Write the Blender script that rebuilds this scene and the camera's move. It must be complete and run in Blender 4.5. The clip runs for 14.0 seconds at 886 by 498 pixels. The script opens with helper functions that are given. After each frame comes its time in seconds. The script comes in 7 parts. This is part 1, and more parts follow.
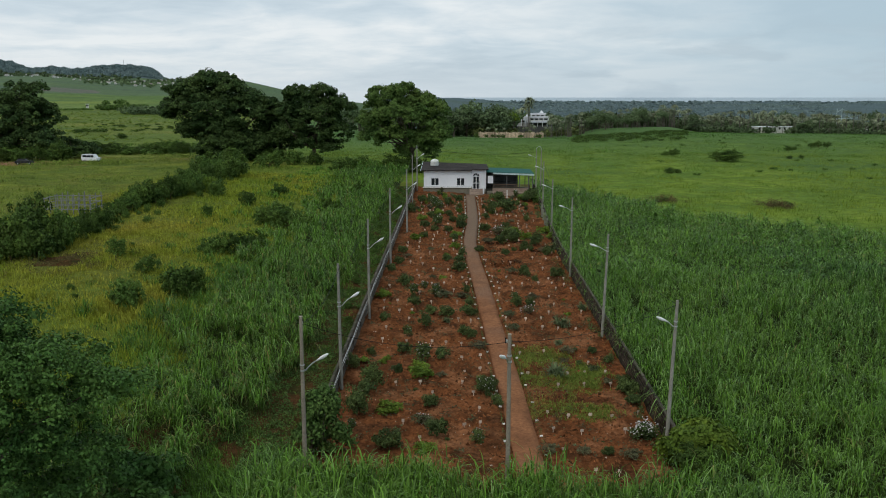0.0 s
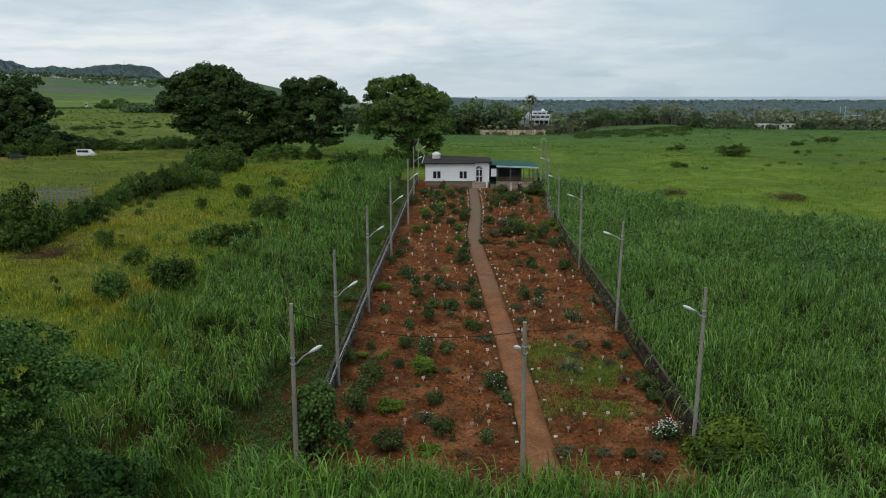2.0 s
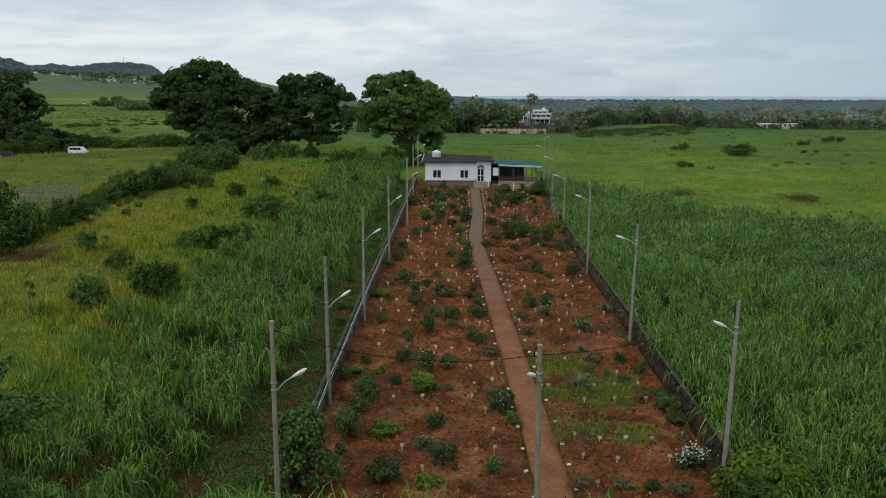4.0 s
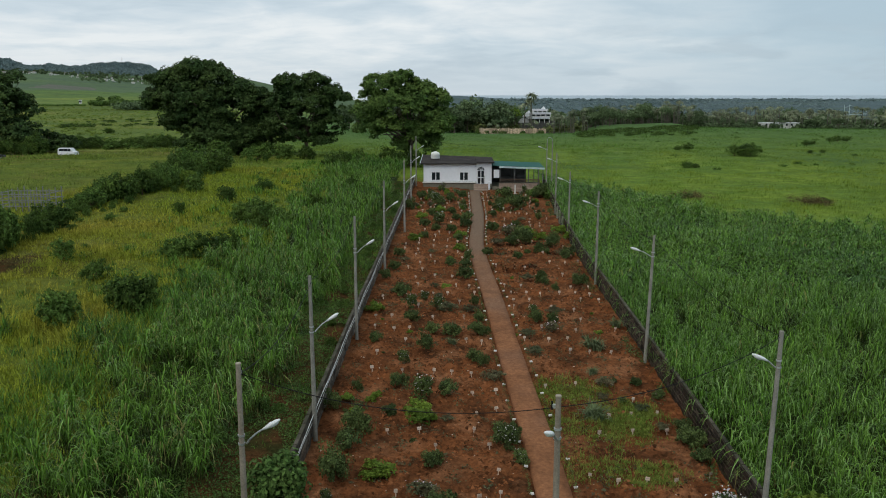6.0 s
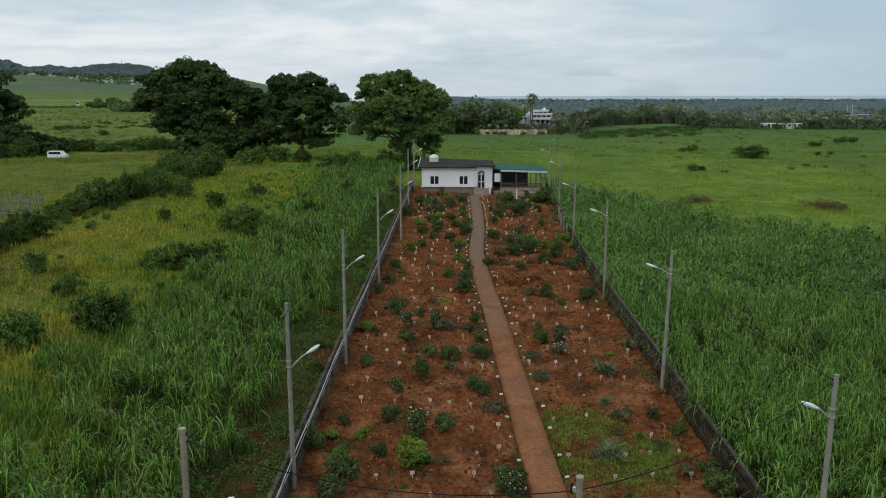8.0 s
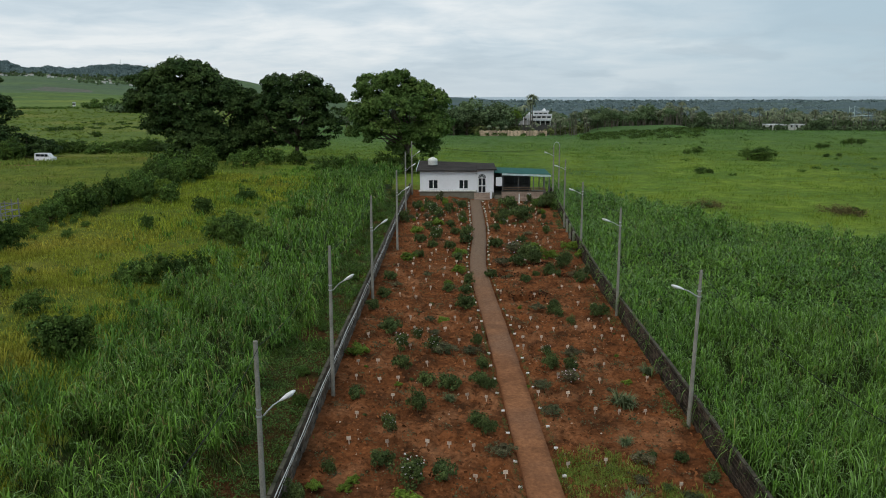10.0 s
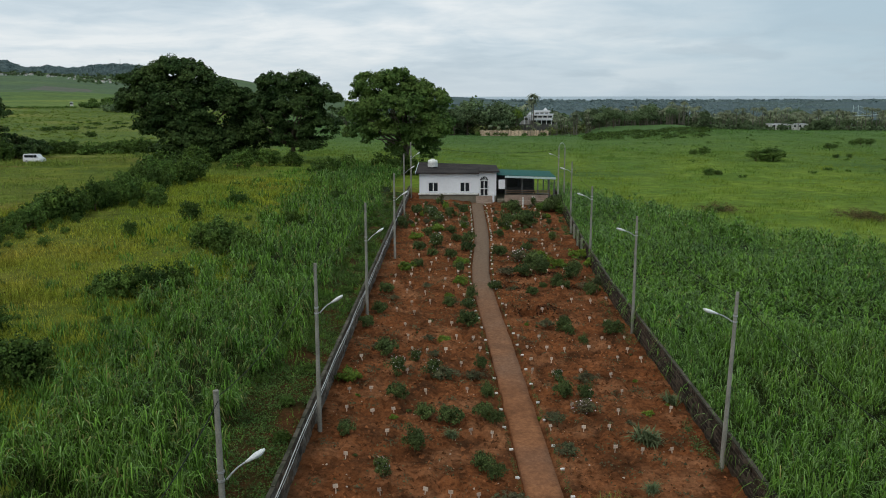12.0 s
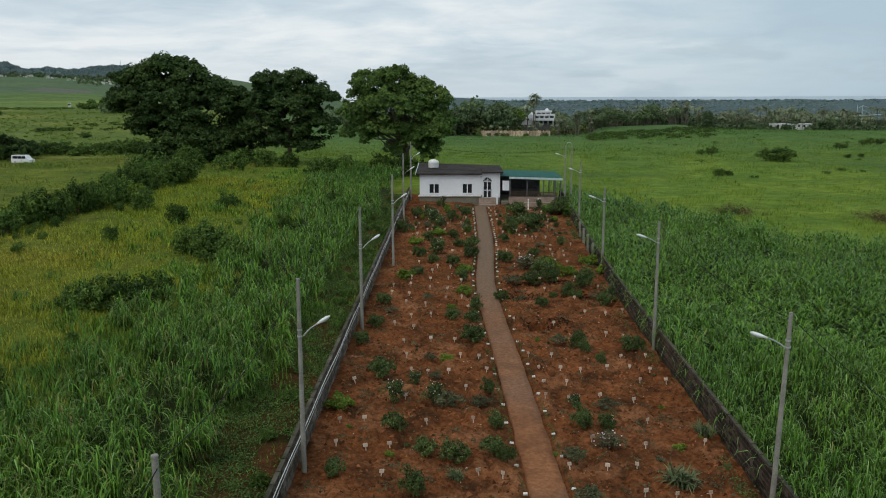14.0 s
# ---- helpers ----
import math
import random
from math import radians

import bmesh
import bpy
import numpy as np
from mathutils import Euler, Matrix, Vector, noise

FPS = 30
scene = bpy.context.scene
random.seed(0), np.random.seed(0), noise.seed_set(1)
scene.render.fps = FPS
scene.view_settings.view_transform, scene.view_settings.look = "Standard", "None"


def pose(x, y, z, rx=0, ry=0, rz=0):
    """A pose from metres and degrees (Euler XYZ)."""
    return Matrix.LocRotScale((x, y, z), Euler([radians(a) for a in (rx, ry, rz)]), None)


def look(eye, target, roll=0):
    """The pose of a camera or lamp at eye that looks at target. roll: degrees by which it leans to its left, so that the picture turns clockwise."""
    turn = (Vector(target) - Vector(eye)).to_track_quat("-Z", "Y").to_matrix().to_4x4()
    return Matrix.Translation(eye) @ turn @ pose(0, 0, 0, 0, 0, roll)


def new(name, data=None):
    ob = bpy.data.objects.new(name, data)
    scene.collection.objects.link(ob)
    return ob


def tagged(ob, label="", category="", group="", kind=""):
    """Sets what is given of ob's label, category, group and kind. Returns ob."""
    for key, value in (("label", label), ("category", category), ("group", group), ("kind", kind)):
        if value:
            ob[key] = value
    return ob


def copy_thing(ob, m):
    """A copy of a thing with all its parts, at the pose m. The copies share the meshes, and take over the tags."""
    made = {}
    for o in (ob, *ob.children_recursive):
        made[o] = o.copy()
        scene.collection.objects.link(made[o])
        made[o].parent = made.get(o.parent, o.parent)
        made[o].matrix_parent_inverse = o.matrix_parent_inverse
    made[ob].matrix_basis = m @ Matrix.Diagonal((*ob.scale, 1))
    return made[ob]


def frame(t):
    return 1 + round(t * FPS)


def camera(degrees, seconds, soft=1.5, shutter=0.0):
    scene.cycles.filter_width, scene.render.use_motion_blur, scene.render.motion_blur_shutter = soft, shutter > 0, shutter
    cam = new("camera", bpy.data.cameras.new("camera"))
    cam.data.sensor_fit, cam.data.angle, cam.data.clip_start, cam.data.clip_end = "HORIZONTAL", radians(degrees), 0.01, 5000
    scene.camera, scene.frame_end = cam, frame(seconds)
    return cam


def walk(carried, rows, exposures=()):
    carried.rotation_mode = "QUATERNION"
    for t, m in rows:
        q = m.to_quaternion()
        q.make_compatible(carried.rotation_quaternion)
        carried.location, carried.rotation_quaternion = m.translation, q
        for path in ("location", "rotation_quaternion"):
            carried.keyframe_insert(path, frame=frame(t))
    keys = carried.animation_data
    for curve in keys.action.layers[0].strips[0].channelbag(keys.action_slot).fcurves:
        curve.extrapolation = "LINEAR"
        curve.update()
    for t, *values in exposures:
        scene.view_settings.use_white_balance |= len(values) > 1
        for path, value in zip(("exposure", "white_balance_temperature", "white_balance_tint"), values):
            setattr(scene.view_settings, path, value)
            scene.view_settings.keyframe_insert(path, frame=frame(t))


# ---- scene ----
cam = camera(55.0, 14.0, soft=1.0)
PATH = [
    (0, (-2.068, -5.6, 14.928), (-2.102, -3.632, 14.57), -0.0),
    (0.5, (-2.15, -4.863, 14.593), (-2.184, -2.896, 14.234), -0.1),
    (1, (-2.205, -4.097, 14.274), (-2.239, -2.13, 13.915), -0.1),
    (1.5, (-2.256, -3.278, 13.957), (-2.292, -1.311, 13.599), -0.1),
    (2, (-2.312, -2.497, 13.658), (-2.348, -0.53, 13.3), -0.1),
    (2.5, (-2.384, -1.659, 13.449), (-2.42, 0.308, 13.09), -0.1),
    (3, (-2.44, -0.753, 13.364), (-2.475, 1.214, 13.004), 0.1),
    (5.5, (-2.489, 4.054, 13.329), (-2.523, 6.021, 12.968), -0.0),
    (6, (-2.519, 5.078, 13.338), (-2.552, 7.045, 12.976), 0.0),
    (6.5, (-2.437, 5.938, 13.345), (-2.472, 7.905, 12.985), -0.1),
    (7, (-2.385, 6.933, 13.377), (-2.421, 8.9, 13.017), -0.1),
    (7.5, (-2.405, 8.063, 13.36), (-2.439, 10.03, 12.999), -0.1),
    (8, (-2.412, 9.14, 13.35), (-2.446, 11.107, 12.99), -0.1),
    (10.5, (-2.487, 14.878, 13.238), (-2.519, 16.845, 12.88), -0.1),
    (11, (-2.478, 15.907, 13.202), (-2.51, 17.874, 12.844), -0.1),
    (11.5, (-2.523, 16.971, 13.207), (-2.555, 18.938, 12.848), -0.1),
    (12, (-2.558, 18.084, 13.21), (-2.591, 20.051, 12.851), -0.1),
    (12.5, (-2.547, 19.202, 13.144), (-2.583, 21.169, 12.786), -0.2),
    (13, (-2.653, 20.362, 13.069), (-2.686, 22.329, 12.71), -0.0),
    (13.5, (-2.719, 21.454, 12.953), (-2.751, 23.422, 12.595), -0.1),
    (14, (-2.7, 22.553, 12.797), (-2.735, 24.521, 12.44), -0.2),
]
walk(cam, [(t, look(eye, target, roll)) for t, eye, target, roll in PATH])

# ---- light ----
world = bpy.data.worlds.new("overcast_sky")
scene.world = world
world.use_nodes = True
wn, wl = world.node_tree.nodes, world.node_tree.links
wn.clear()
SUN_AZ, SUN_EL = radians(205), radians(52)      # azimuth from +y towards +x


def wnode(kind, **values):
    n = wn.new(kind)
    for k, v in values.items():
        n.inputs[k].default_value = v
    return n


def wmath(op, a, b=0.0):
    n = wn.new("ShaderNodeMath")
    n.operation = op
    for i, v in enumerate((a, b)):
        if isinstance(v, (int, float)):
            n.inputs[i].default_value = v
        else:
            wl.new(v, n.inputs[i])
    return n.outputs[0]


sky = wn.new("ShaderNodeTexSky")
sky.sky_type = "NISHITA"
sky.sun_disc = False
sky.sun_elevation, sky.sun_rotation = SUN_EL, SUN_AZ
co = wn.new("ShaderNodeTexCoord")
sep = wn.new("ShaderNodeSeparateXYZ")
wl.new(co.outputs["Generated"], sep.inputs[0])
up = wmath("MAXIMUM", sep.outputs[2], 0.0)
lift = wmath("ADD", up, 0.14)
flat = wn.new("ShaderNodeCombineXYZ")
wl.new(wmath("DIVIDE", sep.outputs[0], lift), flat.inputs[0])
wl.new(wmath("DIVIDE", sep.outputs[1], lift), flat.inputs[1])
n1 = wnode("ShaderNodeTexNoise", Scale=0.62, Detail=5.0, Roughness=0.5, Distortion=0.5)
n2 = wnode("ShaderNodeTexNoise", Scale=2.6, Detail=6.0, Roughness=0.58, Distortion=0.4)
drift = wn.new("ShaderNodeMapping")
drift.inputs["Location"].default_value = (-2.2, 5.1, 0.0)
wl.new(flat.outputs[0], drift.inputs[0])
wl.new(drift.outputs[0], n1.inputs["Vector"])
wl.new(drift.outputs[0], n2.inputs["Vector"])
mixed = wmath("ADD", wmath("MULTIPLY", n1.outputs[0], 0.70), wmath("MULTIPLY", n2.outputs[0], 0.30))
ramp = wn.new("ShaderNodeValToRGB")
wl.new(mixed, ramp.inputs[0])
e = ramp.color_ramp.elements
e[0].position, e[0].color = 0.38, (0.53, 0.645, 0.735, 1)
e[1].position, e[1].color = 0.60, (0.89, 0.94, 0.965, 1)
m = e.new(0.48)
m.color = (0.665, 0.77, 0.845, 1)
# thinner, bluer air towards the horizon
low = wn.new("ShaderNodeMapRange")
low.inputs["From Min"].default_value, low.inputs["From Max"].default_value = -0.02, 0.05
wl.new(sep.outputs[2], low.inputs["Value"])
hmix = wn.new("ShaderNodeMix")
hmix.data_type = "RGBA"
wl.new(low.outputs[0], hmix.inputs[0])
hmix.inputs[6].default_value = (0.67, 0.755, 0.815, 1)
wl.new(ramp.outputs[0], hmix.inputs[7])
# small grey heaps of cloud low over the coast
across = wmath("DIVIDE", sep.outputs[0], wmath("MAXIMUM", sep.outputs[1], 0.2))
heap_at = wn.new("ShaderNodeCombineXYZ")
wl.new(wmath("MULTIPLY", across, 7.0), heap_at.inputs[0])
wl.new(wmath("MULTIPLY", sep.outputs[2], 34.0), heap_at.inputs[1])
n3 = wnode("ShaderNodeTexNoise", Scale=1.0, Detail=5.0, Roughness=0.55, Distortion=0.3)
wl.new(heap_at.outputs[0], n3.inputs["Vector"])
heap = wn.new("ShaderNodeMapRange")
heap.inputs["From Min"].default_value, heap.inputs["From Max"].default_value = 0.51, 0.61
heap.inputs["To Max"].default_value = 0.5
wl.new(n3.outputs[0], heap.inputs["Value"])
belt = wn.new("ShaderNodeMapRange")
belt.inputs["From Min"].default_value, belt.inputs["From Max"].default_value = 0.095, 0.05
wl.new(sep.outputs[2], belt.inputs["Value"])
side = wn.new("ShaderNodeMapRange")
side.inputs["From Min"].default_value, side.inputs["From Max"].default_value = -0.08, 0.12
wl.new(across, side.inputs["Value"])
heaped = wn.new("ShaderNodeMix")
heaped.data_type = "RGBA"
wl.new(wmath("MULTIPLY", wmath("MULTIPLY", heap.outputs[0], belt.outputs[0]), side.outputs[0]), heaped.inputs[0])
heaped.inputs[7].default_value = (0.47, 0.58, 0.665, 1)
cloud = wn.new("ShaderNodeBackground")
# the cloud is thinner, and brighter, inland than over the coast
thin = wn.new("ShaderNodeMapRange")
thin.inputs["From Min"].default_value, thin.inputs["From Max"].default_value = -0.02, 0.45
thin.inputs["To Min"].default_value, thin.inputs["To Max"].default_value = 0.0, 0.86
wl.new(sep.outputs[0], thin.inputs["Value"])
coast = wn.new("ShaderNodeMix")
coast.data_type = "RGBA"
wl.new(thin.outputs[0], coast.inputs[0])
wl.new(hmix.outputs[2], coast.inputs[6])
coast.inputs[7].default_value = (0.46, 0.61, 0.71, 1)
cloud.inputs["Strength"].default_value = 0.96
wl.new(coast.outputs[2], heaped.inputs[6])
wl.new(heaped.outputs[2], cloud.inputs[0])
clear = wnode("ShaderNodeBackground", Strength=0.06)
wl.new(sky.outputs[0], clear.inputs[0])
both = wn.new("ShaderNodeMixShader")
both.inputs[0].default_value = 0.9
wl.new(clear.outputs[0], both.inputs[1])
wl.new(cloud.outputs[0], both.inputs[2])
wo = wn.new("ShaderNodeOutputWorld")
wl.new(both.outputs[0], wo.inputs[0])

sun = new("sun", bpy.data.lights.new("sun", "SUN"))
sun.data.energy, sun.data.angle, sun.data.color = 0.85, radians(35), (1.0, 0.95, 0.86)
sun.matrix_world = look((0, 0, 60), (-60 * math.sin(SUN_AZ) / math.tan(SUN_EL), -60 * math.cos(SUN_AZ) / math.tan(SUN_EL), 0))
scene.view_settings.exposure = 0.0


# ---- materials ----
def material(name, base, second=None, scale=1.0, fine=None, rough=0.85, bump=0.0, bump_scale=20.0, metallic=0.0,
             island=0.0, leafy=0.0, contrast=(0.35, 0.65), third=None, third_scale=0.1, per_object=0.0, spec=0.06, spread=0.22, deep=0.05, along=None):
    """Base colour broken by two scales of noise, with a fine relief. leafy: share of light let through."""
    mat = bpy.data.materials.new(name)
    mat.use_nodes = True
    n, l = mat.node_tree.nodes, mat.node_tree.links
    bsdf, out = n["Principled BSDF"], n["Material Output"]
    bsdf.inputs["Roughness"].default_value = rough
    bsdf.inputs["Metallic"].default_value = metallic
    bsdf.inputs["Specular IOR Level"].default_value = spec
    geo = n.new("ShaderNodeNewGeometry")
    pos = geo.outputs["Position"]

    def noise_at(s, detail=5.0, r=0.6):
        t = n.new("ShaderNodeTexNoise")
        t.inputs["Scale"].default_value, t.inputs["Detail"].default_value, t.inputs["Roughness"].default_value = s, detail, r
        l.new(pos, t.inputs["Vector"])
        return t.outputs[0]

    def between(fac, a, b, lo, hi):
        r = n.new("ShaderNodeMapRange")
        r.inputs["From Min"].default_value, r.inputs["From Max"].default_value = lo, hi
        l.new(fac, r.inputs["Value"])
        x = n.new("ShaderNodeMix")
        x.data_type = "RGBA"
        l.new(r.outputs[0], x.inputs[0])
        for i, v in ((6, a), (7, b)):
            if isinstance(v, tuple):
                x.inputs[i].default_value = (*v, 1)
            else:
                l.new(v, x.inputs[i])
        return x.outputs[2]

    col = between(noise_at(scale), base, second or tuple(c * 0.75 for c in base), *contrast)
    if third:
        col = between(noise_at(third_scale, 4.0), col, third, 0.5, 0.68)
    if along:
        axis = n.new("ShaderNodeSeparateXYZ")
        l.new(pos, axis.inputs[0])
        wander = n.new("ShaderNodeMath")
        wander.operation = "MULTIPLY_ADD"
        l.new(noise_at(0.08), wander.inputs[0])
        wander.inputs[1].default_value = 40.0
        l.new(axis.outputs[1], wander.inputs[2])
        col = between(wander.outputs[0], col, along[2], along[0] + 20, along[1] + 20)
    value = n.new("ShaderNodeHueSaturation")
    l.new(col, value.inputs["Color"])
    amount = noise_at(fine or scale * 9, 4.0, 0.7)
    r = n.new("ShaderNodeMapRange")
    r.inputs["To Min"].default_value, r.inputs["To Max"].default_value = 1 - spread, 1 + spread
    r.inputs["From Min"].default_value, r.inputs["From Max"].default_value = 0.3, 0.7
    l.new(amount, r.inputs["Value"])
    last = r.outputs[0]
    for share, source in ((island, geo.outputs["Random Per Island"]), (per_object, None)):
        if share:
            if source is None:
                source = n.new("ShaderNodeObjectInfo").outputs["Random"]
            k = n.new("ShaderNodeMapRange")
            k.inputs["To Min"].default_value, k.inputs["To Max"].default_value = 1 - share, 1 + share
            l.new(source, k.inputs["Value"])
            m = n.new("ShaderNodeMath")
            m.operation = "MULTIPLY"
            l.new(last, m.inputs[0])
            l.new(k.outputs[0], m.inputs[1])
            last = m.outputs[0]
    l.new(last, value.inputs["Value"])
    l.new(value.outputs[0], bsdf.inputs["Base Color"])
    if bump:
        b = n.new("ShaderNodeBump")
        b.inputs["Strength"].default_value, b.inputs["Distance"].default_value = bump, deep
        l.new(noise_at(bump_scale, 6.0, 0.65), b.inputs["Height"])
        l.new(b.outputs[0], bsdf.inputs["Normal"])
    if leafy:
        tr = n.new("ShaderNodeBsdfTranslucent")
        l.new(value.outputs[0], tr.inputs["Color"])
        mx = n.new("ShaderNodeMixShader")
        mx.inputs[0].default_value = leafy
        l.new(bsdf.outputs[0], mx.inputs[1])
        l.new(tr.outputs[0], mx.inputs[2])
        l.new(mx.outputs[0], out.inputs[0])
    return mat


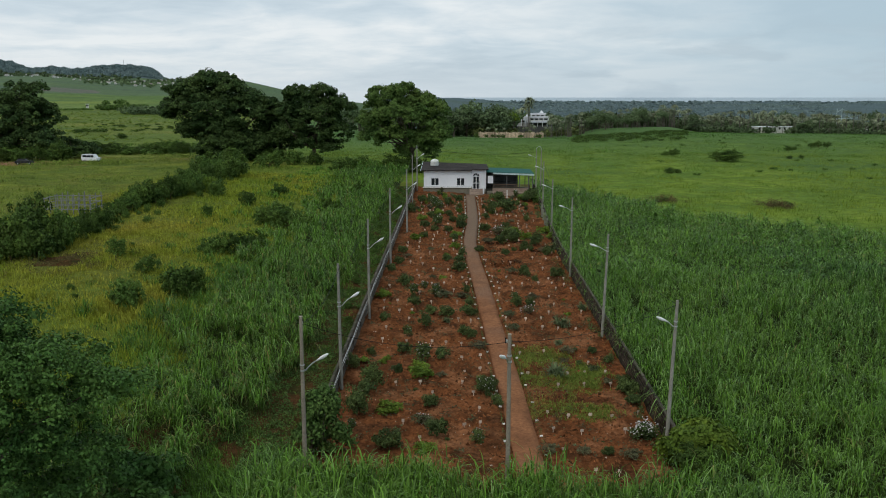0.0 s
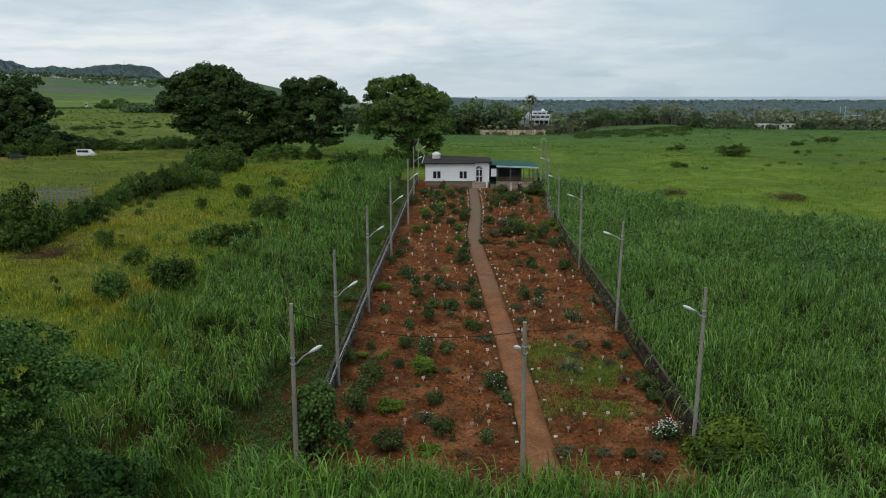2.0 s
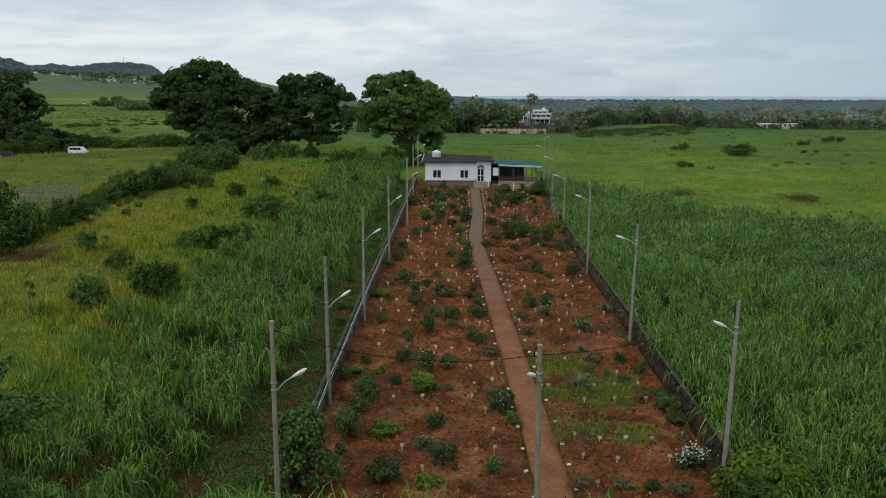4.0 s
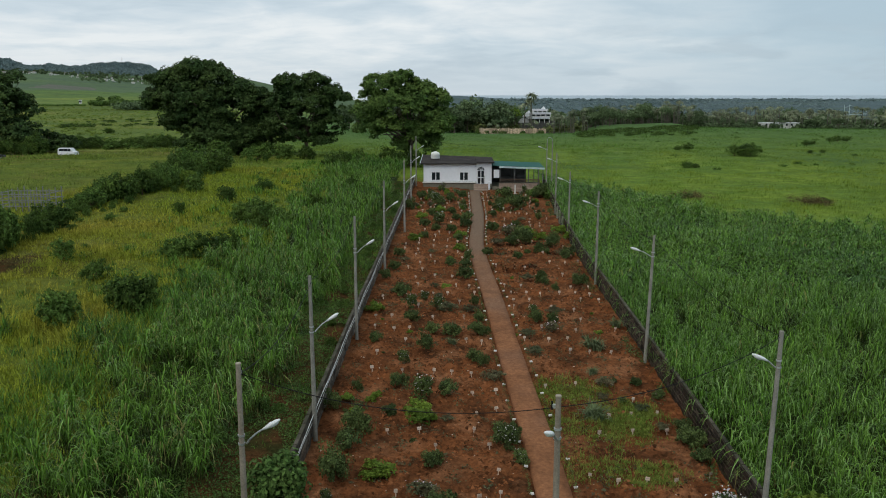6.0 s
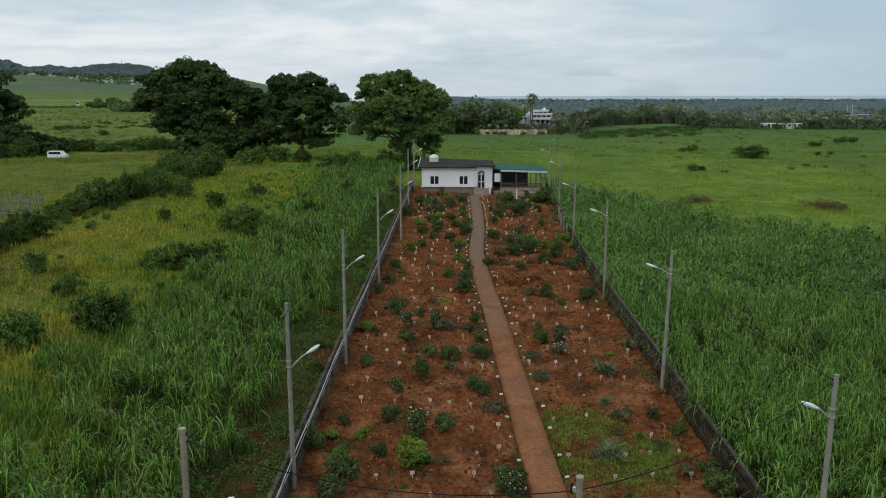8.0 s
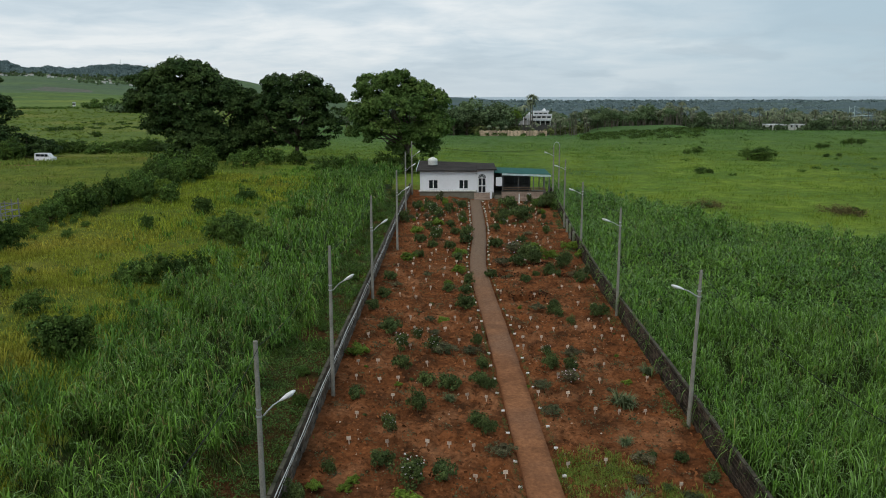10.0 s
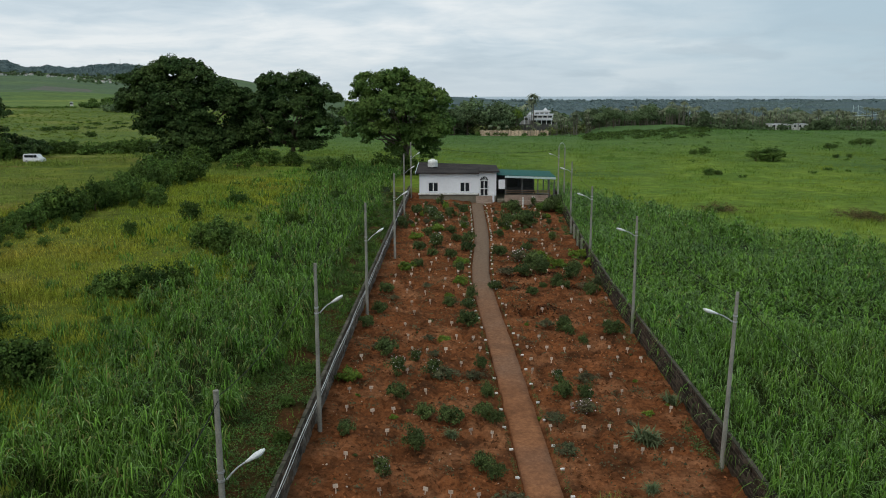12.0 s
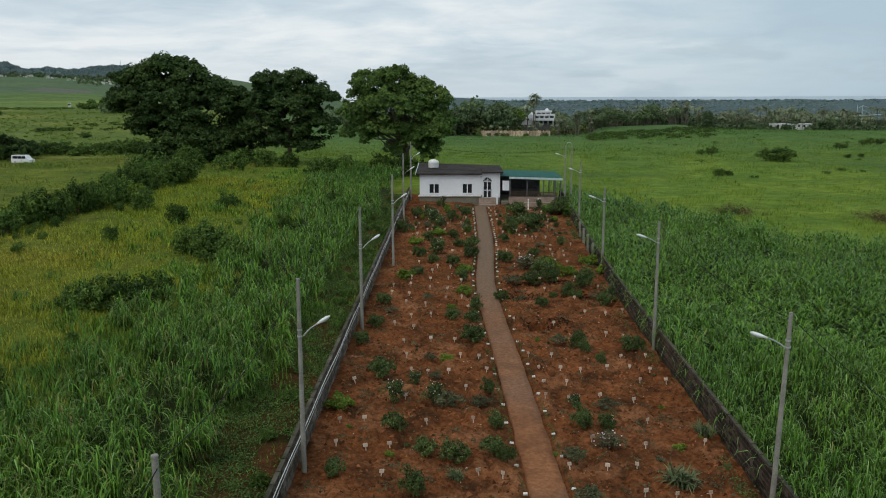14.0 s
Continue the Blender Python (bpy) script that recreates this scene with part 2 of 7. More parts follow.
M = {
    "soil": material("red_soil", (0.200, 0.072, 0.027), (0.068, 0.030, 0.014), 0.55, 4.0, 0.95, 1.0, 5.5, spec=0.02, spread=0.55, deep=0.16,
                     contrast=(0.40, 0.66), third=(0.285, 0.125, 0.058), third_scale=0.42),
    "path": material("path_laterite_concrete", (0.290, 0.128, 0.060), (0.185, 0.080, 0.038), 0.8, 6.0, 0.92, 0.6, 14.0, spread=0.3,
                     third=(0.235, 0.118, 0.068), third_scale=0.16, along=(52, 88, (0.185, 0.125, 0.085))),
    "dirt": material("dirt_track", (0.25, 0.128, 0.068), (0.17, 0.095, 0.055), 0.3, 4.0, 0.95, 0.4, 6.0),
    "meadow": material("meadow_ground", (0.150, 0.176, 0.024), (0.084, 0.122, 0.020), 0.12, 0.8, 0.95, 1.0, 2.2, spread=0.38, deep=0.3,
                       third=(0.165, 0.150, 0.028), third_scale=0.035),
    # near-black floor: the shade under the cane is put into its colour
    "cane_floor": material("shaded_cane_ground", (0.018, 0.038, 0.007), (0.028, 0.030, 0.010), 0.5, 3.0, 0.95, 0.8, 4.0),
    "far_field": material("far_field", (0.160, 0.222, 0.028), (0.092, 0.160, 0.025), 0.085, 0.6, 0.95, 1.0, 1.0, spread=0.36, deep=0.4,
                          third=(0.062, 0.115, 0.026), third_scale=0.018, along=(150, 300, (0.074, 0.136, 0.039))),
    "low_weeds": material("weedy_red_soil", (0.105, 0.046, 0.020), (0.036, 0.042, 0.013), 0.7, 5.0, 0.95, 1.0, 6.0, spec=0.02, spread=0.45, deep=0.16),
    "cane_leaf": material("cane_leaf", (0.080, 0.174, 0.021), (0.122, 0.226, 0.032), 0.16, 1.5, 0.42, island=0.66, leafy=0.16, spec=0.11,
                          third=(0.058, 0.134, 0.024), third_scale=0.05),
    # paler share of leaves, the sheen on arching blades put into colour
    "cane_sheen": material("sheen_pale_cane_leaf", (0.210, 0.330, 0.100), (0.160, 0.285, 0.070), 0.4, 2.0, 0.45, island=0.4, leafy=0.15, spec=0.2),
    # old lower leaves, darkened in colour for the shade inside the clumps
    "cane_old_shade": material("old_shaded_cane_leaf", (0.030, 0.056, 0.012), (0.046, 0.052, 0.016), 0.3, 2.0, 0.8, island=0.5),
    "cane_dry": material("dry_cane_leaf", (0.26, 0.27, 0.09), (0.20, 0.17, 0.06), 0.3, 2.0, 0.7, island=0.35, leafy=0.15),
    "meadow_grass": material("meadow_grass", (0.310, 0.335, 0.035), (0.190, 0.262, 0.030), 0.11, 0.6, 0.7, island=0.42, leafy=0.24,
                             third=(0.365, 0.315, 0.050), third_scale=0.045),
    "field_grass": material("field_grass", (0.240, 0.296, 0.038), (0.122, 0.220, 0.036), 0.08, 0.5, 0.7, island=0.16, leafy=0.22,
                            third=(0.24, 0.31, 0.045), third_scale=0.018, along=(150, 300, (0.104, 0.194, 0.054))),
    "tree_leaf_light": material("tree_leaf_light", (0.066, 0.124, 0.032), (0.126, 0.188, 0.046), 0.3, 2.0, 0.55, island=0.38, leafy=0.2),
    "dry_weed": material("withered_weed", (0.135, 0.100, 0.042), (0.085, 0.085, 0.030), 0.6, 3.0, 0.85, island=0.45),
    "tree_leaf": material("tree_leaf", (0.034, 0.066, 0.021), (0.067, 0.105, 0.030), 0.25, 2.0, 0.55, island=0.5, leafy=0.16),
    "near_leaf": material("shade_tree_leaf", (0.046, 0.104, 0.026), (0.086, 0.160, 0.036), 0.4, 2.0, 0.5, island=0.5, leafy=0.16),
    "bush_leaf": material("bush_leaf", (0.056, 0.086, 0.030), (0.100, 0.132, 0.040), 0.6, 3.0, 0.6, island=0.55, leafy=0.16, per_object=0.2),
    "creeper_leaf": material("creeper_leaf", (0.062, 0.118, 0.030), (0.098, 0.160, 0.040), 0.6, 3.0, 0.6, island=0.5, leafy=0.16),
    "hedge_leaf": material("hedge_leaf", (0.055, 0.102, 0.024), (0.104, 0.164, 0.032), 0.5, 3.0, 0.6, island=0.5, leafy=0.16, per_object=0.3),
    "strap_leaf": material("pale_strap_leaf", (0.15, 0.18, 0.09), (0.11, 0.15, 0.065), 2.0, 8.0, 0.6, island=0.35, leafy=0.1),
    "lime_leaf": material("lime_leaf", (0.165, 0.235, 0.032), (0.10, 0.165, 0.026), 0.9, 3.0, 0.6, island=0.4, leafy=0.2, per_object=0.2),
    "grey_leaf": material("dull_leaf", (0.085, 0.105, 0.050), (0.13, 0.105, 0.060), 0.9, 3.0, 0.7, island=0.45, leafy=0.12, per_object=0.25),
    "petal_white": material("white_petal", (0.62, 0.60, 0.57), (0.50, 0.45, 0.46), 5.0, rough=0.6, island=0.1),
    "petal_pink": material("pink_petal", (0.62, 0.46, 0.54), (0.70, 0.60, 0.63), 5.0, rough=0.6, island=0.15),
    "bark": material("bark", (0.13, 0.105, 0.080), (0.085, 0.070, 0.055), 1.2, 9.0, 0.9, 0.6, 12.0),
    "stem": material("woody_stem", (0.12, 0.085, 0.050), (0.09, 0.07, 0.04), 3.0, rough=0.9),
    "pole": material("weathered_concrete_pole", (0.30, 0.285, 0.245), (0.215, 0.205, 0.175), 1.6, 18.0, 0.85, 0.3, 30.0, per_object=0.08),
    "timber_pole": material("weathered_timber_pole", (0.30, 0.255, 0.20), (0.22, 0.185, 0.145), 1.5, 20.0, 0.9, 0.3, 30.0),
    "cut_timber": material("pale_sawn_timber", (0.40, 0.35, 0.27), (0.30, 0.26, 0.20), 3.0, 30.0, 0.9),
    "steel": material("galvanised_steel", (0.52, 0.53, 0.53), (0.42, 0.43, 0.44), 6.0, rough=0.45, metallic=0.7),
    "dark_steel": material("weathered_dark_steel", (0.11, 0.12, 0.125), (0.16, 0.15, 0.14), 3.0, rough=0.7),
    "pen_steel": material("dull_grey_tube", (0.24, 0.25, 0.25), (0.17, 0.17, 0.165), 3.0, rough=0.7),
    "lamp_white": material("lamp_housing_white", (0.78, 0.79, 0.78), (0.70, 0.71, 0.70), 4.0, rough=0.4),
    "lamp_lens": material("lamp_lens", (0.62, 0.66, 0.68), (0.55, 0.58, 0.60), 8.0, rough=0.15, spec=0.6),
    "rubber": material("black_cable", (0.018, 0.018, 0.018), None, 4.0, rough=0.6),
    "pvc": material("grey_white_pvc", (0.62, 0.61, 0.58), (0.45, 0.44, 0.41), 2.0, rough=0.5),
    # weathered east blocks, further darkened in colour for the shadows along that wall
    "block": material("weathered_shaded_block", (0.048, 0.037, 0.029), (0.028, 0.022, 0.018), 1.3, 12.0, 0.95, 0.8, 25.0, per_object=0.3, island=0.25,
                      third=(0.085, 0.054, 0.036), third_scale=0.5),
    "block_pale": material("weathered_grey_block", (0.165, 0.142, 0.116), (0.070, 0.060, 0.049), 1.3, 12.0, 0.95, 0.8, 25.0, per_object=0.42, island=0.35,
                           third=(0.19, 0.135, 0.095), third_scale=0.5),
    "mortar": material("brown_mortar", (0.130, 0.098, 0.072), (0.080, 0.060, 0.044), 2.0, 14.0, 0.95, 0.6, 30.0),
    "coping": material("mossy_coping", (0.112, 0.098, 0.076), (0.042, 0.044, 0.028), 1.1, 12.0, 0.95, 0.6, 22.0, per_object=0.15),
    "clod": material("crumbled_red_earth", (0.215, 0.080, 0.031), (0.090, 0.040, 0.018), 0.7, 6.0, 0.95, spread=0.3, island=0.6, spec=0.02),
    # dug earth, its colour darkened to stand in for shade in the pits
    "pit_shade_earth": material("shaded_dug_earth", (0.070, 0.026, 0.012), (0.040, 0.017, 0.009), 1.5, 8.0, 0.95, 0.6, 9.0, spread=0.4, island=0.4),
    "plot_weed": material("plot_weed", (0.150, 0.220, 0.036), (0.215, 0.242, 0.052), 0.8, 4.0, 0.7, island=0.35, leafy=0.2),
    "marker": material("marker_white_paint", (0.66, 0.54, 0.43), (0.50, 0.37, 0.28), 6.0, 30.0, 0.75, per_object=0.22),
    "edge_white": material("whitewashed_stone", (0.80, 0.78, 0.75), (0.66, 0.60, 0.55), 5.0, 30.0, 0.85, per_object=0.08),
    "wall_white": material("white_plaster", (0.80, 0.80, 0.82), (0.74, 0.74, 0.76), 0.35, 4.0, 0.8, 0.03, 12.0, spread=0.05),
    "plinth": material("olive_plinth_plaster", (0.24, 0.215, 0.16), (0.18, 0.165, 0.125), 0.9, 8.0, 0.9, 0.3, 20.0),
    "roof_dark": material("weathered_roof_felt", (0.030, 0.026, 0.025), (0.060, 0.051, 0.047), 0.5, 7.0, 0.85, 0.4, 14.0),
    "roof_green": material("green_metal_roof", (0.008, 0.085, 0.072), (0.014, 0.105, 0.088), 0.6, 7.0, 0.6, per_object=0.06),
    "fascia": material("pale_fascia", (0.55, 0.66, 0.64), (0.45, 0.54, 0.53), 1.5, rough=0.6),
    "frame_white": material("white_window_frame", (0.75, 0.75, 0.75), None, 3.0, rough=0.5),
    "dark_pane": material("tinted_glass", (0.016, 0.020, 0.024), (0.022, 0.027, 0.032), 2.0, rough=0.08, spec=0.6),
    "timber": material("brown_timber", (0.20, 0.13, 0.085), (0.145, 0.095, 0.06), 2.0, 20.0, 0.85),
    # dark grey carries the shade inside the shelter; also villa's dark lower walls
    "shade_wall": material("shade_grey_wall", (0.12, 0.115, 0.11), (0.085, 0.08, 0.078), 0.8, 8.0, 0.9),
    "brickish": material("rough_brown_masonry", (0.36, 0.27, 0.21), (0.26, 0.19, 0.15), 1.6, 10.0, 0.95, 0.6, 18.0),
    "tank": material("white_plastic_tank", (0.80, 0.79, 0.74), (0.74, 0.73, 0.68), 1.2, rough=0.45),
    "car_white": material("white_car_paint", (0.72, 0.73, 0.74), (0.68, 0.69, 0.70), 1.0, rough=0.25, spec=0.5),
    "car_dark": material("dark_car_paint", (0.030, 0.030, 0.032), None, 1.0, rough=0.25, spec=0.5),
    "tyre": material("tyre_rubber", (0.02, 0.02, 0.02), None, 3.0, rough=0.85),
    "far_wall": material("far_house_wall", (0.70, 0.69, 0.66), (0.56, 0.54, 0.51), 0.3, rough=0.85, per_object=0.25),
    "far_roof": material("far_house_roof", (0.20, 0.185, 0.175), (0.30, 0.24, 0.21), 0.05, rough=0.85, per_object=0.35),
    "clay_wall": material("sandy_boundary_wall", (0.60, 0.46, 0.33), (0.36, 0.27, 0.19), 0.9, rough=0.9, per_object=0.4),
    # far_leaf and palm_leaf are lightened in base colour for distance haze
    "far_leaf": material("far_tree_leaf", (0.092, 0.136, 0.066), (0.132, 0.180, 0.080), 0.08, 0.5, 0.7, island=0.45, per_object=0.3),
    "garden_leaf": material("garden_tree_leaf", (0.085, 0.115, 0.040), (0.14, 0.155, 0.05), 0.08, 0.5, 0.7, island=0.5),
    "palm_leaf": material("palm_leaf", (0.190, 0.230, 0.135), (0.255, 0.275, 0.165), 0.1, 0.6, 0.6, island=0.4, per_object=0.3),
    "palm_trunk": material("palm_trunk", (0.19, 0.17, 0.14), (0.14, 0.125, 0.10), 0.5, rough=0.9),
    # forest, hill, hill_slope and forest_leaf carry the distance haze in their colour
    "forest": material("haze_tinted_forest", (0.072, 0.106, 0.114), (0.092, 0.128, 0.130), 0.012, 0.12, 0.95, third=(0.080, 0.115, 0.090), third_scale=0.004),
    "hill": material("haze_tinted_hill", (0.084, 0.116, 0.122), (0.108, 0.142, 0.138), 0.008, 0.06, 0.95, third=(0.080, 0.105, 0.115), third_scale=0.003),
    "hill_field": material("distant_fields", (0.110, 0.172, 0.040), (0.070, 0.122, 0.038), 0.016, 0.12, 0.95, spread=0.4, third=(0.16, 0.205, 0.042), third_scale=0.005),
    "hill_slope": material("haze_tinted_slope", (0.092, 0.140, 0.062), (0.070, 0.108, 0.066), 0.012, 0.08, 0.95, spread=0.3, third=(0.105, 0.155, 0.060), third_scale=0.006),
    "far_meadow": material("far_meadow_grass", (0.118, 0.158, 0.028), (0.078, 0.122, 0.028), 0.05, 0.5, 0.95, spread=0.35, third=(0.180, 0.190, 0.044), third_scale=0.02),
    "burnt_field": material("burnt_stubble", (0.105, 0.118, 0.088), (0.135, 0.125, 0.105), 0.02, 0.2, 0.95, spread=0.3),
    "tussock": material("coarse_tussock_grass", (0.190, 0.245, 0.044), (0.140, 0.200, 0.040), 0.3, 0.8, 0.85, island=0.35),
    "forest_leaf": material("haze_tinted_crown", (0.160, 0.220, 0.222), (0.195, 0.255, 0.245), 0.02, 0.2, 0.95, island=0.08),
    "sea": material("sea", (0.40, 0.47, 0.52), (0.44, 0.51, 0.55), 0.002, rough=1.0, spec=0.0),
}


# ---- helpers ----
def smooth(a, b, v):
    s = np.clip((np.asarray(v, float) - a) / (b - a), 0, 1)
    return s * s * (3 - 2 * s)


def land(x, y):
    """Height of the open land: a gentle rise to the house, a fall towards the sea, a rise to the inland hills."""
    x, y = np.asarray(x, float), np.asarray(y, float)
    near = np.interp(y, [-60, 20, 33, 50, 67, 86, 118, 190, 320], [-2, -1.1, -.8, -.33, -.13, .2, .7, .6, -1.2])
    near = near + 2.8 * smooth(.10, .26, x / np.maximum(y, 30)) * smooth(200, 320, y) + 1.6 * smooth(-.10, -.2, x / np.maximum(y, 30)) * smooth(200, 320, y)
    near = near - .04 * np.clip(x, -32, 12) * np.clip((230 - y) / 90, 0, 1)
    az = x / np.maximum(y, 30)
    inland = smooth(-0.06, -0.30, az)
    d = np.hypot(x, y)
    seaward = np.interp(d, [0, 310, 420, 470, 620, 900, 1500, 2200, 5000], [0, 0, -5.2, -7.4, -13, -24, -44, -50, -60])
    upward = np.interp(d, [0, 200, 275, 427, 590, 1000, 1400, 2000, 2500, 5000], [0, 0, .4, 2.2, 4.8, 10, 16, 34, 50, 50])
    upward = upward + 14 * smooth(-.36, -.5, az) * smooth(700, 2000, d)
    lawn = 3.8 * smooth(.125, .165, az) * (1 - smooth(.235, .29, az)) * smooth(400, 520, d) * (1 - smooth(680, 800, d))
    return near + lawn + seaward * (1 - inland) + upward * inland + np.sin(x * .05 + y * .021) * np.sin(y * .033 - x * .017) * .25 * smooth(125, 200, d)


def cane_edge(x):
    """Far border of the cane field on the coast side."""
    return np.interp(x, [10, 13, 19, 24.5, 29.5, 35, 60, 90], [134, 128, 115.5, 101, 95, 91, 80, 68]) + 1.5 * np.sin(np.asarray(x) * .7)


def ground_z(x, y):
    return float(land(x, y))


def link(name, me, parent=None, mat=None, label=""):
    if mat is not None and not me.materials:
        me.materials.append(mat)
    ob = new(name, me)
    if parent is not None:
        ob.parent = parent
    if label:
        ob["label"] = label
    return ob


def part(name, bm, mat, parent=None, label="", smooth_faces=False):
    """Links a bmesh as ONE mesh object under a thing or under a part."""
    me = bpy.data.meshes.new(name)
    bm.normal_update()
    if smooth_faces:
        for f in bm.faces:
            f.smooth = True
    bm.to_mesh(me)
    bm.free()
    return link(name, me, parent, mat, label)


def np_mesh(name, verts, faces_flat, sizes, mat_ids=None, smooth_faces=False):
    """A mesh from arrays: vertices, flat corner list, corners of each face."""
    me = bpy.data.meshes.new(name)
    verts = np.ascontiguousarray(verts, np.float32)
    me.vertices.add(len(verts))
    me.vertices.foreach_set("co", verts.ravel())
    me.loops.add(len(faces_flat))
    me.loops.foreach_set("vertex_index", np.ascontiguousarray(faces_flat, np.int32))
    me.polygons.add(len(sizes))
    starts = np.concatenate(([0], np.cumsum(sizes)[:-1]))
    me.polygons.foreach_set("loop_start", starts.astype(np.int32))
    if mat_ids is not None:
        me.polygons.foreach_set("material_index", np.asarray(mat_ids, np.int32))
    if smooth_faces:
        me.polygons.foreach_set("use_smooth", np.ones(len(sizes), bool))
    me.update(calc_edges=True)
    return me


def empty(name, x=0.0, y=0.0, z=None, rz=0.0):
    ob = new(name)
    ob.empty_display_size = 0.2
    ob.matrix_world = pose(x, y, ground_z(x, y) if z is None else z, 0, 0, rz)
    return ob


def box(bm, x0, y0, z0, x1, y1, z1, bevel=0.0):
    """A block between two corners, its edges bevelled."""
    made = bmesh.ops.create_cube(bm, size=1.0)["verts"]
    for v in made:
        v.co = Vector((x0 + (v.co.x + .5) * (x1 - x0), y0 + (v.co.y + .5) * (y1 - y0), z0 + (v.co.z + .5) * (z1 - z0)))
    if bevel:
        edges = {e for v in made for e in v.link_edges}
        bmesh.ops.bevel(bm, geom=list(edges), offset=bevel, segments=1, affect="EDGES")
    return bm


def block(x0, y0, z0, x1, y1, z1, bevel=0.01):
    return box(bmesh.new(), x0, y0, z0, x1, y1, z1, bevel)


def tube(bm, points, radii, sides=8, caps=True):
    """A round bar along points, with a radius at each."""
    rings = []
    pts = [Vector(p) for p in points]
    for i, p in enumerate(pts):
        way = (pts[min(i + 1, len(pts) - 1)] - pts[max(i - 1, 0)]).normalized()
        side = way.cross(Vector((0, 0, 1)) if abs(way.z) < .9 else Vector((0, 1, 0))).normalized()
        other = way.cross(side).normalized()
        rings.append([bm.verts.new(p + (side * math.cos(a) + other * math.sin(a)) * radii[i])
                      for a in (2 * math.pi * k / sides for k in range(sides))])
    for a, b in zip(rings, rings[1:]):
        for k in range(sides):
            bm.faces.new((a[k], a[(k + 1) % sides], b[(k + 1) % sides], b[k]))
    if caps:
        bm.faces.new(rings[0][::-1])
        bm.faces.new(rings[-1])
    return bm


def strips(rng, base, height, reach, az, width, droop, stations=(0, .34, .62, .84, 1), taper=(.6, 1, .9, .6, 0.03)):
    """Arching blades: rows of vertices and faces for many at once."""
    n, k = len(base), len(stations)
    s = np.array(stations)[None, :]
    out = np.stack([np.sin(az), np.cos(az), np.zeros(n)], 1)
    side = np.stack([np.cos(az), -np.sin(az), np.zeros(n)], 1)
    along = reach[:, None] * s ** 1.6
    rise = height[:, None] * (s - droop[:, None] * s ** 2.6)
    mid = base[:, None, :] + out[:, None, :] * along[..., None]
    mid[..., 2] += rise
    half = side[:, None, :] * (width[:, None] * np.array(taper)[None, :] / 2)[..., None]
    v = np.stack([mid - half, mid + half], 2).reshape(n, k * 2, 3)[:, :-1].reshape(-1, 3)
    one = [2 * i + j for i in range(k - 2) for j in (0, 1, 3, 2)] + [2 * k - 4, 2 * k - 3, 2 * k - 2]
    f = ((np.arange(n) * (2 * k - 1))[:, None] + np.array(one)[None, :]).reshape(-1)
    return v, f, np.tile([4] * (k - 2) + [3], n)


def leaves(rng, centres, normals, size, stretch=1.5):
    """Small folded leaf sprays (two triangles each) round given centres."""
    n = len(centres)
    r = rng.normal(size=(n, 3))
    nn = normals + rng.normal(size=(n, 3)) * .55
    nn /= np.linalg.norm(nn, axis=1)[:, None] + 1e-9
    a = np.cross(nn, r)
    a /= np.linalg.norm(a, axis=1)[:, None] + 1e-9
    b = np.cross(nn, a)
    sz = size * rng.uniform(.6, 1.3, n)
    a, b = a * (sz * stretch / 2)[:, None], b * (sz / 2)[:, None]
    v = np.stack([centres - a, centres - b - nn * (sz * .12)[:, None], centres + a - nn * (sz * .15)[:, None], centres + b - nn * (sz * .12)[:, None]], 1).reshape(-1, 3)
    return v, np.arange(n * 4), np.full(n, 4)


def crown_points(rng, blobs, clumps, per, clump_r, hollow=.55, flat=.95):
    """Leaf places in clumps over the outside of a few rounded masses. blobs: (x, y, z, rx, ry, rz)."""
    blobs = np.array(blobs, float)
    vol = (blobs[:, 3] * blobs[:, 4] * blobs[:, 5]) ** .67
    pick = rng.choice(len(blobs), clumps, p=vol / vol.sum())
    d = rng.normal(size=(clumps, 3))
    d[:, 2] = np.where(d[:, 2] < -.5, -d[:, 2] * .6, d[:, 2])
    d /= np.linalg.norm(d, axis=1)[:, None]
    radius = rng.uniform(hollow, 1.02, clumps) ** .6
    c = blobs[pick, :3] + d * blobs[pick, 3:] * radius[:, None]
    cr = clump_r * rng.uniform(.5, 1.5, clumps)
    e = rng.normal(size=(clumps, per, 3))
    e[..., 2] = e[..., 2] * .9 + .2
    e /= np.linalg.norm(e, axis=2)[..., None]
    rr = cr[:, None] * rng.uniform(.35, 1.0, (clumps, per)) ** .5
    p = c[:, None, :] + e * rr[..., None] * np.array([.92, .92, flat])
    p[..., 2] -= (.95 - flat) * .9 * np.hypot(e[..., 0], e[..., 1]) * rr
    nrm = e * .9 + d[:, None, :] * .4 + np.array([0, 0, .35])
    return p.reshape(-1, 3), nrm.reshape(-1, 3), c


def foliage(rng, blobs, clumps, per, clump_r, leaf, hollow=.55, flat=.95):
    p, nrm, c = crown_points(rng, blobs, clumps, per, clump_r, hollow, flat)
    v, f, s = leaves(rng, p, nrm, leaf)
    return np_mesh("foliage", v, f, s), c


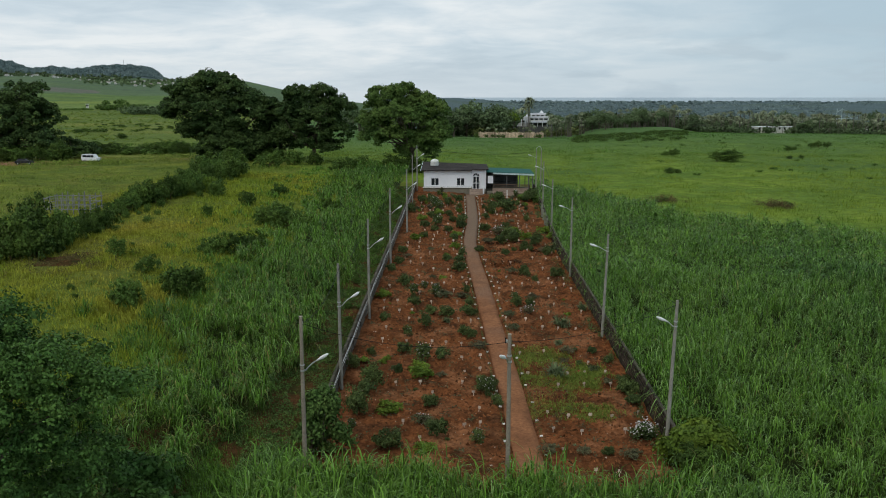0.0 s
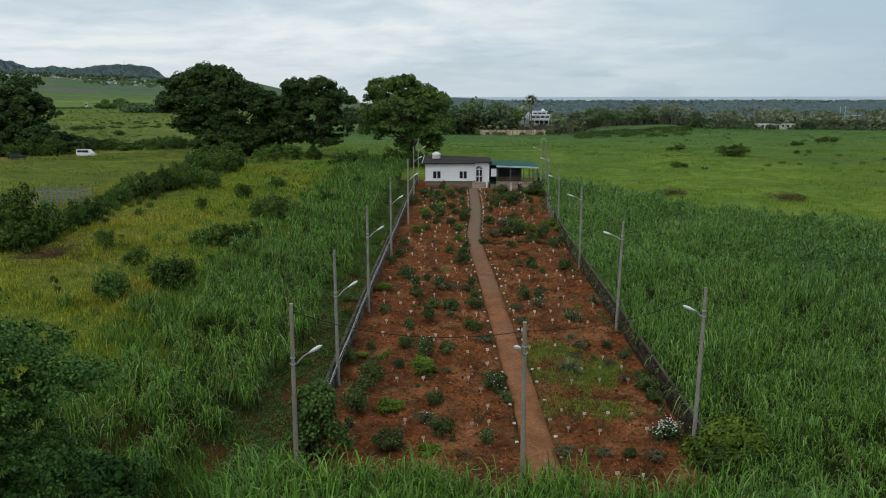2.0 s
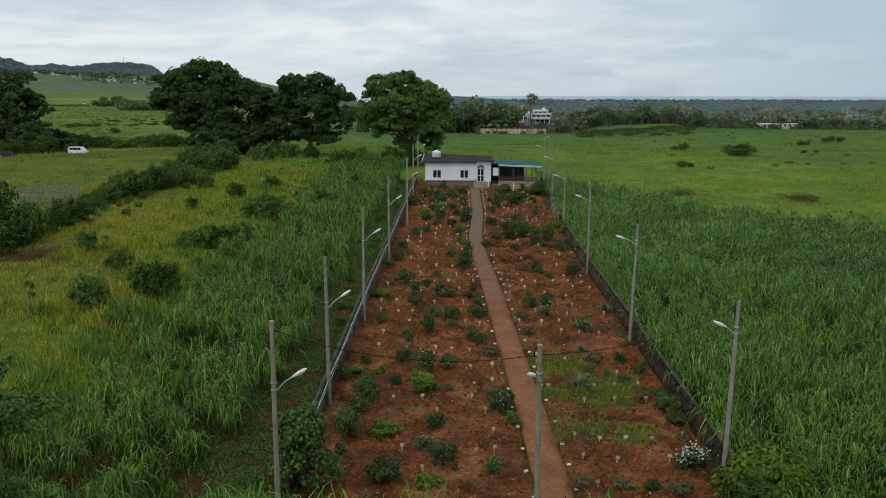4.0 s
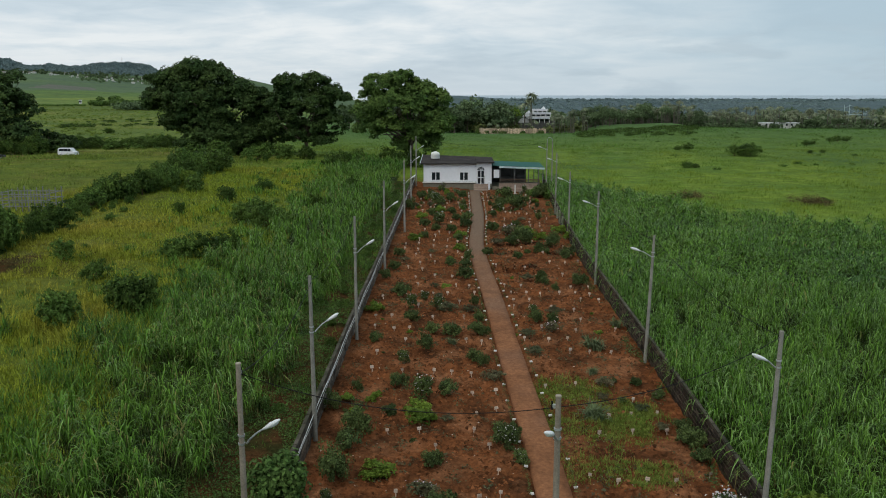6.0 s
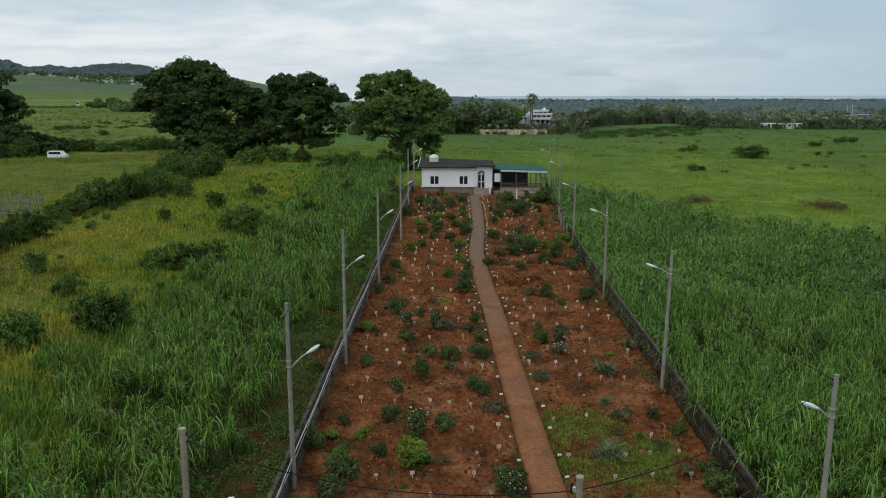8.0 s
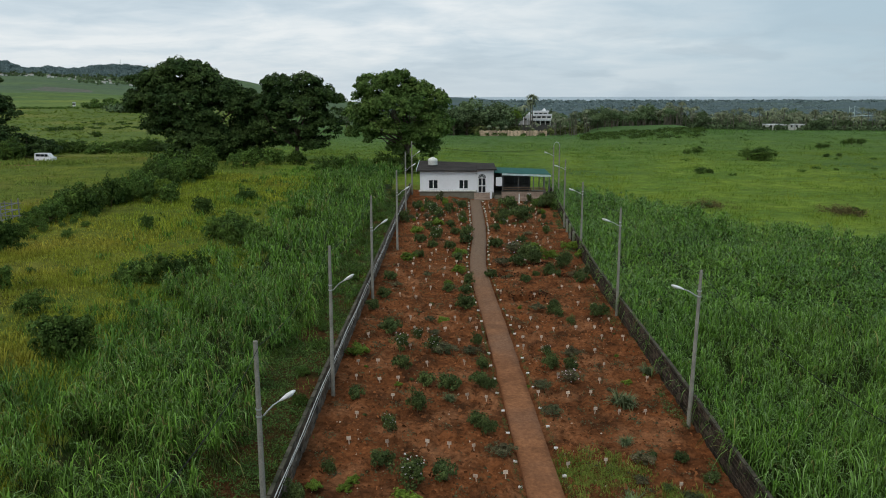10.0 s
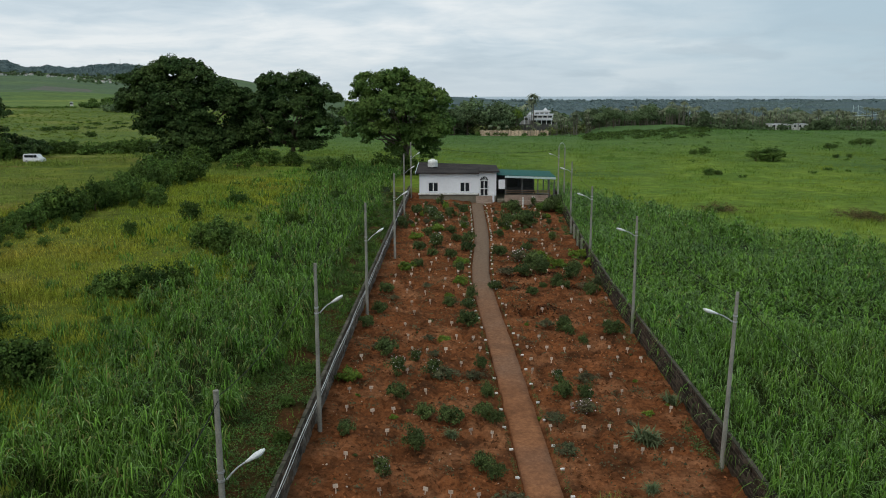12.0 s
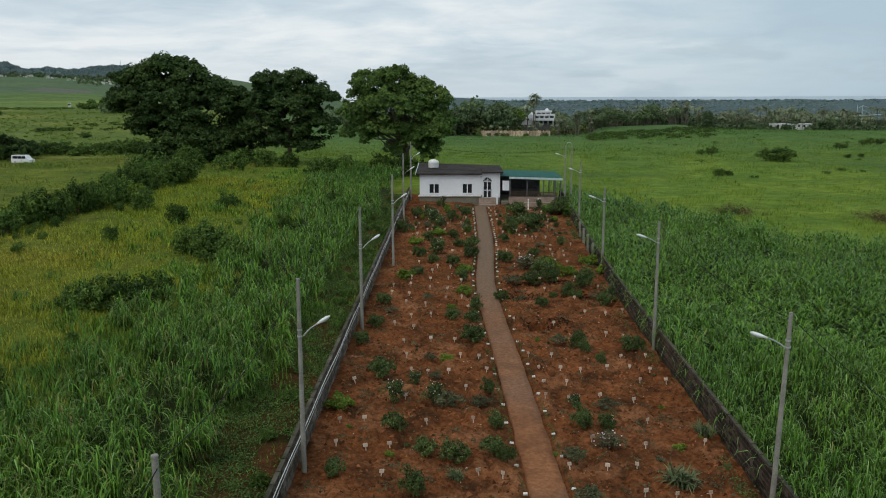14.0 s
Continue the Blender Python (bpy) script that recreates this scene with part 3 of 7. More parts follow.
# ---- the land ----
def terrain(x, y):
    """The land with the flat-topped inland hill, its steep end, and a lower, farther one beyond it."""
    x, y = np.asarray(x, float), np.asarray(y, float)
    z, far, azimuth = land(x, y), np.hypot(x, y), x / np.maximum(y, 30)
    top = np.interp(azimuth, [-.62, -.56, -.538, -.521, -.512, -.503, -.471, -.438, -.428, -.421, -.40, -.378, -.368, -.357, -.349, -.343, -.335, -.318, -.26],
                    [104, 116, 118, 115, 104, 94, 98, 93, 97, 105, 105, 108, 102, 98, 86, 70, 58, 54, 50])
    top = top - 5 * smooth(-.32, -.34, azimuth) + (1.6 * np.sin(azimuth * 170) + 1.3 * np.sin(azimuth * 410 + 1)) * smooth(-.33, -.36, azimuth)
    z = z + smooth(2450, 2950, far) * (top - z) * (1 - .15 * smooth(3300, 4800, far)) * smooth(-.27, -.31, azimuth)
    return z + smooth(-.34, -.27, azimuth) * (1 - smooth(-.12, -.05, azimuth)) * smooth(1500, 2400, far) * 13


rng = np.random.default_rng(7)
rows_y = np.concatenate([np.linspace(-300, -20, 15)[:-1], np.linspace(-20, 230, 126)[:-1], np.geomspace(230, 4990, 95)])
cols_u = np.linspace(-1, 1, 381)
gx = cols_u[None, :] * (90 + 0.95 * np.maximum(rows_y, 0))[:, None]
gy = np.repeat(rows_y[:, None], len(cols_u), 1)
gzv = terrain(gx, gy)
# the ground sinks a little under the fenced plot, whose own soil covers it
inside = (gx > -8.3) & (gx < 7.6) & (gy > 25) & (gy < 124)
gzv = np.where(inside, gzv - 2.4, gzv)
nr, nc = gx.shape
idx = np.arange(nr * nc).reshape(nr, nc)
quads = np.stack([idx[:-1, :-1], idx[:-1, 1:], idx[1:, 1:], idx[1:, :-1]], -1).reshape(-1, 4)
fx, fy = gx[:-1, :-1].ravel(), gy[:-1, :-1].ravel()
faz, fd = fx / np.maximum(fy, 30), np.hypot(fx, fy)
ids = np.zeros(len(quads), int)                                           # meadow
# ground under the cane takes the shade-dark floor colour
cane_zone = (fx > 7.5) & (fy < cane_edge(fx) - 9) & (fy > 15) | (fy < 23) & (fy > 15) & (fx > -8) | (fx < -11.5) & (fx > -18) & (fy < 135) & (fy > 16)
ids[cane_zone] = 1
ids[(fx > 7.5) & ~cane_zone & (fy > 28) | (fy > 128) & (faz > -.21)] = 2     # open field
ids[(fx <= -7.5) & (fx > -12.5) & (fy < 124) & (fy > 12) | (fx <= -7.5) & (fx > -19) & (fy < 31) & (fy > 10)] = 3
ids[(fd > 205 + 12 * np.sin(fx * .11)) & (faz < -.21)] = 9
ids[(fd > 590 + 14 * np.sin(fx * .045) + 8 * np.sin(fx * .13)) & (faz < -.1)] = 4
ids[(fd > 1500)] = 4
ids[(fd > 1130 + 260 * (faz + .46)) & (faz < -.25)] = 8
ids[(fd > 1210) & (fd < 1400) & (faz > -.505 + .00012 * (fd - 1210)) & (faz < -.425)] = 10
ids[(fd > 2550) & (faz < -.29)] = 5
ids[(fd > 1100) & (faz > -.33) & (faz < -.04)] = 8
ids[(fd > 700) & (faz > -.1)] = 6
ids[(fy > 152) & (fy < 165 + 1.5 * np.sin(fx)) & (fx < -75 + .4 * (160 - fy)) & (fx > -130)] = 7
ids[np.hypot(fx + 35.2, (fy - 63.5) * .7) < 2.4] = 3
ground_me = np_mesh("ground", np.stack([gx, gy, gzv], -1).reshape(-1, 3), quads.ravel(), np.full(len(quads), 4), ids, True)
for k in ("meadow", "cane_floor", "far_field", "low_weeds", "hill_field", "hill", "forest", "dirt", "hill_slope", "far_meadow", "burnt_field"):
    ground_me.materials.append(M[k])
tagged(link("ground", ground_me), "gently rolling farmland of cane, meadow and dirt tracks", "ground", kind="structure")

bm = bmesh.new()
for y0, y1, z0, z1 in ((2300, 4990, -5.5, -4.0),):
    bm.faces.new([bm.verts.new(p) for p in ((-130, y0, z0), (3900, y0, z0), (4900, y1, z1), (-300, y1, z1))])
tagged(part("water", bm, M["sea"]), "pale grey-blue sea along the horizon", "sea", kind="structure")


# ---- plot soil and footpath ----
PATH_Y = [26, 30, 38, 47, 57, 63, 72, 79.5, 85, 90, 98, 106, 116.5]
PATH_X = [1.25, 1.12, .88, .44, .06, -.17, -.63, -.83, -.64, -.42, -.23, -.23, -.23]
WALL_L, WALL_R = -8.35, 7.75


def path_x(y):
    """Centre of the footpath, rounded by averaging."""
    y = np.asarray(y, float)
    return (np.interp(y - 2.2, PATH_Y, PATH_X) + 2 * np.interp(y, PATH_Y, PATH_X) + np.interp(y + 2.2, PATH_Y, PATH_X)) / 4


def right_wall_x(y):
    return np.interp(y, [20, 50, 75, 90, 118], [7.75, 7.6, 7.62, 8.0, 9.3])


# places of the plates, from the near end of the plot to the far one
GRAVES_A = (
    (3.88, 28.4), (4.84, 28.4), (2.77, 30.58), (0.2, 30.75), (-3.75, 31.24), (3.83, 32.65), (-4.63, 32.72), (-1.71, 32.73), (2.53, 32.88), (5.96, 32.88),
    (0.2, 32.93), (-0.96, 33.11), (3.41, 34.39), (-0.99, 34.43), (4.51, 34.51), (2.43, 34.74), (5.64, 34.76), (7.02, 35.24), (-7.01, 36.4),
    (-3.32, 36.72), (-1.2, 36.91), (-5.32, 37.95), (-4.05, 38.25), (-1.81, 38.36), (3.4, 38.58), (4.87, 38.89), (6.33, 39.02), (-1.66, 40.34),
    (1.95, 40.39), (3.36, 40.53), (4.13, 40.55), (5.14, 40.8), (-0.74, 40.88), (6.35, 41.02), (-1.76, 42.6), (5.61, 42.63), (-0.7, 42.66), (6.83, 43.2),
    (1.72, 43.96), (3.2, 44.23), (-6.66, 44.99), (-1.79, 45.01),)
GRAVES_B = (
    (-2.77, 45.03), (-5.16, 45.09), (-3.65, 45.26), (-5.19, 47.44), (-6.69, 47.7), (4.6, 49.17), (3.58, 49.28), (5.86, 49.51), (-5.34, 49.81),
    (-1.15, 50.11), (-1.98, 50.29), (1.28, 50.95), (2.63, 51.08), (3.67, 51.08), (-6.08, 51.98), (-7.19, 52.07), (-5.22, 52.27), (4.43, 53.12),
    (2.44, 53.54), (6.76, 53.56), (-7.36, 54.34), (-3.92, 54.42), (-6.44, 54.61), (-2.08, 54.9), (1.06, 55.47), (3.62, 55.62), (5.08, 55.77),
    (-4.93, 57.06), (2.09, 57.78), (4.97, 57.97), (1.11, 58.01), (3.54, 58.28), (-2.36, 58.73), (-7.29, 58.87), (2.24, 59.77), (1.2, 59.95),
    (5.72, 60.4), (6.99, 60.55), (-4.85, 60.61), (-3.14, 60.74), (-4.14, 60.78), (-1.35, 61.12),)
GRAVES_C = (
    (3.18, 61.67), (2.19, 61.71), (1.2, 61.84), (6.58, 62.16), (5.61, 62.21), (4.52, 62.24), (-5.22, 62.82), (-1.68, 63.1), (-2.57, 63.16),
    (1.99, 63.65), (0.84, 63.78), (5.51, 64.01), (6.85, 64.27), (0.49, 65.22), (-4.1, 65.39), (-5.49, 65.4), (-2.89, 65.75), (-1.91, 67.75),
    (5.41, 67.8), (6.31, 67.82), (-5.14, 67.84), (-6.2, 68.35), (2.68, 68.82), (0.51, 69.63), (-5.39, 70.18), (-4.25, 70.23), (4.91, 72.18),
    (6.17, 72.24), (-2.07, 72.4), (-4.63, 72.67), (7.33, 73.04), (-5.89, 73.13), (0.19, 73.8), (4.61, 74.47), (-2.46, 74.62), (-5.77, 74.66),
    (-3.46, 74.74), (-6.9, 75.06), (1.46, 75.38), (7.06, 75.4), (-4.52, 76.77), (-3.38, 76.8),)
GRAVES_D = (
    (-6.92, 77.14), (-5.82, 77.48), (3.06, 77.69), (5.46, 78.87), (6.8, 79.08), (-2.48, 79.16), (-5.84, 79.25), (-4.57, 79.46), (-3.37, 79.67),
    (0.7, 80.36), (4.15, 80.44), (2.99, 80.58), (5.53, 81.36), (-4.48, 81.73), (-4.2, 83.25), (-3.25, 83.42), (-5.56, 84.35), (5.73, 87.04),
    (2.09, 87.19), (4.85, 87.29), (2.88, 87.34), (3.78, 87.51), (5.68, 88.73), (4.79, 88.78), (2.21, 88.94), (-3.17, 89.24), (1.27, 90.57),
    (0.55, 90.66), (5.83, 90.78), (4.88, 91.29), (2.4, 92.96), (0.51, 93.07), (5.09, 93.26), (6.95, 94.4), (3.22, 96.78), (4.24, 97.55), (-5.44, 98.88),
    (-6.44, 100.47),)
graves = [p for p in GRAVES_A + GRAVES_B + GRAVES_C + GRAVES_D if abs(p[0] - float(path_x(p[1]))) > .95]
MARK = np.random.default_rng(21)
for y in np.arange(97, 114, 1.9):       # the last rows before the house, half hidden among the shrubs
    for x in (-6.6, -5.2, -3.6, -2.2, 1.3, 2.4, 3.6, 4.9, 6.2):
        if MARK.random() < .8:
            graves.append((x + MARK.normal() * .22, y + MARK.normal() * .3))

sx, sy = np.meshgrid(np.linspace(0, 1, 131), np.arange(23.4, 124.2, .15))
sx = WALL_L + sx * (right_wall_x(sy) - WALL_L)
sz = land(sx, sy)
relief = np.array([noise.fractal(Vector((a * .8, b * .8, 0)), .9, 2.1, 5) for a, b in zip(sx.ravel(), sy.ravel())]).reshape(sx.shape)
rough_ = np.array([noise.noise(Vector((a * 2.3, b * 2.3, 7))) for a, b in zip(sx.ravel(), sy.ravel())]).reshape(sx.shape)
lumps = np.array([noise.noise(Vector((a * 4.1, b * 3.3, 17))) for a, b in zip(sx.ravel(), sy.ravel())]).reshape(sx.shape)
sz = sz + relief * .12 + np.abs(rough_) * .13 + lumps * .07
for gx_, gy_ in graves:
    a, b = (sx - gx_) / .34, (sy - gy_ - 1.0) / .85
    near = (np.abs(a) < 3) & (np.abs(b) < 2.6)
    sz[near] += .20 * np.exp(-np.abs(a[near]) ** 6 - np.abs(b[near]) ** 8) - .07 * np.exp(-(np.abs(a[near]) / 1.5) ** 6 - (np.abs(b[near]) / 1.25) ** 8)
# an open pit with heaped earth beside it
sz += -1.7 * np.exp(-((sx - 1.9) / .52) ** 8 - ((sy - 69.4) / .95) ** 8) - .7 * np.exp(-((sx - 1.3) / .45) ** 6 - ((sy - 76.0) / .8) ** 6) + .30 * np.exp(-((sx - 3.6) / 1.0) ** 2 - ((sy - 72.4) / 1.4) ** 2)
sz += .28 * np.exp(-((sx - 4.6) / 1.6) ** 2 - ((sy - 79) / 1.2) ** 2) + .5 * np.exp(-((sx - 3.2) / .6) ** 2 - ((sy - 69.4) / .8) ** 2) + .3 * np.exp(-((sx - .75) / .3) ** 2 - ((sy - 69.6) / .9) ** 2) + .3 * np.exp(-((sx - 4.6) / .8) ** 2 - ((sy - 74.5) / 1.0) ** 2)
sz -= .26 * np.exp(-((sx - path_x(sy)) / .84) ** 8)
idx = np.arange(sx.size).reshape(sx.shape)
quads = np.stack([idx[:-1, :-1], idx[:-1, 1:], idx[1:, 1:], idx[1:, :-1]], -1).reshape(-1, 4)
soil_me = np_mesh("plot_soil", np.stack([sx, sy, sz], -1).reshape(-1, 3), quads.ravel(), np.full(len(quads), 4), None, True)
soil_me.materials.append(M["soil"])
tagged(link("plot_soil", soil_me), "bare red earth with low burial mounds inside the walls", "soil", kind="structure")


def soil_z(x, y):
    """Height of the soil at a place (nearest grid point)."""
    j = min(max(int(round((y - 23.4) / .15)), 0), sx.shape[0] - 1)
    i = int(np.argmin(np.abs(sx[j] - x)))
    return float(sz[j, i])


py = np.arange(24.2, 116.2, .3)
wob = np.array([noise.noise(Vector((b * .7, 3, 0))) for b in py]) * .06
cross = np.array([-.66, -.62, -.31, 0, .31, .62, .66])
drop = np.array([-.20, 0, .012, .02, .012, 0, -.20])
pxv = path_x(py)[:, None] + cross[None, :] * (1 + wob[:, None])
pyv = np.repeat(py[:, None], 7, 1)
pzv = land(path_x(py), py)[:, None] + .02 + drop[None, :] - .04 * (pxv - path_x(py)[:, None])
idx = np.arange(pxv.size).reshape(pxv.shape)
quads = np.stack([idx[:-1, :-1], idx[:-1, 1:], idx[1:, 1:], idx[1:, :-1]], -1).reshape(-1, 4)
path_me = np_mesh("pavement", np.stack([pxv, pyv, pzv], -1).reshape(-1, 3), quads.ravel(), np.full(len(quads), 4), None, True)
path_me.materials.append(M["path"])
tagged(link("pavement", path_me), "narrow winding footpath of reddish compacted concrete", "footpath", kind="structure")


# ---- boundary walls of rough blocks ----
BL, BH, BT = .45, .20, .13


def block_mesh(name, l, t, h, seed):
    r = random.Random(seed)
    bm = box(bmesh.new(), 0, -t / 2, 0, l, t / 2, h, min(.012, h * .12))
    for v in bm.verts:
        v.co += Vector((r.uniform(-.006, .006), r.uniform(-.008, .008), r.uniform(-.006, .006)))
    me = bpy.data.meshes.new(name)
    bm.to_mesh(me)
    bm.free()
    return me


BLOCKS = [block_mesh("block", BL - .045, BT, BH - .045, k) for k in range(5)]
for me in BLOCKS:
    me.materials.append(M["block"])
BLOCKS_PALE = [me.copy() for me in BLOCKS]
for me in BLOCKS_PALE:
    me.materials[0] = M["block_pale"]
COPE = [block_mesh("coping_stone", .84, .145, .06, 40 + k) for k in range(4)]
for me in COPE:
    me.materials.append(M["coping"])


def boundary_wall(name, xs, y0, y1, courses, near_to, label, meshes):
    """A block wall along y at x = xs(y): a mortar core, and blocks laid in courses; those nearest as parts, the rest joined."""
    wall = empty(name, xs(y0), y0)
    wall.matrix_world = Matrix.Identity(4)
    tagged(wall, label, "wall", kind="structure")
    r = random.Random(5)
    ys = np.arange(y0, y1 + .01, 1.8)
    core = bmesh.new()
    rings = []
    for y in ys:
        x, z = float(xs(y)), ground_z(float(xs(y)), y)
        rings.append([core.verts.new((x + a, y, z + b)) for a, b in ((-.05, -.4), (.05, -.4), (.05, courses * BH), (-.05, courses * BH))])
    for a, b in zip(rings, rings[1:]):
        for k in range(4):
            core.faces.new((a[k], a[(k + 1) % 4], b[(k + 1) % 4], b[k]))
    core.faces.new(rings[0])
    core.faces.new(rings[-1][::-1])
    part("mortar_core", core, M["mortar"], wall)
    rest = bmesh.new()
    count = 0
    y = y0
    while y < y1 - BL:
        x, z = float(xs(y)), ground_z(float(xs(y)), y)
        yaw = math.degrees(math.atan2(1, float(xs(y + 1)) - x))
        pitch = math.degrees(math.atan2(ground_z(x, y + .5) - z, .5))
        for c in range(courses):
            me = r.choice(meshes)
            m = pose(x, y + (BL / 2 if c % 2 else 0), z + c * BH + .005, 0, -pitch, yaw) @ pose(0, r.uniform(-.02, .02), 0, r.uniform(-1.5, 1.5), 0, r.uniform(-1.2, 1.2))
            if y < near_to and count < 290:
                ob = link("block", me, wall)
                ob.matrix_local = m
                count += 1
            else:
                first = len(rest.verts)
                rest.from_mesh(me)
                rest.verts.ensure_lookup_table()
                bmesh.ops.transform(rest, matrix=m, verts=rest.verts[first:])
        y += BL
    tagged(part("blocks_beyond", rest, meshes[0].materials[0], wall), kind="stuff")
    y = y0
    while y < y1 - .9:
        x, z = float(xs(y)), ground_z(float(xs(y)), y)
        yaw = math.degrees(math.atan2(1, float(xs(y + 1)) - x))
        ob = link("coping_stone", r.choice(COPE), wall)
        ob.matrix_local = pose(x, y, z + courses * BH + .004, r.uniform(-1, 1), -math.degrees(math.atan2(ground_z(x, y + .5) - z, .5)), yaw + r.uniform(-.8, .8))
        y += .9
    return wall


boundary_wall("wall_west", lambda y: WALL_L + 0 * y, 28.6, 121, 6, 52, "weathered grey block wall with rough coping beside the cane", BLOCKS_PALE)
boundary_wall("wall_east", lambda y: right_wall_x(y) + .12, 28.6, 124, 6, 52, "weathered block wall with exposed joints beside the cane, colour darkened for shade", BLOCKS)

# short concrete posts that stiffen the east wall towards the house
for k, y in enumerate((88.6, 92.0, 95.4, 98.8)):
    x = float(right_wall_x(y)) - .06
    post = part("wall_post", block(-.09, -.09, -.3, .09, .09, 1.38 + .08 * (k % 2), .012), M["pole"])
    post.matrix_world = pose(x, y, ground_z(x, y))
    tagged(post, "short grey concrete post against the block wall", "post", "wall posts")

# a pale pipe clipped along the inside of the west wall
bm = bmesh.new()
pts = [(WALL_L + .19, y, ground_z(WALL_L, y) + 1.17 + .04 * math.sin(y * .7)) for y in np.arange(29, 120, 1.5)]
tube(bm, pts, [.017] * len(pts), 6)
tagged(part("water_pipe", bm, M["pvc"]), "thin pale plastic pipe running along the block wall", "pipe")
bm = bmesh.new()
pts = [(WALL_L + .13, y, ground_z(WALL_L, y) + .86 + .05 * math.sin(y * .9 + 2)) for y in np.arange(29, 120, 1.5)]
tube(bm, pts, [.013] * len(pts), 6)
tagged(part("water_pipe", bm, M["pvc"]), "thin pale plastic pipe running along the block wall", "pipe")


# ---- lamp poles ----
def lamp_head(parent, at, direction, reach, rise):
    """A cobra-head lamp on a bent arm; direction +1 or -1 along x, reach and rise of its far end."""
    x, y, z = at
    way = Vector((reach * direction, 0, rise)).normalized()
    up_ = Vector((-way.z * direction, 0, abs(way.x)))
    total = math.hypot(reach, rise)
    start = Vector(at)
    tip = start + way * (total - .5)
    bm = bmesh.new()
    tube(bm, [start - up_ * .10, start + way * .15 - up_ * .05, start + way * (total * .35), tip, tip + way * .1], [.026, .025, .023, .022, .022], 8)
    arm = part("lamp_arm", bm, M["steel"], parent)
    bm = bmesh.new()
    rings = []
    for d, w, h in ((-.02, .04, .03), (.08, .06, .045), (.24, .105, .065), (.42, .10, .055), (.52, .05, .025)):
        c = tip + way * d
        rings.append([bm.verts.new(c + Vector((0, w * math.cos(a), 0)) + up_ * (h * math.sin(a))) for a in (k * math.pi / 6 for k in range(12))])
    for a, b in zip(rings, rings[1:]):
        for k in range(12):
            bm.faces.new((a[k], a[(k + 1) % 12], b[(k + 1) % 12], b[k]))
    bm.faces.new(rings[0])
    bm.faces.new(rings[-1][::-1])
    bmesh.ops.recalc_face_normals(bm, faces=bm.faces)
    part("lamp_head", bm, M["lamp_white"], arm, "white lamp housing", True)
    bm = bmesh.new()
    bmesh.ops.create_uvsphere(bm, u_segments=10, v_segments=6, radius=1)
    for v in bm.verts:
        v.co = tip + way * (.3 + v.co.x * .16) + Vector((0, v.co.y * .075, 0)) + up_ * (v.co.z * .035 - .045)
    part("lamp_lens", bm, M["lamp_lens"], arm, "clear lamp lens", True)


def lamp_pole(x, y, top, lean=(0, 0), lamp=None, lamp_dir=1, timber=False, turn=0, base_z=None, reach=1.05, rise=.35):
    """A tapering pole with clamps, insulator bracket and, where it has one, a lamp. top: height of its tip above datum."""
    z0 = ground_z(x, y) - .3 if base_z is None else base_z
    pole = empty("lamp_pole" if lamp else "utility_pole", x, y, z0, turn)
    h = top - z0
    bm = bmesh.new()
    steps = 6
    tube(bm, [(lean[0] * k / steps, lean[1] * k / steps, h * k / steps) for k in range(steps + 1)],
         [.098 - .034 * k / steps for k in range(steps + 1)], 10)
    part("shaft", bm, M["timber_pole" if timber else "pole"], pole, smooth_faces=False)
    bm = bmesh.new()
    tube(bm, [(lean[0], lean[1], h), (lean[0], lean[1], h + .025)], [.075, .066], 10)
    part("cap", bm, M["cut_timber" if timber else "pole"], pole)
    if lamp:
        k = lamp / h
        for zz in (lamp - .12, lamp + .10):
            bm = bmesh.new()
            tube(bm, [(lean[0] * k, lean[1] * k, zz), (lean[0] * k, lean[1] * k, zz + .05)], [.092, .092], 10)
            part("clamp", bm, M["steel"], pole)
        lamp_head(pole, (lean[0] * k + .08 * lamp_dir, lean[1] * k, lamp), lamp_dir, reach, rise)
    bm = bmesh.new()
    box(bm, lean[0] - .025, lean[1] + .05, h - .30, lean[0] + .025, lean[1] + .13, h - .2, .006)
    part("bracket", bm, M["steel"], pole)
    bm = bmesh.new()
    tube(bm, [(lean[0], lean[1] + .14, h - .34), (lean[0], lean[1] + .14, h - .28), (lean[0], lean[1] + .14, h - .2), (lean[0], lean[1] + .14, h - .14)], [.018, .032, .02, .03], 8)
    part("insulator", bm, M["rubber"], pole)
    return tagged(pole, "weathered timber pole with a white street lamp" if timber else "slim weathered concrete pole with a white street lamp on an arm" if lamp
                  else "slim weathered concrete pole carrying cables", "pole", "poles along the plot")


WEST = [(-7.93, 25.2, 6.73), (-8.12, 36.9, 6.40), (-8.0, 50.0, 6.80), (-7.9, 67.2, 6.95), (-7.42, 83.5, 7.15), (-7.8, 102, 7.4), (-8.0, 118.5, 7.6)]
EAST = [(7.50, 30.6, 6.07), (7.55, 48.2, 6.13), (7.57, 65.8, 6.37), (7.97, 84.5, 6.07), (8.9, 103.5, 6.5)]
for k, (x, y, top) in enumerate(WEST):
    lamp_pole(x, y, top, lamp=(top + .3 - ground_z(x, y)) * (.74, .70, .74, .70, .72, .74, .74)[k], reach=.95, rise=.62, timber=(k == 0), turn=(-12, 8, -6, 10, 5, -8, 4)[k], lean=(-.05 if k == 1 else 0, 0))
for k, (x, y, top) in enumerate(EAST):
    lamp_pole(x + (-.18 if k < 2 else 0), y, top, lamp=(top + .3 - ground_z(x, y)) * .86, lamp_dir=-1, reach=.78 if k == 0 else 1.05, turn=(8, -5, 4, -8, 3)[k], lean=(.2 if k < 2 else .03, 0))
lamp_pole(-.22, 23.4, 6.6, timber=True, lamp=(6.9 - ground_z(0, 23.4)) * .885, lamp_dir=-1, turn=70, reach=.9, rise=.4)
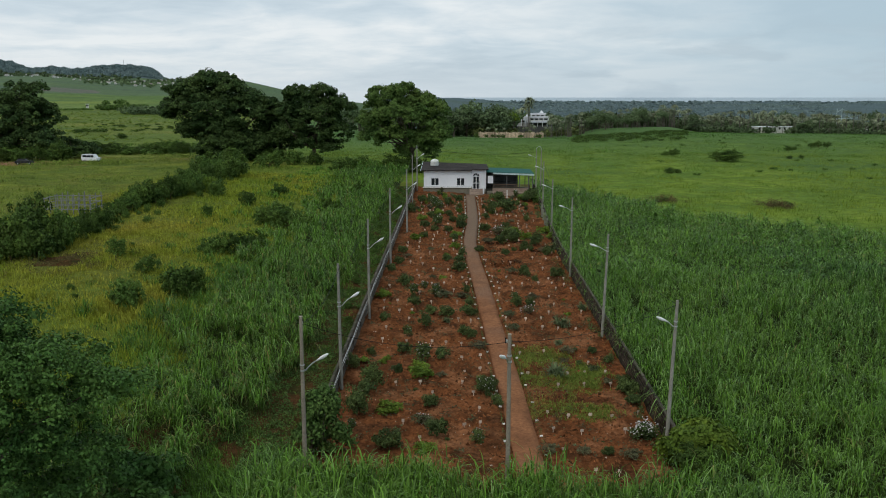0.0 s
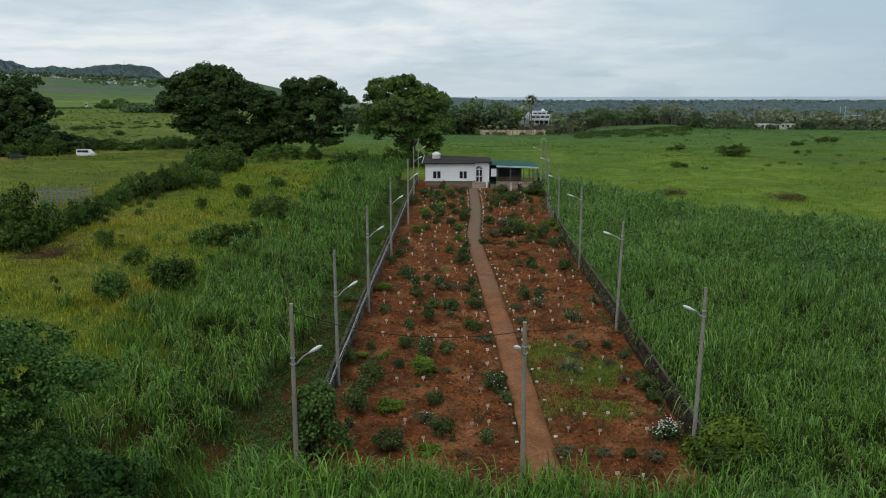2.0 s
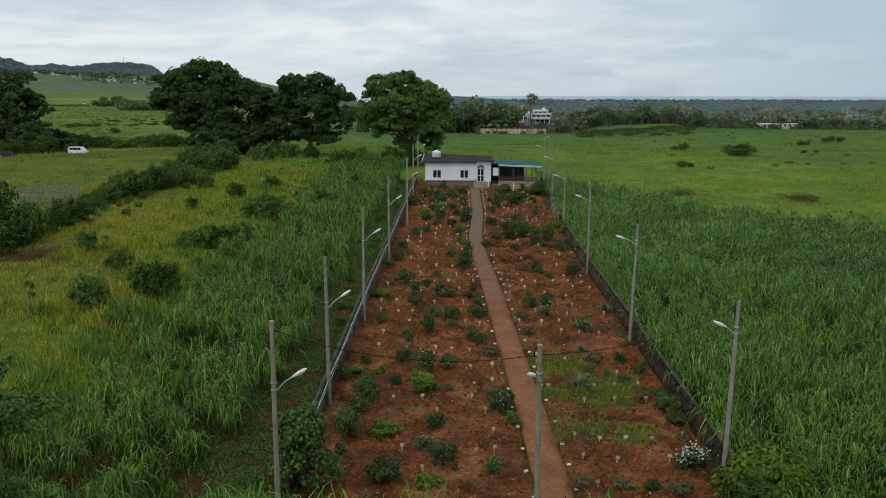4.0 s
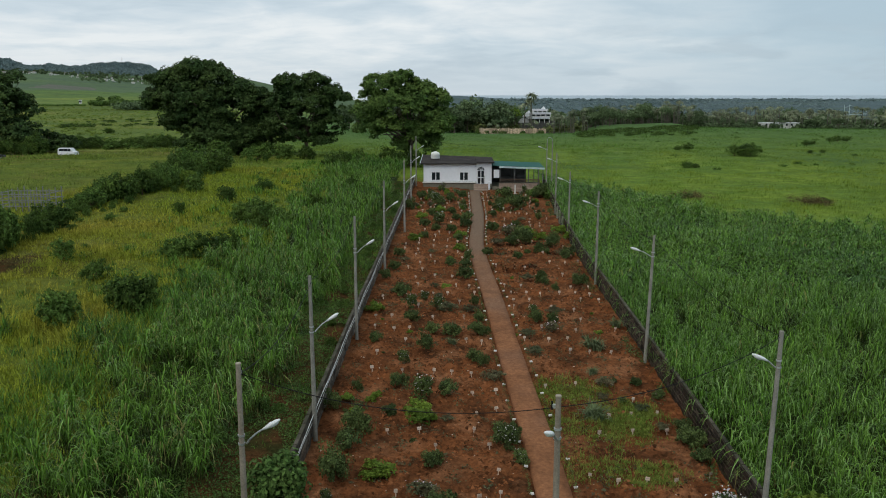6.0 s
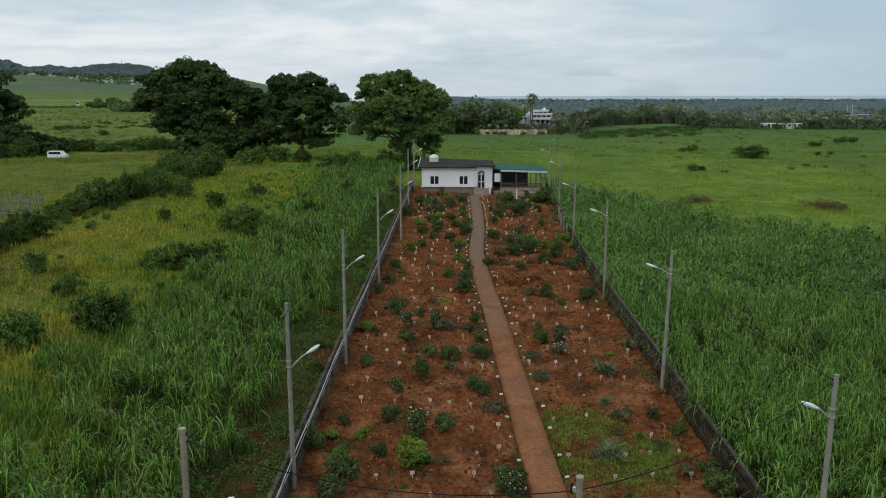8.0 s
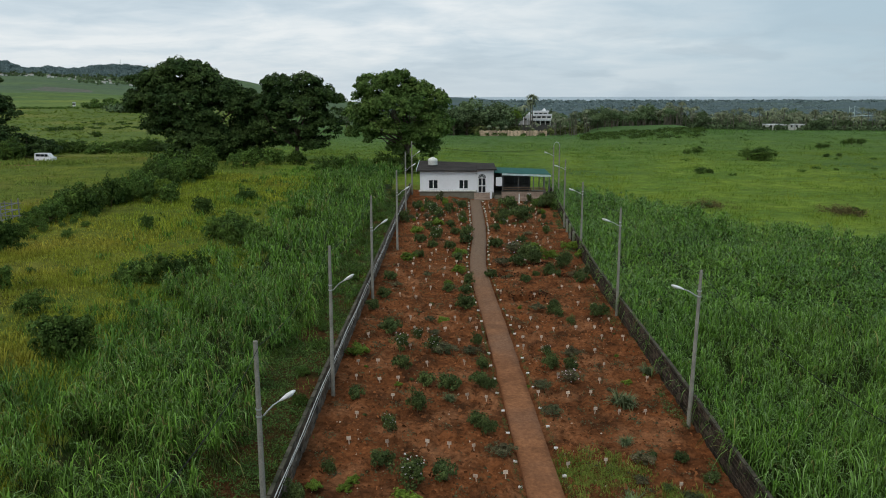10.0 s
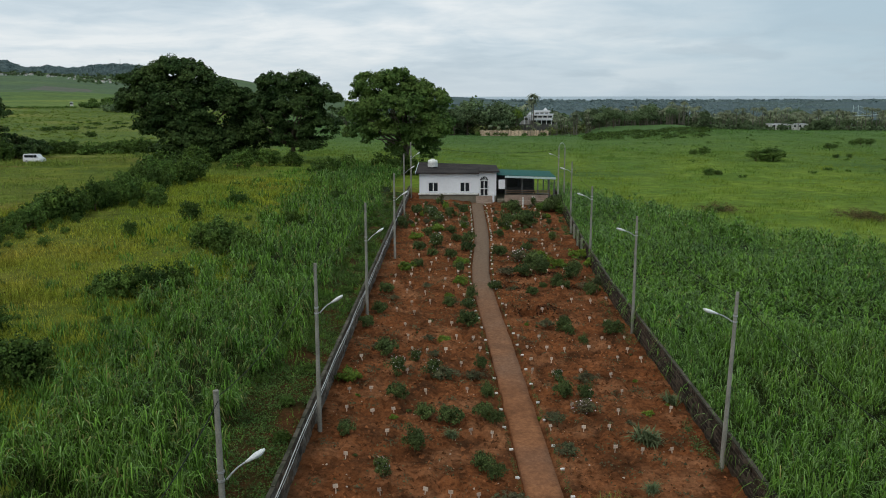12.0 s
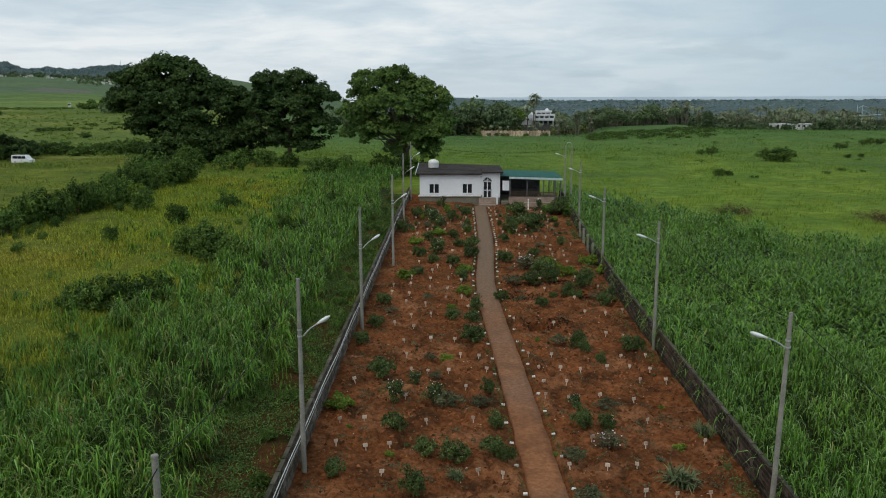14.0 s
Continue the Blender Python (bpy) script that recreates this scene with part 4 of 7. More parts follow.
for x in (9.25, 9.95):
    lamp_pole(x, 117.5, 7.0, lamp=6.0 if x < 9.5 else None, lamp_dir=-1)
bm = bmesh.new()
tube(bm, [(9.25, 117.5, 6.9), (9.27, 117.5, 7.25), (9.42, 117.5, 7.5), (9.6, 117.5, 7.58), (9.78, 117.5, 7.5), (9.93, 117.5, 7.25), (9.95, 117.5, 6.9)], [.035] * 7, 8)
tagged(part("arched_pipe", bm, M["steel"], smooth_faces=True), "thin grey pipe bent in an arch between two poles", "pipe")


def cable(a, b, sag, radius=.016, n=16):
    bm = bmesh.new()
    a, b = Vector(a), Vector(b)
    tube(bm, [a.lerp(b, k / n) - Vector((0, 0, sag * 4 * (k / n) * (1 - k / n))) for k in range(n + 1)], [radius] * (n + 1), 5)
    return tagged(part("overhead_cable", bm, M["rubber"]), "thin black overhead cable sagging between poles", "cable", "overhead cables")


cable((-7.93, 25.3, 6.45), (-.22, 23.5, 6.3), .5, .011)
cable((-.22, 23.5, 6.3), (7.55, 30.7, 5.9), .40, .011)
cable((-7.93, 25.3, 6.45), (-8.1, 36.8, 6.2), .5, .012)
for a, b in zip(EAST, EAST[1:]):
    cable((a[0] + .1, a[1], a[2] - .2), (b[0] + .1, b[1], b[2] - .2), .5, .011)
for a, b in zip(WEST[1:], WEST[2:]):
    cable((a[0] - .1, a[1], a[2] - .2), (b[0] - .1, b[1], b[2] - .2), .55, .011)
cable((-8, 118.6, 7.4), (9.25, 117.6, 6.8), .7, .014)
# ---- the house ----
HX0, HXM, HX1, HY0, HY1 = -7.0, .02, 2.05, 118.0, 126.0
FLOOR_Z, EAVE = 1.68, 3.98
house = empty("bungalow", -2.5, 122, .5)
house.matrix_world = Matrix.Identity(4)
tagged(house, "low white plastered bungalow with a dark roof and arched door", "house")


def wall_with_openings(x0, x1, z0, z1, y, thick, holes):
    """A wall facing -y, cut through by rectangular holes (x0, x1, z0, z1)."""
    bm = bmesh.new()
    xs = sorted({x0, x1, *[h[0] for h in holes], *[h[1] for h in holes]})
    zs = sorted({z0, z1, *[h[2] for h in holes], *[h[3] for h in holes]})
    for a, b in zip(xs, xs[1:]):
        for c, d in zip(zs, zs[1:]):
            if not any(h[0] <= a and b <= h[1] and h[2] <= c and d <= h[3] for h in holes):
                box(bm, a, y, c, b, y + thick, d)
    bmesh.ops.remove_doubles(bm, verts=bm.verts, dist=.0005)
    return bm


WINS = [(-5.94, -4.80), (-2.20, -1.08)]
holes = [(a, b, 1.84, 2.94) for a, b in WINS]
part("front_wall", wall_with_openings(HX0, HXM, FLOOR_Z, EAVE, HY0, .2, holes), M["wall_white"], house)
DOOR = (.12, 1.12)
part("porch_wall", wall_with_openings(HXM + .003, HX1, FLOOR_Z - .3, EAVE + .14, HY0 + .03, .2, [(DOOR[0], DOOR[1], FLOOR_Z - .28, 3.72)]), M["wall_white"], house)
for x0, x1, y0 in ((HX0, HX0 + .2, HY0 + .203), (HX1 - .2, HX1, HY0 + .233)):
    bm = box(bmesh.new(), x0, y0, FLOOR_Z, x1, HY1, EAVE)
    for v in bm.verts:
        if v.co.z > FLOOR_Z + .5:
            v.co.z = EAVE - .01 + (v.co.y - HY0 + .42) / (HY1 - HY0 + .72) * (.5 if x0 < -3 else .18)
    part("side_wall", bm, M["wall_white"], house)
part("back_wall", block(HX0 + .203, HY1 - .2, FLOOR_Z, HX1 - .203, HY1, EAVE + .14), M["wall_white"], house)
part("plinth", block(HX0 - .06, HY0 - .08, .3, HXM, HY1 + .05, FLOOR_Z - .004, .02), M["plinth"], house)
part("plinth_ledge", block(HX0 - .14, HY0 - .26, FLOOR_Z - .16, HXM - .1, HY0 - .083, FLOOR_Z - .02, .02), M["tank"], house)
part("floor_slab", block(HXM + .004, HY0 - .1, .3, HX1, HY1, FLOOR_Z - .304, .02), M["plinth"], house)


def window(x0, x1, z0, z1, y):
    """A two-leaf window: frame, mullion, two panes and a sill."""
    bm = bmesh.new()
    for a, b, c, d in ((x0, x1, z0, z0 + .06), (x0, x1, z1 - .06, z1), (x0, x0 + .06, z0 + .06, z1 - .06), (x1 - .06, x1, z0 + .06, z1 - .06),
                       ((x0 + x1) / 2 - .06, (x0 + x1) / 2 + .06, z0 + .06, z1 - .06)):
        box(bm, a, y + .05, c, b, y + .12, d)
    f = part("window", bm, M["frame_white"], house, "white framed two-leaf window")
    m = (x0 + x1) / 2
    for a, b in ((x0 + .06, m - .06), (m + .06, x1 - .06)):
        part("pane", block(a, y + .08, z0 + .06, b, y + .10, z1 - .06, 0), M["dark_pane"], f)
    part("sill", block(x0 - .04, y - .04, z0 - .05, x1 + .04, y + .05, z0 - .003), M["frame_white"], f)


for a, b in WINS:
    window(a, b, 1.84, 2.94, HY0)
# arched double door with a fanlight
bm = bmesh.new()
cx, zc, rr = (DOOR[0] + DOOR[1]) / 2, 3.16, .5
for k in range(12):
    a0, a1 = math.pi * k / 12, math.pi * (k + 1) / 12
    q = []
    for yy in (HY0 + .02, HY0 + .16):
        q.append([bm.verts.new((cx + r_ * math.cos(a) * (1.0 if r_ < .6 else 1), yy, zc + r_ * math.sin(a))) for r_, a in ((rr - .02, a0), (rr - .02, a1))]
                 + [bm.verts.new((cx + min(max(.8 * math.cos(a), -.5), .5), yy, min(zc + .8 * math.sin(a), 3.72))) for a in (a1, a0)])
    f0, f1 = q
    bm.faces.new(f0)
    bm.faces.new(f1[::-1])
    for i in range(4):
        bm.faces.new((f0[i], f1[i], f1[(i + 1) % 4], f0[(i + 1) % 4]))
bmesh.ops.remove_doubles(bm, verts=bm.verts, dist=.002)
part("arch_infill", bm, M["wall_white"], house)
door = part("door", block(DOOR[0] + .03, HY0 + .12, FLOOR_Z - .28, DOOR[1] - .03, HY0 + .16, zc + .5, .005), M["dark_pane"], house, "arched glazed double door with white bars")
for a, b, c, d in ((DOOR[0] + .03, DOOR[0] + .10, 1.40, zc), (DOOR[1] - .10, DOOR[1] - .03, 1.40, zc), (cx - .06, cx + .06, 1.40, zc), (DOOR[0] + .10, DOOR[1] - .10, zc - .05, zc + .04),
                   (DOOR[0] + .10, cx - .06, 2.15, 2.25), (cx + .06, DOOR[1] - .10, 2.15, 2.25)):
    part("door_bar", block(a, HY0 + .07, c, b, HY0 + .118, d, .004), M["frame_white"], door)
for ang in (30, 60, 90, 120, 150):
    bm = bmesh.new()
    tube(bm, [(cx, HY0 + .10, zc), (cx + .48 * math.cos(radians(ang)), HY0 + .10, zc + .48 * math.sin(radians(ang)))], [.022, .022], 4)
    part("fanlight_bar", bm, M["frame_white"], door)
for k in range(4):
    part("step", block(-.35, HY0 - .5 - .42 * k, .4, 1.55, HY0 - .083 - .42 * k, FLOOR_Z - .31 - .19 * k, .02), M["brickish"], house, "reddish worn step")
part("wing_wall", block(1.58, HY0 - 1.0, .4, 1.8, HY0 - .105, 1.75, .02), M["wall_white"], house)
# roof: a thin slab rising to the back, with a dark edge band
bm = bmesh.new()
for x0, x1, dz in ((HX0 - .4, HXM - .02, 0), (HXM - .017, HX1 + .35, .16)):
    y0, y1 = HY0 - .42, HY1 + .3
    lo = [bm.verts.new(p) for p in ((x0, y0, EAVE + dz), (x1, y0, EAVE + dz), (x1, y1, EAVE + .52 - .034 * (x1 - HX0)), (x0, y1, EAVE + .52 - .034 * (x0 - HX0)))]
    hi = [bm.verts.new((v.co.x, v.co.y, v.co.z + .14)) for v in lo]
    bm.faces.new(lo[::-1])
    bm.faces.new(hi)
    for i in range(4):
        bm.faces.new((lo[i], lo[(i + 1) % 4], hi[(i + 1) % 4], hi[i]))
roof = part("roof", bm, M["roof_dark"], house, "dark weathered flat roof")
bm = box(bmesh.new(), HX0 - .47, HY0 - .45, 0, HX0 - .403, HY1 + .3, .2)
for v in bm.verts:
    v.co.z += EAVE - .02 + (v.co.y - HY0 + .42) / (HY1 - HY0 + .72) * .52
part("verge_board", bm, M["fascia"], roof)
part("wall_lamp", block(-.18, HY0 - .16, 3.66, .0, HY0 - .003, 3.8), M["steel"], house)

bm = bmesh.new()
prof = [(.0, 0), (.60, 0), (.62, .05), (.60, .22), (.62, .25), (.60, .45), (.62, .48), (.60, .70), (.52, .82), (.25, .90), (.24, .97), (0, .98)]
rings = []
for r_, z_ in prof:
    rings.append([bm.verts.new((r_ * math.cos(a) if r_ else 0, r_ * math.sin(a) if r_ else 0, z_)) for a in (k * math.pi / 10 for k in range(20 if r_ else 1))])
for a, b in zip(rings, rings[1:]):
    for k in range(20):
        if len(a) == 1:
            bm.faces.new((a[0], b[(k + 1) % 20], b[k]))
        elif len(b) == 1:
            bm.faces.new((a[k], a[(k + 1) % 20], b[0]))
        else:
            bm.faces.new((a[k], a[(k + 1) % 20], b[(k + 1) % 20], b[k]))
bmesh.ops.recalc_face_normals(bm, faces=bm.faces)
tank = empty("water_tank", -5.55, 122.6, EAVE + .41)
part("tank_body", bm, M["tank"], tank, smooth_faces=True)
tagged(tank, "round white plastic water tank on the flat roof", "water tank")

# ---- open shelter beside the house ----
shelter = empty("shelter", 5.6, 121, .5)
shelter.matrix_world = Matrix.Identity(4)
tagged(shelter, "open shelter with a green metal roof, posts and low wall", "shelter")
SX0, SX1, SY0, SY1 = 2.12, 8.98, 117.6, 124.6


def slope(x):
    return 3.86 - .035 * (x - SX0)


n_sheet = 14
for k in range(n_sheet):
    a, b = SX0 + (SX1 - SX0) * k / n_sheet, SX0 + (SX1 - SX0) * (k + 1) / n_sheet
    bm = bmesh.new()
    ring0, ring1 = [], []
    for i in range(5):
        x = a + (b - a - .004) * i / 4
        lift = .03 if i in (1, 3) else .0
        ring0.append((x, SY0 - .25, slope(x) + lift))
        ring1.append((x, SY1, slope(x) + .06 + lift))
    for r0, r1, flip in ((ring0, ring1, 0),):
        va, vb = [bm.verts.new(p) for p in r0], [bm.verts.new(p) for p in r1]
        vc, vd = [bm.verts.new((p[0], p[1], p[2] - .02)) for p in r0], [bm.verts.new((p[0], p[1], p[2] - .02)) for p in r1]
        for i in range(4):
            bm.faces.new((va[i], va[i + 1], vb[i + 1], vb[i]))
            bm.faces.new((vc[i + 1], vc[i], vd[i], vd[i + 1]))
            bm.faces.new((va[i + 1], va[i], vc[i], vc[i + 1]))
    part("roof_sheet", bm, M["roof_green"], shelter)
bm = bmesh.new()
v = [bm.verts.new((x, y, slope(x) + z)) for x, y, z in ((SX0 + .9, SY0 - .28, -.26), (SX1, SY0 - .28, -.26), (SX1, SY0 - .28, -.03), (SX0 + .9, SY0 - .28, -.03),
                                                         (SX0 + .9, SY0 - .22, -.26), (SX1, SY0 - .22, -.26), (SX1, SY0 - .22, -.03), (SX0 + .9, SY0 - .22, -.03))]
for q in ((0, 1, 2, 3), (5, 4, 7, 6), (3, 2, 6, 7), (1, 0, 4, 5), (1, 5, 6, 2), (4, 0, 3, 7)):
    bm.faces.new([v[i] for i in q])
part("fascia_board", bm, M["fascia"], shelter)
for x in (3.15, 5.05, 6.9, 8.2, 8.8):
    for y in (SY0 + .05, SY1 - .3):
        part("post", block(x - .06, y - .06, .5, x + .06, y + .06, slope(x) - .03, .01), M["dark_steel"], shelter)
part("low_wall", block(3.0, SY0 - .12, .5, 8.1, SY0 + .08, 1.55, .02), M["brickish"], shelter, "rough brown low wall")
part("low_wall_cap", block(2.95, SY0 - .17, 1.554, 8.15, SY0 + .13, 1.62, .015), M["coping"], shelter)
for z in (1.82, 2.05):
    part("rail", tube(bmesh.new(), [(3.05, SY0 - .04, z), (8.3, SY0 - .04, z - .03)], [.035, .035], 6), M["timber"], shelter)
part("back_wall", block(2.2, SY1 - .2, .5, 7.1, SY1, 3.6, .02), M["shade_wall"], shelter)
part("side_screen", block(2.3, SY0 + .1, 2.2, 3.05, SY0 + .16, 3.3, .01), M["wall_white"], shelter)
part("slab", block(2.15, SY0 - .1, .3, 9.0, SY1, 1.0, .02), M["plinth"], shelter)
part("counter", block(3.3, SY1 - 1.6, 1.0, 6.8, SY1 - .9, 1.9, .02), M["shade_wall"], shelter)
table = empty("bench_table", 7.6, 119.6, 1.0)
part("tabletop", block(-1.0, -.4, .72, 1.0, .4, .77), M["timber"], table)
for x in (-.9, .9):
    for y in (-.32, .32):
        part("leg", block(x - .04, y - .04, 0, x + .04, y + .04, .718, .005), M["timber"], table)
tagged(table, "dark timber table standing under the shelter roof", "table")
step = part("entrance_step", block(4.6, SY0 - 1.1, .45, 7.6, SY0 - .25, .95, .02), M["brickish"])
tagged(step, "low brown masonry landing before the shelter", "step")
for k, (x, y) in enumerate(((5.9, 117.15), (6.35, 117.2))):
    bm = bmesh.new()
    tube(bm, [(0, 0, 0), (0, 0, .35), (0, 0, .38)], [.13, .18, .19], 10)
    pot = part("flower_pot", bm, M["tank" if k else "brickish"])
    pot.matrix_world = pose(x, y, .95)
    tagged(pot, "pale plant pot on the landing" if k else "brown clay plant pot on the landing", "pot")

tap = empty("standpipe", 4.9, 114.0)
part("pipe", tube(bmesh.new(), [(0, 0, -.1), (0, 0, 1.25)], [.075, .065], 10), M["tank"], tap)
part("spout", tube(bmesh.new(), [(0, -.05, 1.1), (0, -.22, 1.1), (0, -.25, 1.0)], [.03, .03, .028], 8), M["steel"], tap)
part("base_slab", block(-.3, -.3, -.1, .3, .3, .12, .02), M["brickish"], tap)
tagged(tap, "white standpipe with a tap on a small slab", "standpipe")

# ---- white stones along the path, and the grave markers ----
STONES = [block_mesh("edging_stone", .15, .09, .075, 60 + k) for k in range(4)]
for me in STONES:
    me.materials.append(M["edge_white"])
r = random.Random(3)
for side in (-1, 1):
    y = 29.5 + (.8 if side > 0 else 0)
    while y < 115:
        x = float(path_x(y)) + side * .86 + r.uniform(-.05, .05)
        ob = link("edging_stone", r.choice(STONES))
        ob.matrix_world = pose(x - .07, y, max(soil_z(x, y), soil_z(x + side * .15, y)) - .03, r.uniform(-5, 5), r.uniform(-4, 4), r.uniform(-16, 16))
        tagged(ob, "small whitewashed stone edging the footpath", "stone", "edging stones")
        y += r.uniform(1.9, 2.4) * (1 if y < 80 else .72 if y < 92 else .52)


def marker_thing(k):
    thing = new("grave_marker")
    rr_ = random.Random(k)
    w, h = rr_.uniform(.13, .18), rr_.uniform(.11, .15)
    bm = block(-.020, -.012, -.25, .020, .012, .20, .004)
    part("stake", bm, M["marker"], thing)
    bm = block(-w / 2, -.032, .17, w / 2, -.0125, .17 + h, .008)
    plate = part("plate", bm, M["marker"], thing)
    part("inscription", block(-w * .30, -.036, .17 + h * .5, w * .30, -.0325, .17 + h * .6, 0), M["steel"], plate)
    return tagged(thing, "small white painted plate on a short stake in red soil", "grave marker", "grave markers")


MARKERS = [marker_thing(k) for k in range(4)]
for k, (x, y) in enumerate(graves):
    m = pose(x, y, soil_z(x, y), r.uniform(-9, 9), r.uniform(-9, 9), r.uniform(-22, 22))
    if k < 4:
        MARKERS[k].matrix_world = m
    else:
        copy_thing(MARKERS[k % 4], m)
# ---- trees ----
def branches(rng, trunk_h, r0, targets, lean=(0, 0)):
    """A tapered trunk and curved limbs that reach towards the leaf clumps."""
    bm = bmesh.new()
    top = Vector((lean[0], lean[1], trunk_h))
    tube(bm, [(0, 0, -.5), (lean[0] * .2, lean[1] * .2, trunk_h * .3), (lean[0] * .6, lean[1] * .6, trunk_h * .7), top], [r0 * 1.35, r0, r0 * .85, r0 * .75], 9)
    for c in targets:
        c = Vector(c)
        start = top.lerp(Vector((lean[0] * .5, lean[1] * .5, trunk_h * .6)), rng.random())
        span = (c - start).length
        bend = start.lerp(c, .5) + Vector((rng.normal() * .08, rng.normal() * .08, -.08)) * span
        tube(bm, [start, start.lerp(bend, .55), bend, bend.lerp(c, .6), c], [r0 * .42, r0 * .32, r0 * .22, r0 * .13, r0 * .05], 6)
    return bm


def ragged(g, blobs, n):
    """Adds small masses round the large ones, for an uneven outline with gaps."""
    out = [tuple(b) for b in blobs]
    for k in range(n):
        b = blobs[int(g.integers(len(blobs)))]
        d = g.normal(size=3)
        d[2] = abs(d[2]) * .9 - .2
        d /= np.linalg.norm(d)
        s = g.uniform(.18, .40)
        out.append((b[0] + d[0] * b[3] * 1.06, b[1] + d[1] * b[4] * 1.06, b[2] + d[2] * b[5] * 1.04, b[3] * s, b[4] * s, b[5] * s))
    return out


def tree(name, x, y, trunk_h, r0, blobs, clumps, per, clump_r, leaf, seed, label, mat="tree_leaf", limbs=16, lean=(0, 0), z=None, hollow=.55, group=""):
    g = np.random.default_rng(seed)
    t = empty(name, x, y, z)
    if "tree" in name:
        blobs = ragged(g, blobs, 34)
    me, c = foliage(g, blobs, clumps, per, clump_r, leaf, hollow, .5 if "tree" in name else .95)
    part("trunk", branches(g, trunk_h, r0, c[g.choice(len(c), min(limbs, len(c)), replace=False)], lean), M["bark"], t, smooth_faces=True)
    link("crown", me, t, M[mat])
    return tagged(t, label, "tree" if "tree" in name else "bush", group)


tree("tree", -10.5, 150, 5.2, .42, [(-5.2, 0, 13.7, 2.6, 3.2, 1.9), (-1.6, 0, 14.4, 2.6, 3.4, 1.8), (2.0, 0, 12.7, 2.4, 3, 2.0), (4.9, 0, 11.0, 2.2, 3, 2.1), (-1.6, 0, 10.0, 6.2, 6, 3.6), (-7.2, 0, 9.2, 2.8, 3.4, 2.4), (5.2, 0, 7.6, 2.2, 3, 2.4),
      (-6.6, 0, 6.4, 2.6, 3, 1.5), (3.2, -.5, 6.2, 3.4, 3, 2.0), (-2.2, -1, 6.8, 4.4, 3.4, 1.7), (-1.6, 0, 3.4, 1.2, 1.0, 2.4), (3.2, 0, 4.0, 1.9, 1.8, 2.0), (.6, -1, 5.2, 1.6, 1.4, 1.4)],
     1150, 62, .78, .27, 11, "tall spreading green tree behind the house", "tree_leaf_light", limbs=40, hollow=.5, lean=(.3, 0))
tree("tree", -30.8, 165, 4.2, .40, [(-3.2, 0, 13.5, 2.5, 3.2, 2.1), (2.4, 0, 13.6, 2.4, 3.2, 2.1), (5.2, 0, 10.9, 2.7, 3.2, 2.6), (-5.0, 0, 10.0, 2.6, 3.2, 2.6), (0, 0, 9.0, 5.8, 5.4, 4.0), (-.4, 0, 12.2, 2.6, 3, 2.0), (4.6, 0, 6.0, 3.2, 3.4, 2.9), (-3.8, 0, 5.8, 3.8, 3.6, 2.9), (.6, -1, 4.8, 3.8, 3, 2.4), (2.8, -1, 3.4, 2.4, 2.2, 1.6)],
     860, 62, .82, .29, 12, "tall rounded dark green tree with a bare trunk", limbs=28, hollow=.5)
tree("tree", -52.4, 170, 5.5, .6, [(-.4, 0, 16.2, 3.2, 4.2, 2.3), (-4.8, 0, 14.4, 3.4, 4.2, 2.4), (4.0, 0, 15.0, 2.8, 4, 2.4), (8.0, 0, 12.2, 3.2, 4, 3.0), (11.0, 0, 10.0, 3.2, 4, 3.2), (-1, 0, 10.4, 8.0, 7, 4.8), (-8.2, 0, 10.2, 2.5, 3.4, 3.0), (-3.4, 0, 6.6, 3.4, 4, 2.2),
      (3.8, -2, 3.8, 6.2, 5, 3.4), (7.6, -1, 3.8, 5.4, 4, 3.4), (1, -2, 6.4, 7, 4, 4), (3.0, -2, 1.6, 6.4, 3.5, 2.0)],
     1750, 62, 1.0, .31, 13, "massive dark tree with a broad uneven crown", limbs=30, hollow=.4)
tree("tree", -39.4, 174, 4.5, .4, [(0, 0, 7.4, 4.4, 5, 4.2), (2.0, 0, 6.4, 3.8, 5, 3.4), (-2.5, 0, 8.2, 3.4, 4, 3.0), (0, -1, 3.4, 5.0, 4, 3.0)],
     480, 62, .98, .31, 14, "dark dense tree standing close to a larger one", limbs=20)
tree("tree", -98.5, 178, 5, .55, [(0, 0, 9.4, 9.0, 8, 5.0), (5, 0, 8.8, 6, 6, 4.6), (-5, 0, 10, 7, 6, 5), (1.5, 0, 13.2, 5.6, 5, 4), (4.5, -3, 4.4, 6.5, 4, 3.6), (-4, -2, 4.0, 6, 4, 3.2), (9, -2, 4, 3.4, 3, 2.6)],
     420, 95, 1.25, .37, 15, "broad dark shade tree beside the dirt track", limbs=30)
tree("tree", -87.0, 180, 1.6, .2, [(0, 0, 2.4, 3.8, 4, 2.4), (3.0, 0, 1.6, 3, 3, 1.7)], 90, 90, .9, .34, 16, "low dark tree beside the dirt track", limbs=10)
# shade tree close by the plot's corner
tree("tree", -18.0, 17.4, 4.2, .22, [(0, 0, 7.6, 4.2, 4, 2.9), (2.8, .4, 6.4, 3.0, 3.2, 2.4), (-2, 0, 9, 3, 3, 2), (2.0, .4, 7.0, 2.6, 2.4, 2.2), (3.0, .5, 4.2, 2.9, 3, 2.0), (.5, 1.2, 3.0, 4.0, 3, 2.2)],
     1050, 120, .44, .078, 17, "leafy dark green shade tree near the plot", "near_leaf", limbs=34)
tree("tree", -13.4, 20.4, 1.6, .10, [(0, 0, 2.6, 1.7, 1.6, 1.3), (1.0, .6, 1.8, 1.2, 1.2, 1.0)], 90, 130, .40, .11, 18, "young bright green sapling below a shade tree", "near_leaf", limbs=12)

# ---- bushes of the meadow ----
MB = np.random.default_rng(31)
bush_kinds = []
